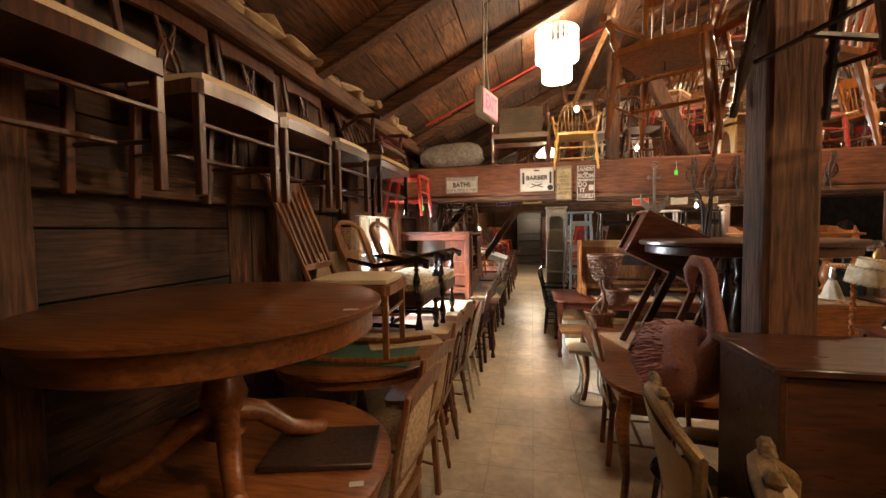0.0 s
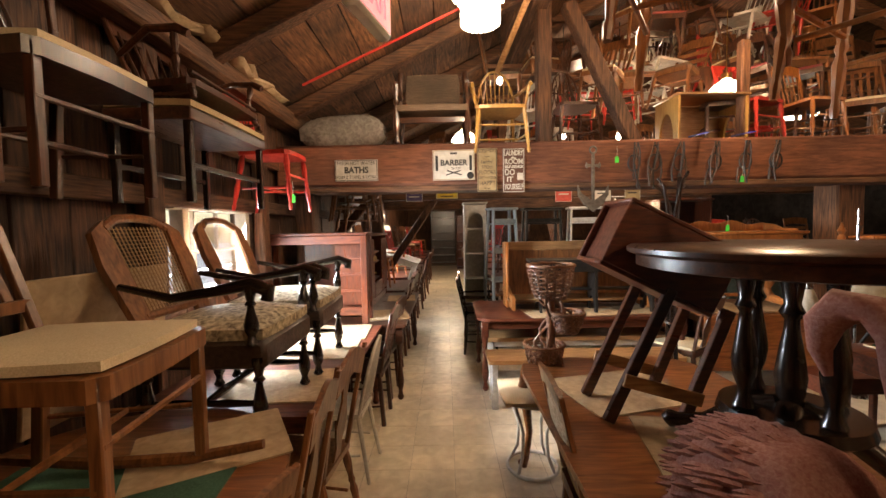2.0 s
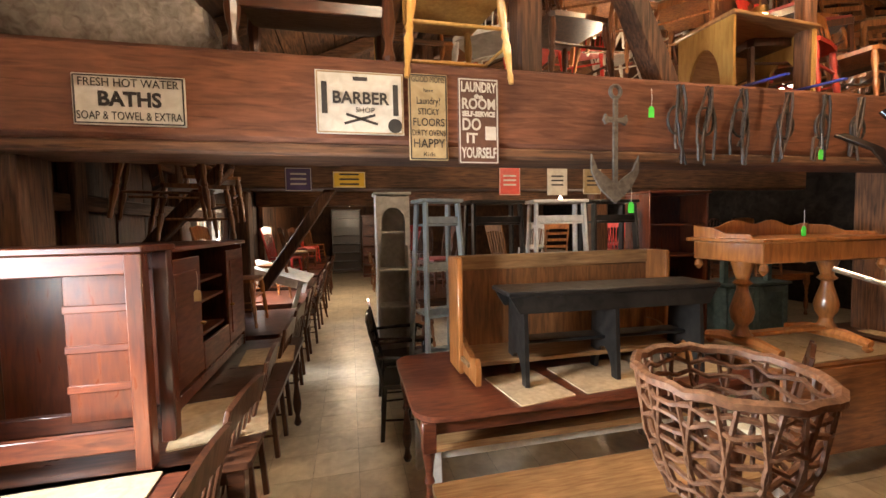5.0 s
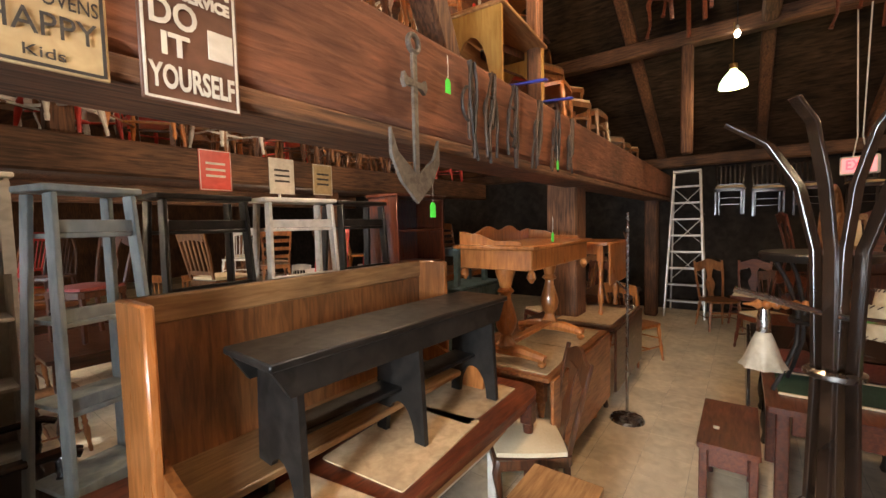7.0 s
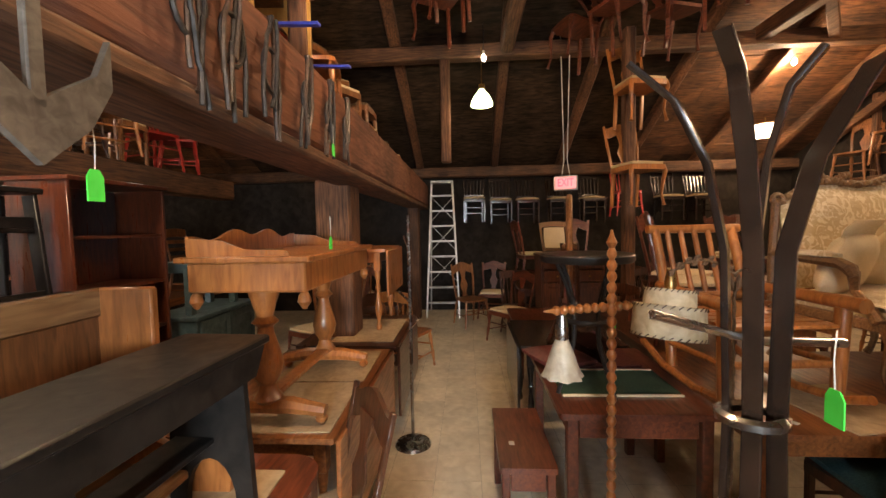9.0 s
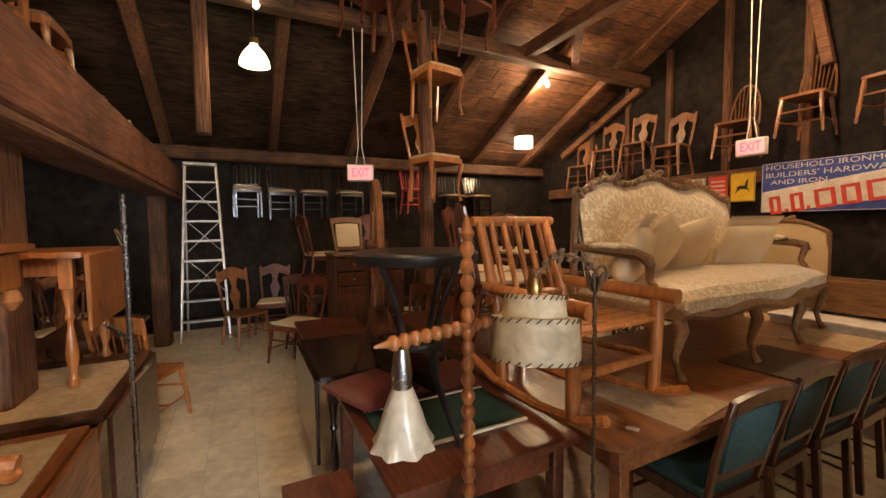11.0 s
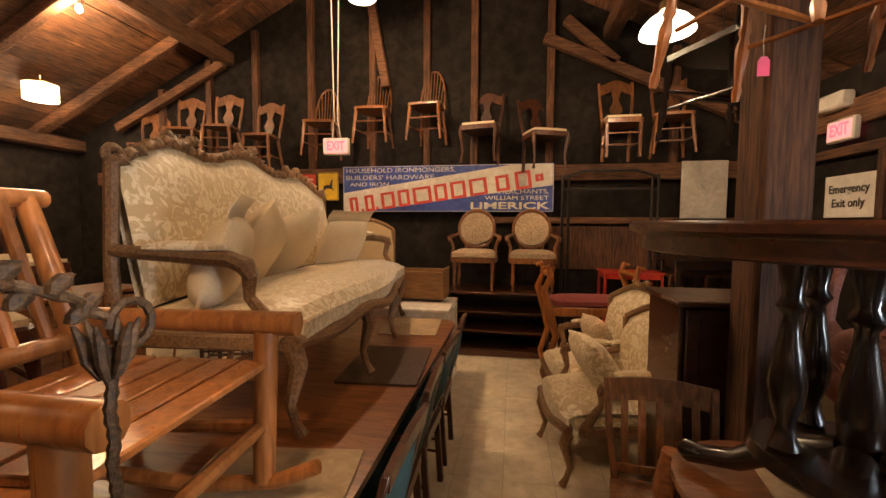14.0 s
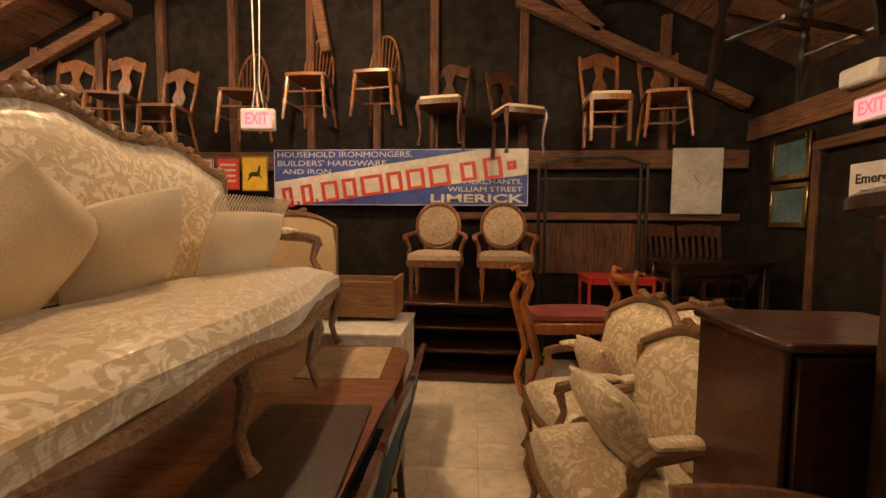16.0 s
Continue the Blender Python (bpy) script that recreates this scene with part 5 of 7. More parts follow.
def basket(parent, c, r0, r1, h, n=34, rings=11, mat=None):
    rg = random.Random(int(c[2] * 1000))
    g = Geo()
    for k in range(rings):
        s = k / (rings - 1)
        r = r0 + (r1 - r0) * s ** 0.7
        g.tube([(c[0] + r * math.cos(6.2832 * i / n) * (1 + rg.uniform(-0.03, 0.03)), c[1] + r * math.sin(6.2832 * i / n) * (1 + rg.uniform(-0.03, 0.03)), c[2] + h * s + (0.007 if k < rings - 1 else 0.003) * math.sin(i * 2.4 + k * 3.1)) for i in range(n)], 0.0055 + (0.005 if k == rings - 1 else 0), 6, True)
    b = part("basket", g, mat or WICKER, parent)
    g = Geo()
    for i in range(n):
        a = 6.2832 * (i + 0.3) / n
        a2 = a + 0.12 * (1 if i % 2 else -1)
        g.tube([(c[0] + r0 * math.cos(a), c[1] + r0 * math.sin(a), c[2]), (c[0] + (r0 + r1) * 0.54 * math.cos(a2), c[1] + (r0 + r1) * 0.54 * math.sin(a2), c[2] + h * 0.45), (c[0] + r1 * math.cos(a), c[1] + r1 * math.sin(a), c[2] + h)], 0.0045, 5)
    tagged(part("stake", g, mat or WICKER, b), "", "", "", "stuff")


basket(bst, (0, 0, 0.61), 0.1, 0.15, 0.21, 32, 9)
basket(bst, (0.1, -0.03, 0.38), 0.06, 0.11, 0.13)
basket(bst, (-0.04, 0.02, 0.12), 0.08, 0.13, 0.17)
part("pole", Geo().lathe([(0.03, 0), (0.028, 1)], (0, 0, 0), (0, 0, 0.7), 10), WICKER, bst)
for k in range(6):
    a = k * 1.047
    part("scroll", Geo().tube([((0.05 + 0.06 * math.sin(q * 2.1 + k)) * math.cos(a), (0.05 + 0.06 * math.sin(q * 2.1 + k)) * math.sin(a), 0.02 + 0.12 * q) for q in [j * 0.42 for j in range(13)]], 0.009, 6), WICKER, bst)
# long table with settle and black bench under the beam
rect_table("long mahogany dining table with rounded corners", pose(1.32, 5.72, 0), 2.1, 1.0, 0.74, MAHOG, "turned", 0.14)
wb = rect_table("pine plank bench with white painted legs", pose(1.2, 4.98, 0), 1.75, 0.34, 0.46, PINE, "square", 0.01, 0.07, WHITEP, 0.035, 0.06, "bench")
rect_table("pine plank table with white painted legs", pose(1.3, 5.75, 0), 1.9, 0.7, 0.5, PINE, "square", 0.01, 0.07, WHITEP, 0.035, 0.06)
for x, y, a, w in ((0.95, 5.45, 8, 0.34), (2.0, 5.55, 0, 0.5), (1.5, 5.5, 4, 0.6)):
    mat_sheet("tan cardboard sheet on the dining table", pose(x, y, 0.741, 0, 0, a), w, 0.42, CARD)
se = thing("settle_bench", "pine settle with scrolled arms on the table", "bench", pose(1.38, 5.78, 0.75))
part("backboard", Geo().box((0, 0.15, 0.36), (1.5, 0.03, 0.72), 0.005), OAKV, se)
part("top_rail", Geo().box((0, 0.148, 0.67), (1.52, 0.045, 0.1), 0.008), PINE, se)
part("seat", Geo().box((0, -0.02, 0.1), (1.5, 0.36, 0.03), 0.006), PINE, se)
for s in (-1, 1):
    part("end_panel", Geo().box((s * 0.745, 0.06, 0.36), (0.035, 0.24, 0.72), 0.01), HONEY, se)
    part("arm", Geo().prism([(-0.32, 0), (0.12, 0), (0.12, 0.2), (0.0, 0.2), (-0.1, 0.16), (-0.22, 0.13), (-0.3, 0.15), (-0.33, 0.1)], 0.03, Matrix.Translation((s * 0.72, 0, 0.02)) @ pose(0, 0, 0, 90, 0, 90)), HONEY, se)
bb = thing("bench", "black painted bench with bootjack ends on the table", "bench", pose(1.5, 5.53, 0.75, 0, 0, -3))
part("seat", Geo().box((0, 0, 0.53), (1.34, 0.32, 0.028), 0.006), BLACKP, bb)
part("apron", Geo().prism([(-0.66, 0), (-0.6, -0.1), (0.6, -0.1), (0.66, 0)][::-1], 0.022, pose(0, -0.135, 0.518, 90)), BLACKP, bb)
part("apron", Geo().prism([(-0.66, 0), (-0.6, -0.1), (0.6, -0.1), (0.66, 0)][::-1], 0.022, pose(0, 0.135, 0.518, 90)), BLACKP, bb)
for x in (-0.56, 0.0, 0.56):
    o = [(-0.15, 0), (-0.09, 0)] + [(0.09 * math.cos(a), 0.16 * math.sin(a)) for a in [math.pi - math.pi * k / 10 for k in range(1, 10)]] + [(0.09, 0), (0.15, 0), (0.125, 0.515), (-0.125, 0.515)]
    part("end_panel", Geo().prism(o, 0.024, Matrix.Translation((x, 0, 0)) @ pose(0, 0, 0, 90, 0, 90)), BLACKP, bb)
part("stretcher", Geo().box((0, 0.05, 0.22), (1.1, 0.14, 0.02), 0.004), BLACKP, bb)
# drop-leaf tables and the maple desk
drop_leaf("maple drop-leaf table with leaf hanging down", pose(3.12, 5.62, 0), 1.3, 0.78, 0.75, OAK, 0.55, -1)
for x in (2.8, 3.4):
    mat_sheet("pale cardboard sheet on the drop-leaf table", pose(x, 5.55, 0.751, 0, 0, 2), 0.58, 0.55, CARD)
dk = thing("writing_desk", "honey maple writing desk with scalloped gallery on trestle", "desk", pose(2.98, 5.58, 0.758))
part("case", Geo().box((0, 0, 0.7), (1.06, 0.52, 0.13), 0.008), HONEY, dk)
part("top", Geo().box((0, 0, 0.778), (1.14, 0.58, 0.026), 0.009), HONEY, dk)
n = 24
gal = [(-0.53, 0)] + [(-0.53 + 1.06 * k / n, 0.07 + 0.035 * math.sin(math.pi * k / n) + 0.018 * math.cos(4 * math.pi * k / n * 1.5)) for k in range(n + 1)] + [(0.53, 0)]
part("gallery", Geo().prism(gal[::-1], 0.016, pose(0, 0.25, 0.79, 90)), HONEY, dk)
for s in (-1, 1):
    part("gallery_side", Geo().prism([(-0.2, 0), (0.25, 0), (0.25, 0.08), (0.1, 0.07), (0.0, 0.03), (-0.18, 0.025)], 0.014, Matrix.Translation((s * 0.53, 0, 0.79)) @ pose(0, 0, 0, 90, 0, 90)), HONEY, dk)
    part("column", Geo().lathe([(q * 0.075, u) for q, u in BALUSTER], (s * 0.38, 0, 0.1), (s * 0.38, 0, 0.64), 14), HONEY, dk)
    part("sled_foot", Geo().tube([(s * 0.38, -0.27, 0.06), (s * 0.38, -0.12, 0.085), (s * 0.38, 0.12, 0.085), (s * 0.38, 0.27, 0.06)], [0.03, 0.042, 0.042, 0.03], 8), HONEY, dk)
    for q in (-1, 1):
        part("bun_foot", Geo().lathe([(0.012, 0), (0.028, 0.3), (0.03, 0.6), (0.015, 1)], (s * 0.38, q * 0.25, 0), (s * 0.38, q * 0.25, 0.05), 10), HONEY, dk)
        part("drop_finial", Geo().lathe([(0.008, 0), (0.03, 0.4), (0.024, 0.7), (0.012, 1)], (s * 0.5, q * 0.24, 0.56), (s * 0.5, q * 0.24, 0.64), 10), HONEY, dk)
part("stretcher", Geo().box((0, 0, 0.12), (0.7, 0.07, 0.03), 0.008), HONEY, dk)
tag(pose(2.75, 5.31, 1.72))
drop_leaf("dark drop-leaf gateleg table with hanging leaf", pose(4.4, 5.6, 0), 1.1, 0.8, 0.75, WALNUT, 0.55, -1)
mat_sheet("cream cloth on the dark table", pose(4.35, 5.5, 0.751), 0.8, 0.5, CARD)
drop_leaf("pine drop-leaf table stacked on a dark table", pose(4.6, 5.62, 0.76), 0.75, 0.55, 0.72, HONEY, 0.4, -1)
chair("honey oak spindle chair standing by the aisle", pose(5.45, 5.35, 0, 0, 0, 250), HONEY, "spindle", "turned", None, group="")
rect_table("dark side table near the ladder", pose(5.95, 5.75, 0), 0.9, 0.6, 0.74, WALNUT)
bw = chair("bentwood chair with cream seat in the side aisle", pose(2.3, 5.3, 0, 0, 0, 35), WALNUTV, "splat", "cabriole", CREAM, group="")
# ---- skis, lamps and the desk on the other side ----
sk = thing("ski_bundle", "bundle of old black varnished skis with poles", "skis", pose(1.55, 4.13, 0))
for k, (y, fy, ty, top) in enumerate(((0.03, 0.1, 0.19, 1.93), (0.012, 0.04, 0.08, 1.97), (-0.012, -0.03, -0.09, 1.95), (-0.03, -0.11, -0.24, 1.97))):
    x = 0.02 * (-1) ** k
    pts = [Vector((x * 3, fy, 0.0)), Vector((x, y * 1.4, 0.8)), Vector((x, y, 1.3)), Vector((x, y * 1.3, 1.6)), Vector((x, y + ty * 0.22, 1.76)), Vector((x - 0.01, y + ty * 0.55, top - 0.06)), Vector((x - 0.03, y + ty, top))]
    g = Geo()
    sm = [pts[0]]
    for i in range(len(pts) - 1):
        for q in range(1, 5):
            sm.append(pts[i].lerp(pts[i + 1], q / 4))
    g.ribbon(sm, [0.03 if i < len(sm) - 6 else 0.028 for i in range(len(sm))], 0.012, (0.75, 0.66 if k % 2 else -0.66, 0))
    part("ski", g, EBONY, sk)
for z in (0.95, 1.3):
    part("binding", Geo().tube([(0.045 * math.cos(a * 0.4833), 0.05 * math.sin(a * 0.4833), z) for a in range(13)], 0.012, 6, True), STEEL, sk)
part("ski_pole", Geo().tube([(-0.05, 0.2, 1.5), (0.0, 0.0, 1.44), (0.05, -0.2, 1.42)], [0.009, 0.007, 0.009], 8), STEEL, sk, "bright steel ski pole")
tag(pose(1.5, 4.03, 1.47))
dsk = rect_table("mahogany desk with green felt mat", pose(3.25, 3.82, 0), 1.06, 0.78, 0.75, MAHOG, "square", 0.02, 0.12)
mat_sheet("green felt mat with cream edge on the desk", pose(3.12, 3.84, 0.751), 0.38, 0.62, GREENF, "felt_mat")
for s in (-1, 1):
    single("felt_binding", Geo().box((0, 0, 0.004), (0.016, 0.62, 0.012), 0.003), CREAM, "cream binding strip along the felt mat", "binding", pose(3.12 + s * 0.19, 3.84, 0.752))
mat_sheet("dark red leather blotter lying on the desk", pose(3.53, 3.86, 0.751, 0, 0, 3), 0.34, 0.6, REDL, "blotter", 0.01)
nb = rect_table("small reddish nesting bench under the desk", pose(3.05, 4.36, 0), 0.66, 0.28, 0.48, MAHOG, "square", 0.01, 0.1, None, 0.03, 0.03, "bench", 0.05)
single("price_sticker", Geo().prism(rounded(0.04, 0.03, 0.003, 2), 0.001), SIGNW, "small white price sticker on the bench", "sticker", pose(2.95, 4.42, 0.482), "price stickers")
drop_leaf("dark drop-leaf table with black hanging leaf", pose(4.3, 3.85, 0), 0.85, 0.8, 0.74, EBONY, 0.5, 1)
# spool-turned floor lamp
sl_ = thing("spool_floor_lamp", "spool-turned wooden floor lamp with glass tulip shade", "lamp", pose(2.61, 4.01, 0))
spool = []
for k in range(30):
    s = k / 30
    spool += [(0.011 + 0.011 * math.sin(math.pi * q / 5), s + q / 150) for q in range(5)]
part("pole", Geo().lathe(spool + [(0.012, 1)], (0, 0, 0.05), (0, 0, 1.55), 12), HONEY, sl_)
part("finial", Geo().lathe([(0.012, 0), (0.024, 0.3), (0.012, 0.6), (0.004, 1)], (0, 0, 1.55), (0, 0, 1.63), 10), HONEY, sl_)
part("base", Geo().lathe([(0.14, 0), (0.15, 0.4), (0.06, 0.8), (0.02, 1)], (0, 0, 0), (0, 0, 0.07), 20), HONEY, sl_)
sa = [(0.004, 0)]
for k in range(10):
    sa += [(0.011 + 0.012 * math.sin(math.pi * q / 5), 0.1 + k * 0.088 + q * 0.0176) for q in range(5)]
part("arm", Geo().lathe(sa + [(0.01, 1)], (-0.02, 0.3, 1.275), (0.01, -0.09, 1.295), 12), HONEY, sl_)
part("socket", Geo().lathe([(0.026, 0), (0.03, 0.5), (0.02, 1)], (-0.015, 0.22, 1.13), (-0.015, 0.22, 1.26), 14), STEEL, sl_)
rim = Geo()
vs, fs = [], []
for j in range(9):
    s = j / 8
    for i in range(32):
        a = 6.2832 * i / 32
        r = (0.028 + 0.034 * math.sin(math.pi * s * 0.65) + 0.03 * s ** 4) * (1 + 0.1 * s ** 4 * math.cos(8 * a))
        vs.append((-0.015 + r * math.cos(a), 0.22 + r * math.sin(a), 1.15 - 0.165 * s))
fs = [(j * 32 + i, j * 32 + (i + 1) % 32, (j + 1) * 32 + (i + 1) % 32, (j + 1) * 32 + i) for j in range(8) for i in range(32)]
part("shade", rim.put(vs, fs), FROST, sl_, "frosted white ruffled glass shade")
tag(pose(2.64, 3.99, 1.34))
# bridge lamp with two-tier parchment shade
pl = thing("bridge_lamp", "wrought iron bridge lamp with laced parchment shade", "lamp", pose(2.58, 3.51, 0))
part("pole", Geo().tube([(0.0015 * math.cos(k * 0.8), 0.0015 * math.sin(k * 0.8), 0.03 + 1.37 * k / 160) for k in range(161)], [0.006 + 0.002 * (k % 2) for k in range(161)], 6), BRONZE, pl)
part("base", Geo().lathe([(0.13, 0), (0.13, 0.4), (0.03, 1)], (0, 0, 0), (0, 0, 0.04), 20), IRON, pl)
arm_pts = [(0.012 * math.sin(k * 1.1), 0.27 * k / 24, 1.4 + 0.095 * math.sin(math.pi * (0.12 + 0.74 * k / 24))) for k in range(25)]
part("arm", Geo().tube(arm_pts, [0.005 + 0.003 * (k % 2) for k in range(25)], 8), BRONZE, pl, "twisted bronze arm")
for k in range(1, 24, 2):
    part("leaf", Geo().pillow((arm_pts[k][0], arm_pts[k][1], arm_pts[k][2] + 0.012 * (-1) ** (k // 2)), (0.016, 0.03, 0.018), 0.9, Matrix.Rotation(radians(40 * (-1) ** k), 4, "X"), 4), BRONZE, pl)
for k in range(6):
    a = k * 1.047
    part("leaf", Geo().tube([(0.008 * math.cos(a), 0.008 * math.sin(a), 1.36), (0.02 * math.cos(a), 0.02 * math.sin(a), 1.385), (0.024 * math.cos(a), 0.024 * math.sin(a), 1.41), (0.032 * math.cos(a), 0.032 * math.sin(a), 1.43)], [0.004, 0.007, 0.007, 0.002], 6), BRONZE, pl)
part("scroll", Geo().tube([(0.0, -0.03 + 0.03 * math.cos(k * 0.5), 1.42 + 0.03 * math.sin(k * 0.5)) for k in range(12)], 0.006, 6), BRONZE, pl)
ls = pose(0, 0.27, 1.265, 6, 7, 0)
part("socket", Geo().lathe([(0.02, 0), (0.026, 0.3), (0.022, 0.6), (0.015, 1)], ls @ Vector((0, 0, 0.1)), ls @ Vector((0, 0, 0.19)), 12), BRASS, pl)
part("shade", Geo().lathe([(0.146, 0), (0.144, 0.5), (0.14, 1)], ls @ Vector((0, 0, -0.1)), ls @ Vector((0, 0, 0.035)), 36), PARCH, pl, "cream parchment drum shade")
part("upper_shade", Geo().lathe([(0.104, 0), (0.1, 1)], ls @ Vector((0, 0, 0.035)), ls @ Vector((0, 0, 0.105)), 36), PARCH, pl, "smaller upper parchment drum")
lc = Geo()
for z, r in ((-0.095, 0.148), (0.03, 0.143), (0.1, 0.104)):
    for i in range(30):
        a = 6.2832 * i / 30
        lc.bar(ls @ Vector((r * math.cos(a), r * math.sin(a), z - 0.007)), ls @ Vector((r * math.cos(a + 0.12), r * math.sin(a + 0.12), z + 0.007)), 0.004, 0.004, 0.001)
tagged(part("lacing", lc, LEATHER, pl), "brown leather lacing", "", "", "stuff")
# small black ice-cream parlour table on the desk
bt = thing("bistro_table", "small round black table with curved iron legs", "table", pose(3.03, 4.0, 0.765))
part("tabletop", Geo().lathe([(0.235, 0), (0.245, 0.3), (0.245, 0.8), (0.235, 1)], (0, 0, 0.69), (0, 0, 0.735), 40), BLACKP, bt)
part("lower_shelf", Geo().lathe([(0.11, 0), (0.115, 0.5), (0.11, 1)], (0, 0, 0.36), (0, 0, 0.385), 24), BLACKP, bt)
for k in range(4):
    a = 0.5 + k * 1.5708
    part("leg", Geo().tube([(r * math.cos(a), r * math.sin(a), z) for r, z in ((0.2, 0.0), (0.16, 0.08), (0.09, 0.25), (0.085, 0.42), (0.14, 0.58), (0.2, 0.69))], 0.011, 8), IRON, bt)
# long oak table with the sofa
big = rect_table("long oak dining table carrying the sofa", pose(3.12, 2.0, 0), 1.15, 2.8, 0.75, OAK, "square", 0.16, 0.1)
mat_sheet("dark leather portfolio lying on the oak table", pose(2.78, 1.75, 0.751, 0, 0, 4), 0.42, 0.6, LEATHER, "portfolio", 0.012)
mat_sheet("cream card under the sofa foot", pose(2.82, 2.85, 0.751, 0, 0, 8), 0.5, 0.42, CARD)
mat_sheet("cream card under the sofa foot", pose(2.86, 0.9, 0.751, 0, 0, 4), 0.42, 0.5, CARD)
single("price_sticker", Geo().prism(rounded(0.05, 0.03, 0.003, 2), 0.001), SIGNW, "small white price sticker on the oak table", "sticker", pose(2.66, 3.2, 0.752, 0, 0, 30), "price stickers")
sofa = settee_seat("sofa", "gold damask sofa with carved frame on a table", pose(3.26, 1.64, 0.757, 0, 0, 94.6), 2.02, CARVED, DAMASK, 0.43, 1.17, 0.82)
cushion("cream fringed round cushion on the sofa", pose(3.22, 2.5, 1.4, 70, 0, 118), 0.36, 0.36, CREAM, True)
cushion("plain cream cushion leaning on the sofa back", pose(3.34, 2.12, 1.42, 62, 0, 104) @ pose(0, 0, 0, 0, 0, 24), 0.42, 0.42, CREAM)
cushion("ribbed cream cushion leaning on the sofa back", pose(3.42, 1.68, 1.42, 62, 0, 88) @ pose(0, 0, 0, 0, 0, -18), 0.42, 0.42, CREAM)
cushion("pleated cream cushion at the sofa's end", pose(3.36, 1.05, 1.4, 64, 0, 72), 0.44, 0.36, CREAM, True)
# log rocking chair on the oak table
lr = thing("log_rocking_chair", "peeled log rocking chair with slatted seat", "chair", pose(3.03, 3.19, 0.815, 0, 0, 94))
for s in (-1, 1):
    part("rocker", Geo().tube([(s * 0.27, -0.5, 0.07), (s * 0.27, -0.25, -0.01), (s * 0.27, 0.05, -0.03), (s * 0.27, 0.3, 0.0), (s * 0.27, 0.42, 0.05)], 0.022, 8), HONEY, lr)
    part("front_post", Geo().tube([(s * 0.27, 0.26, 0.0), (s * 0.28, 0.27, 0.43)], [0.03, 0.034], 10), HONEY, lr)
    part("back_post", Geo().tube([(s * 0.24, -0.22, 0.0), (s * 0.24, -0.26, 0.35), (s * 0.24, -0.42, 0.8)], [0.03, 0.03, 0.026], 10), HONEY, lr)
    part("arm", Geo().tube([(s * 0.26, -0.33, 0.46), (s * 0.29, 0.36, 0.45)], [0.028, 0.036], 10), HONEY, lr)
    part("side_rail", Geo().tube([(s * 0.25, -0.22, 0.3), (s * 0.27, 0.26, 0.31)], 0.022, 8), HONEY, lr)
    part("side_rail", Geo().tube([(s * 0.25, -0.22, 0.14), (s * 0.27, 0.26, 0.16)], 0.018, 8), HONEY, lr)
for z, y in ((0.8, -0.42), (0.4, -0.28)):
    part("back_rail", Geo().tube([(-0.29, y, z), (0.29, y, z)], 0.026, 10), HONEY, lr)
for k in range(5):
    x = -0.17 + 0.085 * k
    part("back_slat", Geo().tube([(x, -0.28, 0.4), (x, -0.41, 0.79)], 0.016, 8), HONEY, lr)
for k in range(6):
    part("seat_slat", Geo().box((0, -0.18 + 0.085 * k, 0.34), (0.54, 0.075, 0.02), 0.006), HONEY, lr)
part("front_rail", Geo().tube([(-0.27, 0.26, 0.16), (0.27, 0.26, 0.16)], 0.02, 8), HONEY, lr)
tag(pose(2.83, 2.84, 1.27), SIGNT, "tan paper price tag on string")
# dining chairs with teal backs along the oak table
tc_ = chair("dark carved dining chair with teal velvet back", pose(2.7, 2.75, 0, 0, 0, -92), WALNUTV, "panel", "square", TEALF, 0.44, 0.42, 0.46, 0.92, panel=TEALF, group="teal dining chairs")
rep(tc_, [pose(2.72, y, 0, 0, 0, -90 + a) for y, a in ((2.25, 2), (1.75, -2), (1.28, 1))])
# chairs and spinning wheel on a table behind the desk
rect_table("dark table behind the desk", pose(4.45, 2.9, 0), 1.6, 0.9, 0.74, WALNUT)
vk = chair("mahogany vase-back chair with cream seat on a table", pose(3.95, 2.95, 0.745, 0, 0, 160), MAHOG, "splat", "turned", CREAM, 0.46, 0.44, 0.46, 0.98, group="vase-back chairs")
rep(vk, [pose(4.5, 2.75, 0.745, 0, 0, 140), pose(4.4, 3.3, 0, 0, 0, 20)])
swh = thing("spinning_wheel", "old wooden spinning wheel with spokes", "spinning wheel", pose(4.2, 3.8, 0.745, 0, 0, -104))
part("rim", Geo().tube([(0.0, 0.42 * math.cos(6.2832 * i / 40), 0.72 + 0.42 * math.sin(6.2832 * i / 40)) for i in range(40)], 0.024, 8, True), OAKV, swh)
for k in range(10):
    a = 6.2832 * k / 10
    part("spoke", Geo().tube([(0, 0.03 * math.cos(a), 0.72 + 0.03 * math.sin(a)), (0, 0.41 * math.cos(a), 0.72 + 0.41 * math.sin(a))], [0.012, 0.009], 6), OAKV, swh)
part("hub", Geo().lathe([(0.03, 0), (0.045, 0.5), (0.03, 1)], (-0.06, 0, 0.72), (0.06, 0, 0.72), 12), OAKV, swh)
part("bench", Geo().bar((0, -0.4, 0.22), (0, 0.4, 0.34), 0.12, 0.04, 0.006), WALNUT, swh)
for s in (-1, 1):
    part("upright", Geo().tube([(s * 0.06, 0, 0.26), (s * 0.06, 0, 0.76)], 0.016, 8), WALNUT, swh)
    part("leg", Geo().tube([(s * 0.16, s * 0.3, 0), (s * 0.04, s * 0.22, 0.3)], 0.018, 8), WALNUT, swh)
part("leg", Geo().tube([(0, -0.42, 0), (0, -0.32, 0.25)], 0.018, 8), WALNUT, swh)
rect_table("dark reddish side table by the aisle", pose(5.55, 3.85, 0), 0.9, 0.6, 0.6, MAHOG, "square")
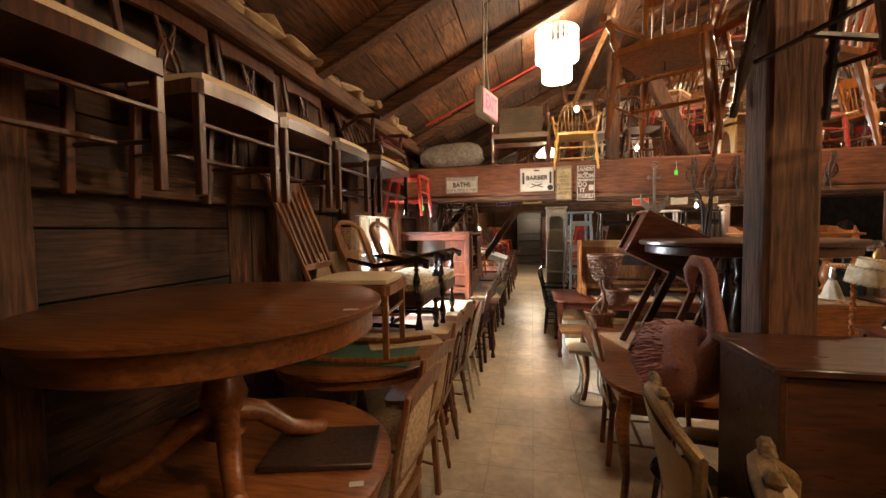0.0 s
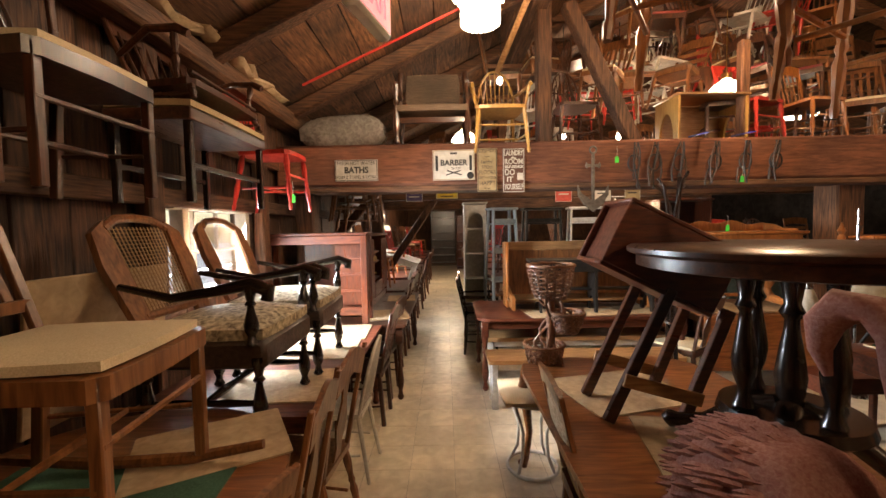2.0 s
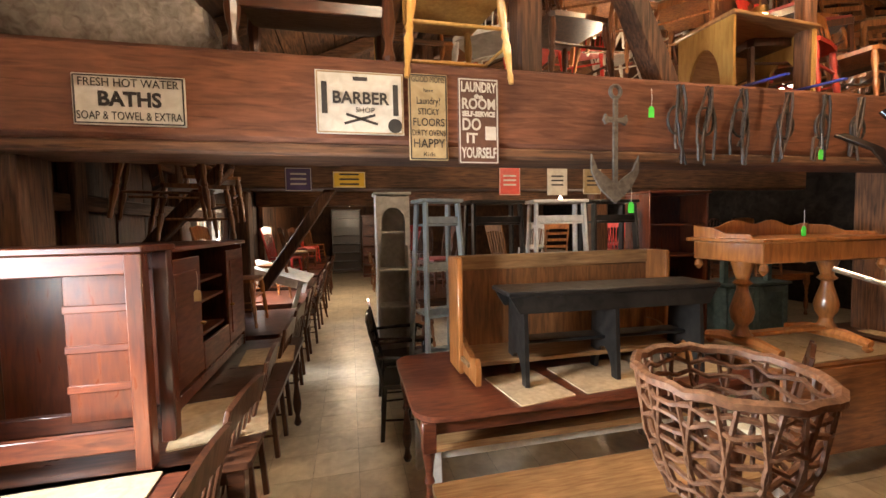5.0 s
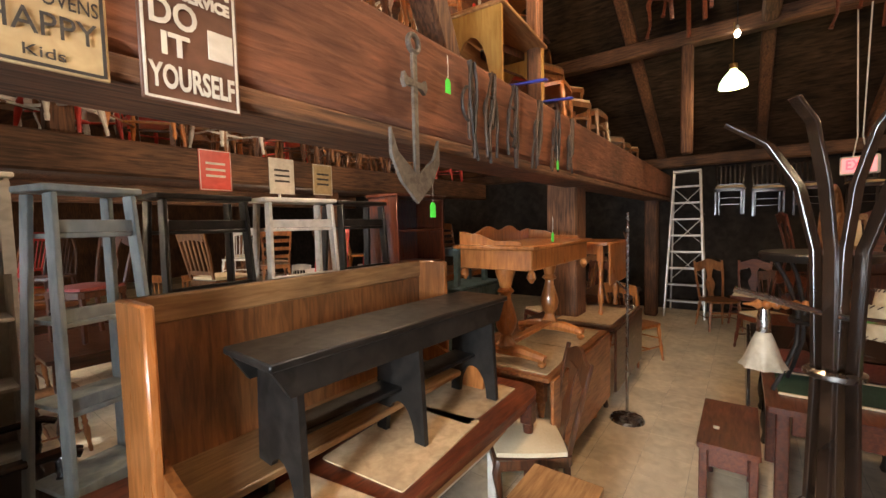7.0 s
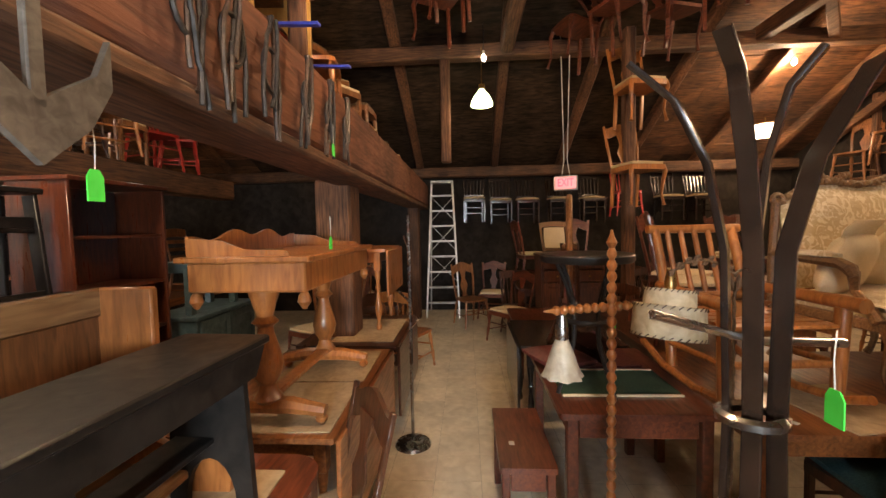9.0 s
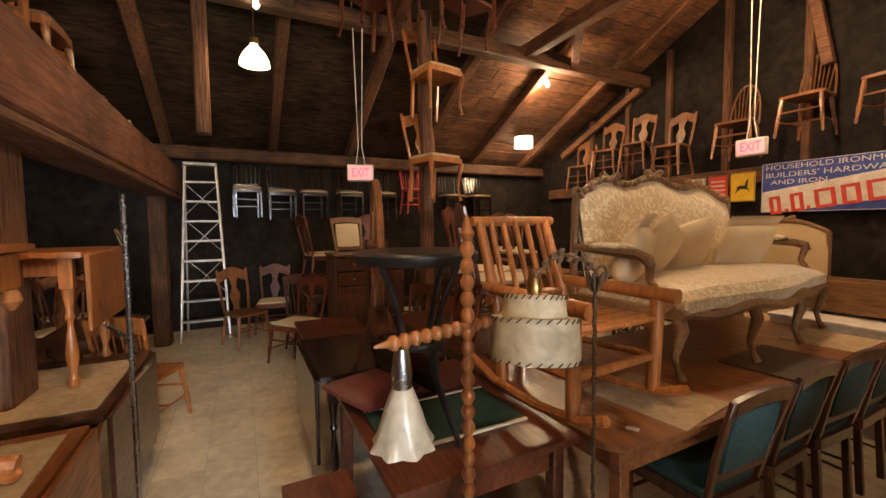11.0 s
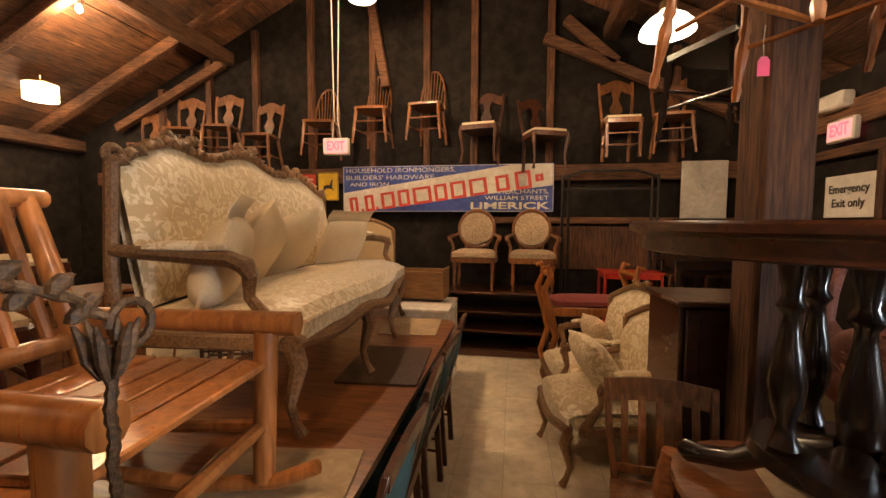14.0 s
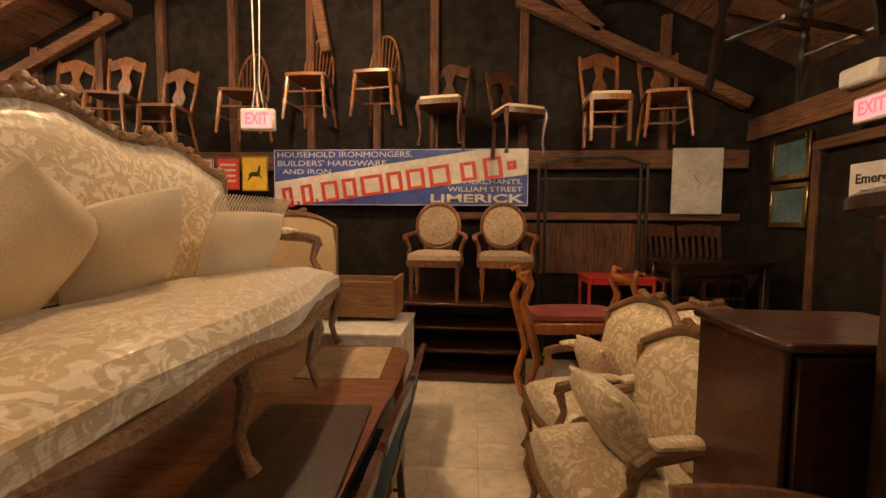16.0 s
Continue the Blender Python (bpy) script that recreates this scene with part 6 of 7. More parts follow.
cabinet("small grey-brown cupboard with drawers", pose(6.3, 3.3, 0, 0, 0, -90), 0.8, 0.5, 1.25, WALNUTV, 2, 2)
for x, y, a in ((5.4, 3.1, 30), (6.9, 3.9, 100), (7.3, 2.9, 60), (5.9, 2.1, 200), (7.0, 1.9, 80)):
    chair("brown spindle chair among crowded furniture", pose(x, y, 0, 0, 0, a), WALNUTV, "spindle", "turned", None, group="crowded chairs")
rect_table("oak table among the crowded chairs", pose(7.2, 3.3, 0), 1.0, 1.2, 0.74, WALNUT)
rep(vk, [pose(6.9, 3.1, 0.745, 0, 0, 70), pose(7.3, 3.6, 0.745, 0, 0, 190)])
rect_table("dark table near the far corner", pose(6.3, 1.2, 0), 1.6, 1.0, 0.75, WALNUT)
rep(vk, [pose(6.0, 1.3, 0.755, 0, 0, 100), pose(6.6, 1.0, 0.755, 0, 0, 50), pose(5.2, 1.2, 0.0, 0, 0, 50), pose(4.9, 2.0, 0, 0, 0, 80)])
chair("pale carved back chair on the table", pose(6.7, 3.3, 0.745, 0, 0, 100), CARVED, "panel", "square", CREAM, group="")
# aluminium step ladder
al = thing("step_ladder", "tall aluminium step ladder beside the wall", "ladder", pose(8.3, 5.1, 0, 0, 0, -90))
for s in (-1, 1):
    part("rail", Geo().bar((s * 0.3, -0.2, 0), (s * 0.19, 0.1, 2.5), 0.03, 0.07, 0.004), ALU, al)
    part("rear_rail", Geo().bar((s * 0.28, 0.45, 0), (s * 0.2, 0.14, 2.45), 0.025, 0.04, 0.004), ALU, al)
for k in range(8):
    z = 0.28 * (k + 1)
    part("tread", Geo().box((0, -0.2 + 0.12 * z, z), (0.58 - 0.088 * z, 0.09, 0.03), 0.004), ALU, al)
for z in (0.6, 1.2, 1.75):
    for s in (-1, 1):
        part("cross_brace", Geo().bar((s * 0.25, 0.45 - 0.124 * z, z), (-s * 0.23, 0.45 - 0.124 * (z + 0.5), z + 0.5), 0.02, 0.01, 0.002), ALU, al)
part("cap", Geo().box((0, 0.11, 2.5), (0.42, 0.16, 0.05), 0.008), ALU, al)
# chairs hung on the right wall
rw = chair("dark dining chair with brown seat hung on wall", pose(8.62, 4.5, 1.74, 0, 0, 90), EBONY, "slat", "square", TAUPE, group="chairs hung on the far wall")
rep(rw, [pose(8.62, y, 1.7, 0, 0, 90) for y in (4.0, 3.5, 2.9, 2.3, 0.9, 0.3)])
chair("red painted chair hung on the far wall", pose(8.55, 1.7, 1.8, 0, 0, 90), REDP, "spindle", "turned", None, group="red chairs")
# chairs hung on the middle post and from the purlin
cb = chair("mahogany chair with cabriole legs hung from the rafters", pose(5.5, 2.72, 2.75, 0, 0, 100), HONEY, "splat", "cabriole", TAUPE, group="hung cabriole chairs")
rep(cb, [pose(5.48, 2.75, 1.85, 0, 0, 105)])
cb2 = chair("dark cabriole chair hung upside from the purlin", pose(5.7, 3.4, 3.5, 8, 0, 20), MAHOG, "splat", "cabriole", None, top=0.7, group="hung cabriole chairs")
rep(cb2, [pose(5.3, 3.0, 3.5, 0, 10, 120), pose(4.9, 2.5, 3.55, 6, 0, 70), pose(5.5, 2.4, 3.5, 0, 8, 200), pose(4.6, 4.7, 3.62, 0, 5, 100), pose(5.0, 4.9, 3.6, 5, 5, 30), pose(4.4, 2.2, 3.6, 0, 5, 300)])
structure("hanging_rail", Geo().box((4.95, 3.4, 4.12), (0.1, 3.4, 0.08), 0.01), TIMBERY)
# ---- gable end ----
wd = chair("honey windsor chair hung on the black gable wall", pose(3.89, -1.2, 2.56), OAKV, "hoop", "turned", None, 0.42, 0.4, 0.45, 0.98, group="chairs hung on the gable")
rep(wd, [pose(4.61, -1.2, 2.42, 0, 0, 8), pose(3.18, -1.2, 2.58, 0, 0, -6)])
v2 = chair("oak splat-back chair hung on the black gable wall", pose(5.5, -1.2, 2.28, 0, 0, 4), OAKV, "splat", "turned", None, 0.4, 0.38, 0.45, 0.95, group="chairs hung on the gable")
rep(v2, [pose(6.11, -1.2, 2.42, 0, 0, 12), pose(6.7, -1.2, 2.4, 0, 0, 16), pose(7.3, -1.2, 2.2, 0, 0, 20), pose(0.32, -1.2, 2.35, 0, 0, -8)])
v3 = chair("walnut chair with cream seat hung on the gable", pose(2.5, -1.2, 2.3, 0, 0, -10), WALNUTV, "splat", "cabriole", CREAM, 0.46, 0.42, 0.45, 0.92, group="chairs hung on the gable")
rep(v3, [pose(1.75, -1.2, 2.2, 0, 0, 22)])
chair("oak high-back chair with pink seat hung on gable", pose(0.88, -1.2, 2.32), OAKV, "splat", "square", CREAM, 0.42, 0.4, 0.45, 0.98, group="chairs hung on the gable")
sg = sign("enamel_sign", "old blue and white enamel ironmonger's sign", pose(3.0, -1.365, 2.01, 90, 0, 180), 2.8, 0.61, SIGNBLUE, SIGNW, 0.02)
part("band", Geo().prism([(-1.385, -0.295), (-1.1, -0.295), (1.385, 0.03), (1.385, 0.298), (0.9, 0.298), (-1.385, -0.05)], 0.003, pose(0, 0, 0.002)), SIGNW, sg, "white diagonal band")
words(sg, "HOUSEHOLD IRONMONGERS,", 0.085, SIGNW, -1.36, 0.245, align="LEFT", width=1.5, z=0.0045)
words(sg, "BUILDERS' HARDWARE", 0.085, SIGNW, -1.36, 0.15, align="LEFT", width=1.22, z=0.0045)
words(sg, "AND IRON", 0.075, SIGNW, -1.3, 0.06, align="LEFT", width=0.55, z=0.0045)
words(sg, "MERCHANTS,", 0.075, SIGNW, 1.34, -0.05, align="RIGHT", width=0.62, z=0.0045)
words(sg, "WILLIAM STREET", 0.075, SIGNW, 1.34, -0.13, align="RIGHT", width=0.8, z=0.0045)
words(sg, "LIMERICK", 0.12, SIGNW, 1.34, -0.23, align="RIGHT", width=1.0, z=0.0045, bold=0.003)
tilt_band = math.atan(0.39 / 2.77)
for x, w, h_, solid in ((-1.24, 0.12, 0.22, 0), (-1.13, 0.035, 0.04, 1), (-1.02, 0.13, 0.22, 0), (-0.92, 0.035, 0.04, 1), (-0.76, 0.19, 0.22, 0), (-0.54, 0.16, 0.22, 0), (-0.29, 0.25, 0.22, 0), (-0.04, 0.17, 0.22, 0), (0.19, 0.2, 0.22, 0), (0.45, 0.23, 0.22, 0), (0.76, 0.17, 0.2, 0), (1.02, 0.2, 0.23, 0), (1.22, 0.1, 0.09, 0)):
    g = Geo()
    if solid:
        g.box((0, -0.08, 0), (w, h_, 0.004), 0.001)
    else:
        for q in (-1, 1):
            g.box((q * (w / 2 - 0.021), 0, 0), (0.042, h_, 0.004), 0.001)
            g.box((0, q * (h_ / 2 - 0.017), 0), (w - 0.086, 0.034, 0.004), 0.001)
    ob = part("letter_shape", g, SIGNRED, sg)
    ob.matrix_basis = pose(x, x * 0.141 - 0.045, 0.006, 0, 0, math.degrees(tilt_band))
for nm, lb, x, w, h, mt in (("small_sign", "small yellow sign with a black leaping deer", 4.62, 0.3, 0.38, SIGNYEL), ("small_sign", "small red printed sign on the gable", 4.93, 0.26, 0.36, SIGNRED), ("small_sign", "small cream printed notice on the gable", 5.25, 0.3, 0.34, SIGNW)):
    s_ = sign(nm, lb, pose(x, -1.36, 2.05, 90, 0, 180), w, h, mt, INK)
    if mt is SIGNYEL:
        part("deer", Geo().prism([(-0.07, 0.0), (-0.03, 0.02), (0.03, 0.02), (0.05, 0.09), (0.07, 0.09), (0.065, 0.05), (0.06, -0.01), (0.09, -0.06), (0.05, -0.03), (-0.03, -0.03), (-0.09, -0.09), (-0.06, -0.02)], 0.003, pose(0, 0, 0.002)), INK, s_)
    else:
        for k in range(4):
            part("text_bar", Geo().box((0, 0.1 - 0.06 * k, 0.001), (w * 0.7, 0.022, 0.003), 0.0005), SIGNW if mt is SIGNRED else INK, s_)
exit_box(pose(4.1, -0.5, 2.42, 0, 0, 5), 2.72)
exit_box(pose(6.2, 3.35, 2.2, 0, 0, 70), 1.92)
pc = cabinet("low dark wooden stand with open shelves", pose(2.25, -1.05, 0, 0, 0, 180), 1.15, 0.62, 0.74, WALNUT, 0, 0, 2)
# medallion armchairs
md = thing("medallion_armchair", "carved armchair with round floral tapestry back", "chair", pose(2.55, -1.0, 0.768), "medallion armchairs")
part("seat", Geo().pillow((0, 0.02, 0.42), (0.52, 0.48, 0.12), 0.6), FLORAL, md)
part("seat_rail", Geo().prism(rounded(0.54, 0.5, 0.12), 0.06, pose(0, 0.01, 0.36)), OAKV, md)
mt_ = pose(0, -0.24, 0.72, 98)
part("back_pad", Geo().lathe([(0.02, 0), (0.17, 0.2), (0.205, 0.6), (0.205, 1)], mt_ @ Vector((0, 0, 0.03)) - Vector((0, 0, 0)), mt_ @ Vector((0, 0, -0.025)), 28), FLORAL, md, "round floral back")
part("back_frame", Geo().tube([mt_ @ Vector((0.22 * math.cos(6.2832 * i / 36), 0.235 * math.sin(6.2832 * i / 36), 0)) for i in range(36)], 0.021, 8, True), OAKV, md)
for s in (-1, 1):
    part("arm", Geo().tube([(s * 0.21, -0.23, 0.66), (s * 0.28, -0.08, 0.63), (s * 0.3, 0.1, 0.62), (s * 0.29, 0.14, 0.58)], [0.016, 0.02, 0.024, 0.018], 8), OAKV, md)
    part("arm_post", Geo().tube([(s * 0.29, 0.12, 0.61), (s * 0.25, 0.1, 0.5), (s * 0.26, 0.17, 0.36)], 0.018, 8), OAKV, md)
    part("back_support", Geo().tube([(s * 0.12, -0.23, 0.36), (s * 0.14, -0.24, 0.54)], 0.018, 8), OAKV, md)
legs_into(md, [((sx * 0.22, sy * 0.2, 0.35), (sx * 0.22, sy * 0.21, 0)) for sx in (-1, 1) for sy in (-1, 1)], "turned", OAKV)
rep(md, [pose(1.87, -1.0, 0.768)])
# cream armchairs facing the sofa
a1 = settee_seat("cream_armchair", "cream damask armchair with carved frame facing the sofa", pose(1.42, 0.55, 0, 0, 0, -75), 0.64, CARVED, DAMASK, 0.42, 1.05, 0.66, category="chair")
a2 = settee_seat("cream_armchair", "cream damask armchair beside the dark chest", pose(1.5, 1.2, 0, 0, 0, -80), 0.62, CARVED, DAMASK, 0.42, 1.02, 0.66, category="chair")
cushion("lace-edged cream cushion on the armchair", pose(1.42, 0.58, 0.66, 66, 0, -80), 0.36, 0.34, FLORAL)
cushion("pale gold cushion on the armchair", pose(1.56, 1.25, 0.66, 58, 0, -76), 0.42, 0.42, DAMASK)
settee_seat("cream_armchair", "cream armchair with carved crest by partition", pose(0.72, 0.4, 0, 0, 0, -30), 0.66, CARVED, DAMASK, 0.42, 0.95, 0.6, category="chair")
chair("brown captain's chair with curved back rail", pose(1.5, 2.36, 0, 0, 0, -8), OAKV, "slat", "turned", None, 0.46, 0.46, 0.45, 0.86, False, group="")
# carved bench with red seat
kb = thing("scroll_bench", "carved oak bench with scrolled ends and red seat", "bench", pose(1.35, -0.35, 0, 0, 0, 6))
part("seat", Geo().pillow((0, 0, 0.78), (0.72, 0.42, 0.1), 0.6), REDF, kb, "dusty red velvet seat")
part("seat_rail", Geo().box((0, 0, 0.7), (0.78, 0.44, 0.09), 0.01), HONEY, kb)
for s in (-1, 1):
    for y in (-0.19, 0.19):
        part("scroll_end", Geo().tube([(s * 0.36, y, 0.0), (s * 0.42, y, 0.2), (s * 0.34, y, 0.45), (s * 0.4, y, 0.7), (s * 0.46, y, 0.9), (s * 0.4, y, 1.05), (s * 0.43, y, 1.14), (s * 0.48, y, 1.12)], [0.03, 0.03, 0.035, 0.04, 0.032, 0.028, 0.028, 0.022], 8), HONEY, kb)
    part("end_rail", Geo().tube([(s * 0.41, -0.19, 1.06), (s * 0.41, 0.19, 1.06)], 0.03, 8), HONEY, kb)
rt = rect_table("small bright red metal side table", pose(0.72, -1.2, 0), 0.68, 0.4, 1.0, REDP, "square", 0.02, 0.06, None, 0.02, 0.03, "side_table", 0.035)
cabinet("white distressed cabinet with panelled doors", pose(3.02, 0.25, 0, 0, 0, -90), 0.6, 0.74, 0.79, WHITEP, 2, 0)
tr = thing("dough_trough", "pine dough trough with sloping sides", "trough", pose(3.0, 0.1, 0.822))
for s in (-1, 1):
    part("side", Geo().bar((-0.28, s * 0.16, 0.16), (0.28, s * 0.16, 0.16), 0.02, 0.24, 0.004), PINE, tr)
    part("end", Geo().prism([(-0.14, 0), (0.14, 0), (0.18, 0.28), (-0.18, 0.28)], 0.02, Matrix.Translation((s * 0.27, 0, 0.02)) @ pose(0, 0, 0, 90, 0, 90)), PINE, tr)
part("bottom", Geo().box((0, 0, 0.03), (0.54, 0.3, 0.02), 0.003), PINE, tr)
settee_seat("tufted_armchair", "tan tufted wing armchair behind the sofa", pose(3.75, -0.55, 0, 0, 0, 30), 0.75, CARVED, TAUPE, 0.5, 1.6, 0.7, category="chair")
# iron bed frame by the gable
ib = thing("iron_bed_frame", "black iron bed frame standing against the gable", "bed frame", pose(0.95, -1.3, 1.0))
for x in (-0.55, -0.48, 0.48, 0.55):
    part("post", Geo().tube([(x, 0, -1.0), (x, 0, 1.15)], 0.018, 8), IRON, ib)
part("top_rail", Geo().tube([(-0.55, 0, 1.12), (-0.3, 0, 1.2), (0.3, 0, 1.2), (0.55, 0, 1.12)], 0.018, 8), IRON, ib)
part("rail", Geo().tube([(-0.55, 0, 0.98), (0.55, 0, 0.98)], 0.014, 8), IRON, ib)
dt = rect_table("dark pedestal table near the emergency exit", pose(0.0, -0.9, 0), 0.9, 0.55, 1.2, EBONY, "square", 0.05)
rep(sl, [pose(-0.2, -1.15, 0.55, 0, 0, 0), pose(0.2, -1.15, 0.55, 0, 0, 10)])
ps = sign("print", "pale framed drawing on the gable wall", pose(-0.13, -1.38, 1.97, 90, 0, 180), 0.5, 0.68, SIGNW, None, 0.02)
part("sketch", Geo().tube([(0.02, 0.12, 0.002), (-0.03, 0.05, 0.002), (0.03, -0.02, 0.002), (0.0, -0.1, 0.002)], 0.006, 5), GREYP, ps)
# pictures, exit door and notice on the partition
for z in (2.13, 1.7):
    f = thing("framed_picture", "gilt-framed dark landscape on the partition", "picture", pose(PX + 0.03, -0.92, z, 90, 0, 90), "framed pictures")
    for s in (-1, 1):
        part("frame_side", Geo().box((s * 0.21, 0, 0), (0.05, 0.4, 0.03), 0.01), BRASS, f)
        part("frame_rail", Geo().box((0, s * 0.175, 0), (0.37, 0.05, 0.03), 0.01), BRASS, f)
    part("canvas", Geo().box((0, 0, -0.008), (0.38, 0.31, 0.01), 0.001), BLUEP, f)
dr_ = structure("door_1", Geo().box((PX + 0.02, -0.16, 1.05), (0.05, 0.82, 2.1), 0.006), DARKWALL, "dark emergency exit door")
for y in (-0.6, 0.28):
    part("door_frame", Geo().box((PX + 0.03, y, 1.07), (0.08, 0.07, 2.14), 0.006), TIMBERV, dr_)
part("door_frame", Geo().box((PX + 0.03, -0.16, 2.18), (0.08, 0.95, 0.08), 0.006), TIMBERY, dr_)
en = sign("emergency_notice", "white emergency exit notice on the door", pose(PX + 0.06, -0.02, 1.8, 90, 0, 90), 0.52, 0.36, PLASTICW)
words(en, "Emergency", 0.1, INK, 0, 0.06, width=0.42, bold=0.002)
words(en, "Exit only", 0.1, INK, 0, -0.06, width=0.34, bold=0.002)
exit_box(pose(PX + 0.072, -0.1, 2.36, 0, 0, 90), 0)
single("emergency_light", Geo().box((0, 0, 0), (0.12, 0.3, 0.14), 0.02), PLASTICW, "white emergency light box on the partition", "light", pose(PX + 0.08, -0.2, 2.62))

rod = thing("display_stand", "chromed steel clothes stand by the drop-leaf table", "stand", pose(3.8, 5.08, 0))
part("pole", Geo().tube([(0, 0, 0.02), (0, 0, 1.75)], 0.012, 8), STEEL, rod)
part("base", Geo().lathe([(0.14, 0), (0.13, 0.5), (0.02, 1)], (0, 0, 0), (0, 0, 0.035), 20), STEEL, rod)
for z, a in ((1.5, 0.5), (1.1, 2.4), (0.9, 4.0)):
    part("arm", Geo().tube([(0, 0, z), (0.1 * math.cos(a), 0.1 * math.sin(a), z + 0.09)], 0.009, 8), STEEL, rod)
ck = cabinet("low pale cupboard with small drawers behind chairs", pose(5.1, 1.75, 0, 0, 0, -100), 0.9, 0.45, 1.05, OAKV, 2, 2)
rp = thing("lyre_chair", "dark carved low chair lying on the desk", "chair", pose(3.5, 3.95, 0.755, 0, 0, 200))
part("back_board", Geo().prism([(-0.24, 0), (0.24, 0), (0.26, 0.16), (0.12, 0.2), (0, 0.17), (-0.12, 0.2), (-0.26, 0.16)], 0.02, pose(0, 0.1, 0.02, 100)), EBONY, rp)
part("seat", Geo().pillow((0, -0.12, 0.045), (0.4, 0.34, 0.05), 0.6), REDL, rp)
# ---- the beam and the loft ----
BY = 5.388
s1 = sign("bath_sign", "white enamel baths sign on the beam", pose(-0.92, BY, 2.235, 90), 0.43, 0.215, SIGNW, INK)
words(s1, "FRESH HOT WATER", 0.05, INK, 0, 0.07, width=0.38)
words(s1, "BATHS", 0.085, INK, 0, 0.0, width=0.24, bold=0.003)
words(s1, "SOAP & TOWEL & EXTRA", 0.05, INK, 0, -0.07, width=0.4)
s2 = sign("barber_sign", "cream tin barber shop sign on the beam", pose(0.06, BY, 2.27, 90), 0.42, 0.3, SIGNW, SIGNT)
words(s2, "BARBER", 0.08, INK, 0.0, 0.02, width=0.27, bold=0.002)
words(s2, "SHOP", 0.035, INK, 0.02, -0.035, width=0.09)
for s in (-1, 1):
    part("scissor_blade", Geo().bar((-s * 0.08, -0.1, 0.002), (s * 0.07, -0.055, 0.002), 0.012, 0.003, 0.001), INK, s2)
    part("barber_pole", Geo().box((s * 0.17, 0.02, 0.001), (0.026, 0.15, 0.003), 0.001), INK, s2)
part("moustache", Geo().box((0, 0.115, 0.001), (0.07, 0.018, 0.003), 0.001), INK, s2)
part("badge", Geo().prism(circle(0.035, 20, 0.165, -0.105), 0.003, pose(0, 0, 0.002)), INK, s2)
s3 = sign("kids_sign", "tan tin sign with dark raised lettering", pose(0.395, BY, 2.215, 90), 0.2, 0.43, SIGNT, INK)
for k, (w_, sz, bw_) in enumerate((("GOOD MOMS", 0.042, 0.17), ("have", 0.025, 0.05), ("Laundry?", 0.05, 0.12), ("STICKY", 0.045, 0.11), ("FLOORS", 0.055, 0.16), ("DIRTY OVENS", 0.042, 0.17), ("HAPPY", 0.065, 0.16), ("Kids", 0.03, 0.06))):
    words(s3, w_, sz, INK, 0, 0.185 - 0.053 * k, width=bw_)
s4 = sign("laundry_sign", "dark brown laundry room sign with white letters", pose(0.66, BY, 2.205, 90), 0.22, 0.44, SIGNB, SIGNW)
for k, (w_, sz, bw_, dy) in enumerate((("LAUNDRY", 0.07, 0.19, 0.17), ("the", 0.03, 0.05, 0.125), ("ROOM", 0.075, 0.18, 0.085), ("SELF-SERVICE", 0.035, 0.18, 0.035), ("DO", 0.085, 0.1, -0.02), ("IT", 0.07, 0.06, -0.09), ("YOURSELF", 0.075, 0.19, -0.165))):
    words(s4, w_, sz, SIGNW, -0.04 if w_ in ("DO", "IT") else 0, dy, width=bw_, bold=0.002)
part("washer", Geo().box((0.065, -0.06, 0.001), (0.06, 0.07, 0.003), 0.001), SIGNW, s4)
# iron anchor and tack on the beam
an = thing("anchor", "large rusty iron anchor hung on the beam", "anchor", pose(1.44, 5.35, 2.37, 0, 0, 4) @ Matrix.Diagonal((0.92, 1, 0.82, 1)))
part("shank", Geo().bar((0, 0, -0.02), (0, 0, -0.62), 0.034, 0.014, 0.004), ANCHORM, an)
part("ring", Geo().tube([(0.036 * math.cos(6.2832 * i / 20), 0, 0.02 + 0.04 * math.sin(6.2832 * i / 20)) for i in range(20)], 0.012, 8, True), ANCHORM, an)
part("stock", Geo().prism([(-0.075, -0.13), (-0.06, -0.15), (0.0, -0.155), (0.06, -0.15), (0.075, -0.13), (0.085, -0.17), (0.07, -0.2), (0.05, -0.185), (0.0, -0.18), (-0.05, -0.185), (-0.07, -0.2), (-0.085, -0.17)][::-1], 0.018, pose(0, 0, 0, 90)), ANCHORM, an)
part("fluke_arm", Geo().prism([(-0.17, -0.4), (-0.13, -0.5), (-0.05, -0.56), (0, -0.6), (0.05, -0.56), (0.13, -0.5), (0.17, -0.4), (0.17, -0.52), (0.11, -0.63), (0, -0.73), (-0.11, -0.63), (-0.17, -0.52)][::-1], 0.014, pose(0, 0, 0, 90)), ANCHORM, an)
tag(pose(1.68, 5.36, 2.42))
tag(pose(1.55, 5.36, 1.88))
rng = random.Random(5)
for k, x in enumerate((1.85, 2.05, 2.3, 2.65, 2.95, 3.25)):
    tk = thing("harness_tack", "tangled old iron and leather tack on the beam", "tack", pose(x, 5.36, 2.45), "tack on the beam")
    for j in range(4):
        dx = rng.uniform(-0.07, 0.07)
        part("strap", Geo().tube([(dx * q + 0.04 * math.sin(3 * q + j), -0.01 * (j % 2), -0.42 * q * rng.uniform(0.8, 1.1)) for q in [i / 8 for i in range(9)]], 0.008, 6), IRON if (j + k) % 2 else LEATHER, tk)
    part("hoop", Geo().tube([(0.06 * math.cos(6.2832 * i / 16), 0, -0.2 + 0.08 * math.sin(6.2832 * i / 16)) for i in range(16)], 0.008, 6, True), IRON, tk)
tag(pose(2.9, 5.33, 2.2))
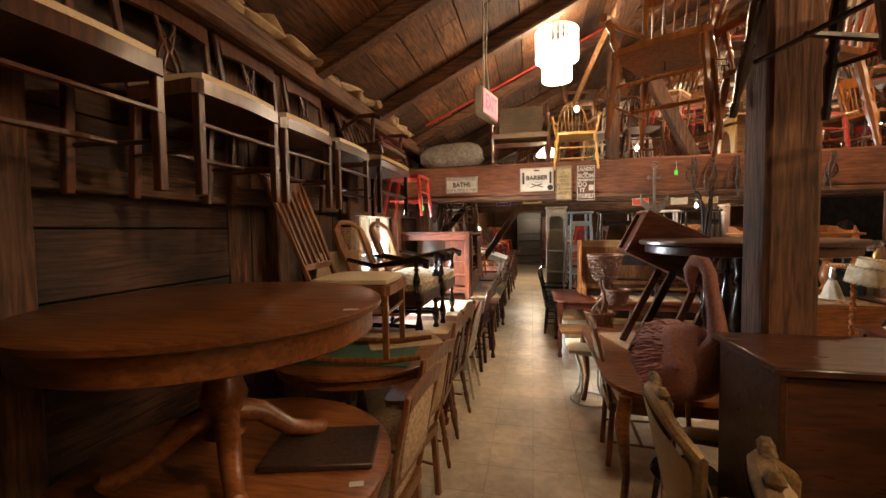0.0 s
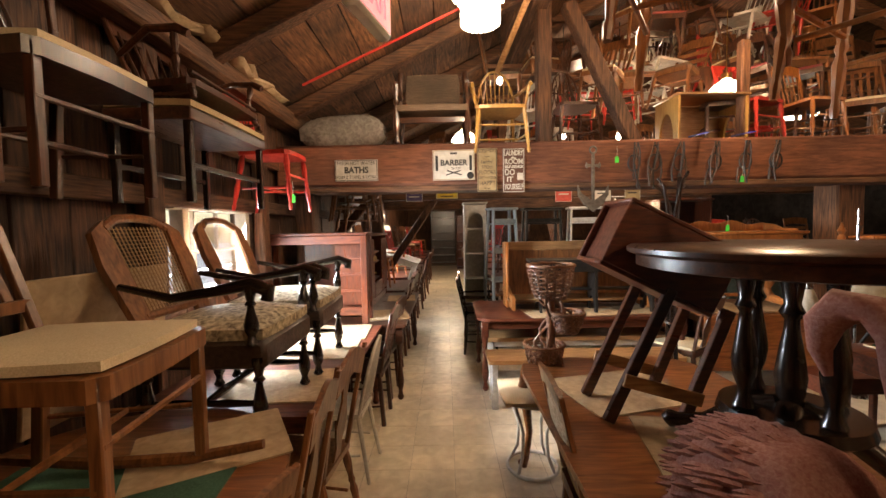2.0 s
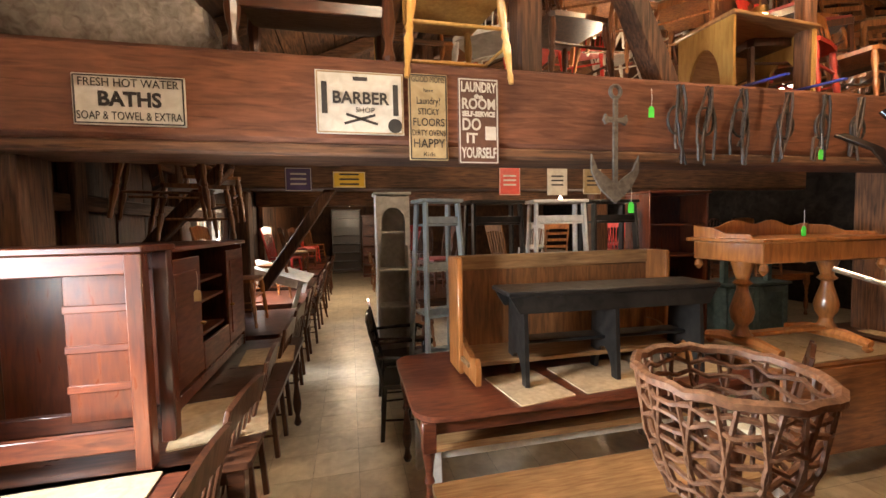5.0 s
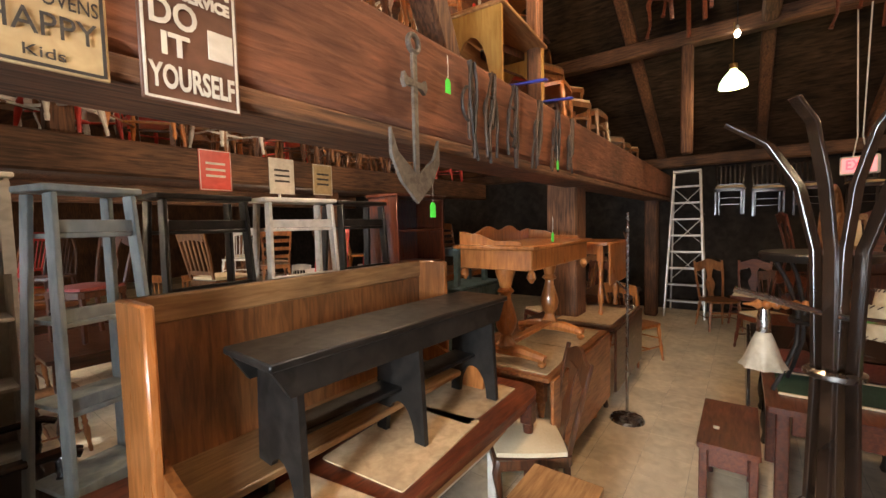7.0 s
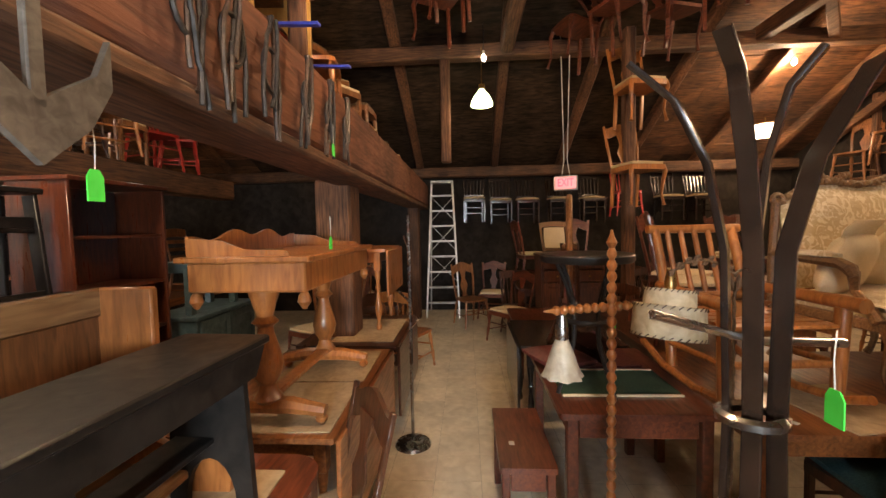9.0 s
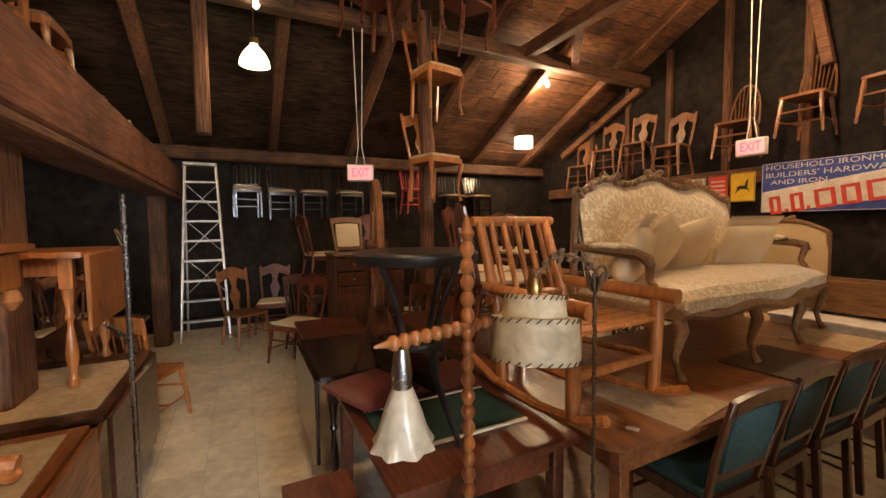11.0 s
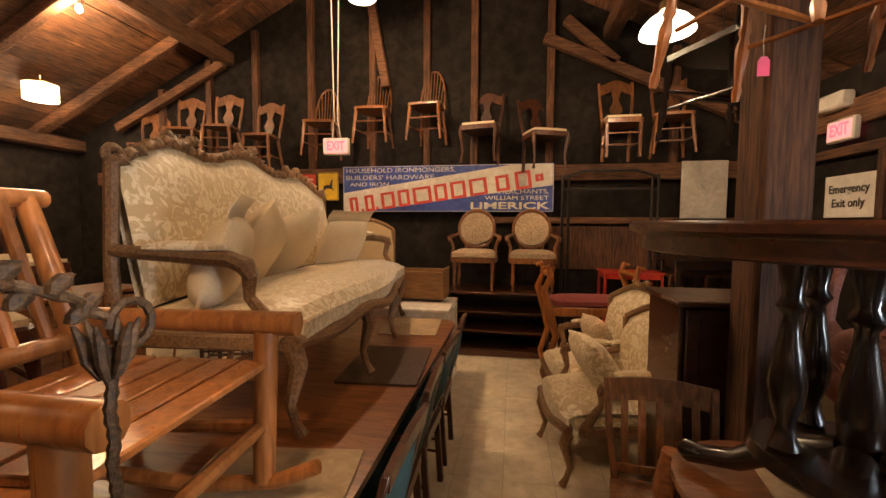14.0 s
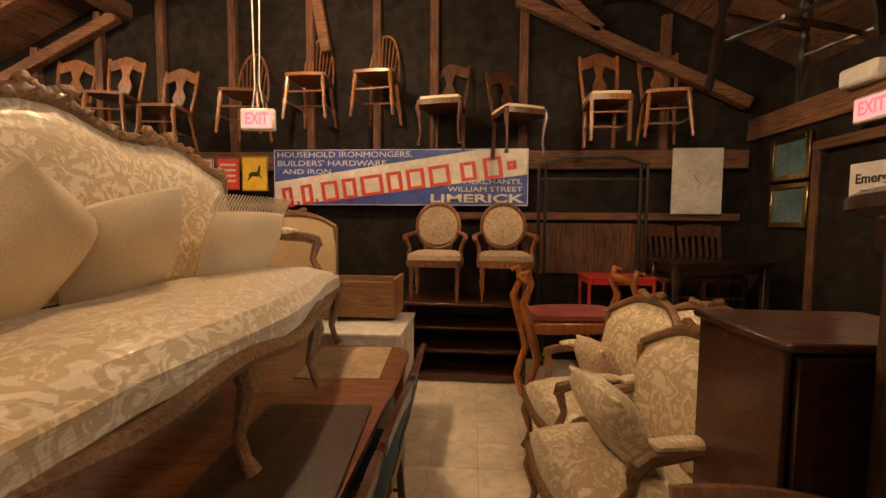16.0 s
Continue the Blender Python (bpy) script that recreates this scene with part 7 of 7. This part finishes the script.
# things standing on the beam
ru = thing("rush_settee", "small rush-covered settee with turned posts on the beam", "settee", pose(-0.15, 5.66, 2.492, 0, 0, 180) @ Matrix.Scale(1.2, 4), "")
part("seat", Geo().pillow((0, 0, 0.3), (0.62, 0.42, 0.1), 0.5), RUSH, ru)
part("backrest", Geo().pillow((0, -0.2, 0.55), (0.5, 0.34, 0.06), 0.5, Matrix.Rotation(radians(98), 4, "X")), RUSH, ru)
for s in (-1, 1):
    part("back_post", Geo().lathe([(q * 0.032, u) for q, u in BALUSTER], (s * 0.3, -0.2, 0), (s * 0.3, -0.23, 0.74), 8), WALNUTV, ru)
    part("front_post", Geo().lathe([(q * 0.032, u) for q, u in BALUSTER], (s * 0.3, 0.18, 0), (s * 0.3, 0.18, 0.5), 8), WALNUTV, ru)
    part("arm", Geo().tube([(s * 0.3, -0.21, 0.5), (s * 0.3, 0.2, 0.5)], 0.02, 8), WALNUTV, ru)
part("apron", Geo().box((0, 0.18, 0.2), (0.56, 0.02, 0.05), 0.006), WALNUT, ru)
chair("yellow pine windsor armchair standing on the beam", pose(0.53, 5.5, 2.36, 0, 0, 180), YELLOW, "hoop", "turned", None, 0.5, 0.46, 0.46, 0.98, True, group="")
wr = single("wrapped_parcel", Geo().pillow((0, 0, 0.17), (0.9, 0.42, 0.4), 0.7, pose(0, 0, 0, 4, -3, 0), 14), PLASTICBAG, "parcel wrapped in crumpled clear plastic on the beam", "parcel", pose(-1.1, 5.72, 2.492, 0, 0, 3))
hu = thing("pine_hutch", "small pine desk hutch with arched cutout on the beam", "desk", pose(2.68, 5.66, 2.492, 0, 0, 4))
part("top", Geo().box((0, 0, 0.45), (0.78, 0.44, 0.025), 0.006), PINE, hu)
for s in (-1, 1):
    part("side_panel", Geo().prism([(-0.2, 0), (-0.12, 0)] + [(0.12 * math.cos(a), 0.3 * math.sin(a)) for a in [math.pi - math.pi * k / 10 for k in range(1, 10)]] + [(0.12, 0), (0.2, 0), (0.2, 0.44), (-0.2, 0.44)], 0.022, Matrix.Translation((s * 0.36, 0, 0)) @ pose(0, 0, 0, 90, 0, 90)), YELLOW, hu)
part("back_panel", Geo().box((0, 0.19, 0.26), (0.7, 0.014, 0.34), 0.002), PINE, hu)
for x, y in ((2.5, 5.3), (2.95, 5.3)):
    single("hand_rail", Geo().bar((0, -0.18, 0), (0.05, 0.2, 0.04), 0.03, 0.014, 0.004), BLUEV, "blue painted wooden slat lying on the beam", "slat", pose(x, y + 0.12, 2.51))
pr = [chair("red painted loft chair with curved slats", pose(3.35, 5.85, 2.492, 0, 0, 200), REDP, "spindle", "turned", None, group="loft chairs"),
      chair("brown press-back loft chair with pink seat", pose(3.0, 5.85, 2.492, 0, 0, 170), WALNUTV, "splat", "square", REDF, group="loft chairs"),
      chair("honey oak spindle loft chair", pose(4.0, 5.85, 2.492, 0, 0, 190), HONEY, "spindle", "turned", None, group="loft chairs"),
      chair("pale oak slat-back loft chair with cream seat", pose(4.6, 5.9, 2.492, 0, 0, 150), OAKV, "slat", "square", CREAM, group="loft chairs"),
      chair("dark bentwood hoop-back loft chair", pose(1.4, 5.85, 2.492, 0, 0, 185), WALNUTV, "hoop", "turned", None, group="loft chairs"),
      chair("oak ladder-back loft chair with woven seat", pose(5.2, 5.85, 2.492, 0, 0, 180), OAKV, "ladder", "turned", RUSH, group="loft chairs"),
      chair("white painted loft chair with spindles", pose(1.0, 6.1, 2.492, 0, 0, 140), WHITEP, "spindle", "turned", None, group="loft chairs")]
rng = random.Random(21)
for z, y in ((3.05, 6.35), (3.35, 6.8), (3.85, 6.6), (3.9, 7.3), (3.3, 7.9)):
    structure("hanging_rail", Geo().box((3.4, y, z + 0.42), (5.8, 0.05, 0.05), 0.006), TIMBER)
    for k in range(11):
        x = 0.75 + 0.5 * k + rng.uniform(-0.1, 0.1)
        if z + 0.8 > roof_z(x) or (z > 3.5 and not 1.6 < x < 5.6):
            continue
        copy_thing(rng.choice(pr), pose(x, y + rng.uniform(-0.1, 0.1), z - 0.05, rng.uniform(-8, 8), rng.uniform(-12, 12), rng.uniform(100, 260)))
for k in range(15):
    copy_thing(rng.choice(pr), pose(-0.9 + 0.5 * k + rng.uniform(-0.05, 0.05), 8.55 + rng.uniform(-0.1, 0.2), 2.42, 0, 0, rng.uniform(120, 240)))
for k in range(13):
    copy_thing(rng.choice(pr), pose(-0.7 + 0.52 * k + rng.uniform(-0.05, 0.05), 9.5 + rng.uniform(-0.1, 0.2), 2.42 + (0.0 if k % 3 else 0.0), 0, 0, rng.uniform(90, 260)))
for k in range(9):
    x = 3.6 + 0.55 * k
    copy_thing(rng.choice(pr), pose(x, 6.08, 2.492, 0, 0, rng.uniform(120, 240)))
for k in range(7):
    copy_thing(rng.choice(pr), pose(0.9 + 0.62 * k, 8.25 + rng.uniform(-0.1, 0.1), 2.42, 0, 0, rng.uniform(120, 240)))
# small signs on the second beam
for x, w, h, mt, lb in ((-0.55, 0.28, 0.26, SIGNPURP, "small purple sign on the second beam"), (0.0, 0.36, 0.18, SIGNYEL, "pale yellow sign on the second beam"), (1.95, 0.28, 0.36, SIGNRED, "small red printed sign on the second beam"), (2.6, 0.28, 0.36, SIGNW, "small white printed sign on the second beam"), (3.1, 0.26, 0.34, SIGNT, "small tan printed sign on the second beam")):
    s_ = sign("small_sign", lb, pose(x, 8.115, 2.22, 90), w, h, mt, SIGNW)
    for k in range(3):
        part("text_bar", Geo().box((0, 0.06 - 0.055 * k, 0.001), (w * 0.6, 0.02, 0.003), 0.0005), SIGNW if mt in (SIGNRED, SIGNPURP) else INK, s_)
# hanging lamps
pendant("crystal tiered chandelier hanging on a chain", pose(0.25, 4.35, 3.85), 0.22, CRYSTAL, 0.2, 0.5, "tier")
pendant("green glass bell lamp hanging under a bulb", pose(6.03, 4.43, 3.9), 0.52, SHADE_GRN, 0.14, 0.2, "bell")
pendant("glass drum pendant lamp on a brass chain", pose(7.9, -0.3, 3.4), 0.15, SHADE_LIT, 0.17, 0.2)
pendant("white glass bell lamp in the loft", pose(3.15, 5.95, 4.0), 0.75, SHADE_LIT, 0.18, 0.15, "bell")
pendant("white glass bell lamp in the loft", pose(0.25, 7.0, 3.6), 0.6, SHADE_LIT, 0.18, 0.16, "bell")
pendant("amber glass lamp in the loft", pose(4.8, 6.9, 4.2), 1.0, SHADE_LIT, 0.2, 0.14, "bell")
pendant("white glass shade with dark ribs hanging above", pose(0.95, 0.44, 3.95), 0.75, SHADE_LIT, 0.2, 0.17, "bell")
pendant("white glass globe lamp near the ridge", pose(3.6, 0.0, 5.1), 1.15, SHADE_LIT, 0.14, 0.2, "bell")
# The bulb at (2.2, 6.55) is likewise added, as that low lamp's fitting.
# The bulb at (2.6, 4.6) is added to go with the aisle fill.
for q in ((6.05, 4.4, 3.86), (6.6, 0.25, 3.85), (0.6, 5.9, 3.35), (1.6, 6.9, 2.95), (3.4, 7.2, 3.1), (2.2, 8.0, 2.9), (4.4, 8.0, 3.2), (0.9, 9.0, 3.0), (3.3, 9.3, 2.15), (2.2, 6.55, 2.85), (2.6, 4.6, 3.92), (0.0, 13.0, 2.3)):
    bulb(pose(*q))
eb = exit_box(pose(-0.3, 2.8, 2.48, 0, 0, 75), 1.1)
# pale conduit and red hose under the left roof
structure("conduit", Geo().tube([(0.55, 5.7, 3.3), (0.75, 5.0, 3.7), (0.95, 4.4, 4.05)], 0.03, 8), PINE)
structure("conduit", Geo().tube([(-1.3, 5.0, 2.95), (-0.4, 5.0, 3.35), (0.8, 5.0, 3.9)], 0.012, 6), REDP)
g = Geo()
rng = random.Random(9)
for k in range(26):
    g.pillow((-1.6 + rng.uniform(-0.04, 0.06), 1.0 + 0.17 * k, 2.9 + rng.uniform(-0.02, 0.03)), (0.13, 0.34, 0.07), 0.9, pose(0, 0, 0, rng.uniform(-14, 14), 0, rng.uniform(-20, 20)), 5)
tagged(part("insulation", g, CARD), "lumpy tan insulation along the wall plate", "insulation", "", "stuff")
# ---- deeper ground floor ----
def arch_cab(m):
    t = cabinet("tall white cabinet with an arched opening", m, 0.34, 0.3, 2.0, WHITEP, 0, 0, 4)
    o = [(-0.17, 0)] + [(-0.12, 0), (-0.12, 0.25)] + [(0.12 * math.cos(a), 0.25 + 0.14 * math.sin(a)) for a in [math.pi - math.pi * k / 8 for k in range(1, 8)]] + [(0.12, 0.25), (0.12, 0), (0.17, 0), (0.17, 0.5), (-0.17, 0.5)]
    part("arch", Geo().prism(o, 0.02, Matrix.Translation((0, -0.16, 1.48)) @ pose(0, 0, 0, 90)), WHITEP, t)
    return t


arch_cab(pose(0.42, 7.65, 0))
ladder_shelf("grey-blue painted ladder shelf with wide steps", pose(0.72, 6.75, 0, 0, 0, 14), GREYP, 0.42, 1.88)
ladder_shelf("dark painted open ladder shelf", pose(1.3, 6.95, 0, 0, 0, 4), BLACKP, 0.58, 1.88, 0.4)
ladder_shelf("white painted open ladder shelf", pose(1.92, 6.9, 0, 0, 0, -6), WHITEP, 0.58, 1.88, 0.4)
ladder_shelf("black painted open ladder shelf", pose(2.52, 6.95, 0, 0, 0, 0), BLACKP, 0.56, 1.88, 0.4)
cabinet("red-stained bookcase with open shelves", pose(3.2, 6.95, 0), 0.7, 0.36, 1.95, MAHOGV, 0, 0, 5, "bookcase", category="bookcase")
cabinet("blue painted low chest", pose(4.05, 6.85, 0), 0.8, 0.4, 1.0, BLUEP, 2, 0)
bl = rect_table("blue painted bench on a chest", pose(4.0, 6.85, 1.028), 0.6, 0.26, 0.4, BLUEP, "square", 0.01, 0.06, None, 0.02, 0.02, "bench")
cabinet("tall dark bookcase at the aisle's end", pose(-0.15, 19.6, 0), 1.1, 0.4, 2.4, WALNUT, 0, 0, 6, "bookcase", category="bookcase")
cabinet("tall brown bookcase near the aisle's end", pose(0.75, 17.5, 0), 0.7, 0.4, 2.1, MAHOG, 0, 0, 5, "bookcase", category="bookcase")
rng = random.Random(33)
ba = chair("black armchair with slats at the aisle", pose(0.42, 6.6, 0, 0, 0, -95), EBONY, "slat", "square", None, 0.46, 0.44, 0.45, 0.98, True, group="aisle chairs")
rep(ba, [pose(0.45, 7.15, 0, 0, 0, -90)])
for k in range(7):
    rect_table("brown table deeper along the aisle", pose(-1.1 + rng.uniform(-0.05, 0.05), 7.7 + 1.55 * k, 0), 0.9, 1.2, 0.75, rng.choice((OAK, WALNUT, MAHOG)))
    copy_thing(rng.choice((sl, sp, sl)), pose(-0.75, 9.6 + 0.9 * k, 0, 0, 0, 90 + rng.uniform(-8, 8)))
    copy_thing(rng.choice(pr[:4]), pose(-1.1, 7.6 + 1.5 * k, 0.755, 0, 0, -90 + rng.uniform(-30, 30)))
for k in range(6):
    rect_table("brown table deeper in the barn", pose(1.35 + rng.uniform(-0.1, 0.1), 9.0 + 1.7 * k, 0), 1.1, 1.2, 0.75, rng.choice((OAK, WALNUT, MAHOG)))
    copy_thing(rng.choice((sl, fl, sp)), pose(0.8, 8.6 + 1.4 * k, 0, 0, 0, -90 + rng.uniform(-8, 8)))
    copy_thing(rng.choice(pr), pose(1.2, 9.0 + 1.7 * k, 0.755, 0, 0, 90 + rng.uniform(-60, 60)))
for k in range(24):
    copy_thing(rng.choice(pr), pose(2.0 + rng.uniform(0, 5.0), 8.6 + rng.uniform(0, 4), 0 if k % 2 else 0.75, 0, 0, rng.uniform(0, 360)))
for k in range(6):
    rect_table("brown table among the stacked chairs", pose(2.6 + 0.95 * k, 9.6, 0), 0.85, 1.8, 0.745, rng.choice((OAK, WALNUT)))
rr = chair("brown rocking chair hung by the wall post", pose(-1.25, 7.0, 1.6, 0, 0, -60), OAKV, "slat", "turned", None, 0.5, 0.46, 0.42, 1.1, True, group="hung rocking chairs")
rep(rr, [pose(-1.3, 7.7, 1.75, 0, 0, -70), pose(-1.2, 6.4, 1.75, 0, 0, -70)])
wt = rect_table("pale drafting table by the window", pose(-1.05, 9.1, 0.75, 0, 18, 0), 0.8, 1.0, 0.4, WHITEP, "square")
for k in range(7):
    x, y = 5.6 + 0.45 * k, 6.6
    copy_thing(rng.choice((vk, sl, sp)), pose(x, y + rng.uniform(-0.2, 0.3), 0, 0, 0, rng.uniform(0, 360)))
for x, y, a in ((6.6, 4.05, 40), (7.6, 4.6, 120), (8.2, 4.2, 80), (7.9, 6.0, 200), (7.4, 2.2, 30), (8.0, 1.2, 90), (7.9, 0.2, 70), (5.0, 0.2, 20), (5.7, -0.3, 0)):
    copy_thing(rng.choice((sl, sp, vk)), pose(x, y, 0, 0, 0, a))
# loose tags
tag(pose(1.3, 2.4, 2.2), PINKT, "bright pink paper price tag on string")

# ---- floor tiles ----
TS = 0.305
near, rest = [], Geo()
tile_mesh = None
for i in range(-6, 30):
    for j in range(-5, 62):
        cx, cy = (i + 0.5) * TS, (j + 0.5) * TS
        if not (XL < cx < XR):
            continue
        if (-0.7 < cx < 0.45 and 1.2 < cy < 12.5) or (1.9 < cx < 6.4 and 4.3 < cy < 5.25) or (1.8 < cx < 2.7 and -0.8 < cy < 3.0):
            near.append((cx, cy))
        else:
            rest.put([(cx - 0.151, cy - 0.151, 0), (cx + 0.151, cy - 0.151, 0), (cx + 0.151, cy + 0.151, 0), (cx - 0.151, cy + 0.151, 0)], [(0, 1, 2, 3)])
for cx, cy in near[:300]:
    if tile_mesh is None:
        ob = part("tile", Geo().box((0, 0, -0.002), (0.3025, 0.3025, 0.004), 0.001), FLOORM, floor)
        tile_mesh = ob.data
    else:
        ob = new("tile", tile_mesh)
        ob.parent = floor
    ob.location = (cx, cy, 0)
for cx, cy in near[300:]:
    rest.put([(cx - 0.151, cy - 0.151, 0), (cx + 0.151, cy - 0.151, 0), (cx + 0.151, cy + 0.151, 0), (cx - 0.151, cy + 0.151, 0)], [(0, 1, 2, 3)])
tagged(part("tiles", rest, FLOORM, floor), "", "", "", "stuff")
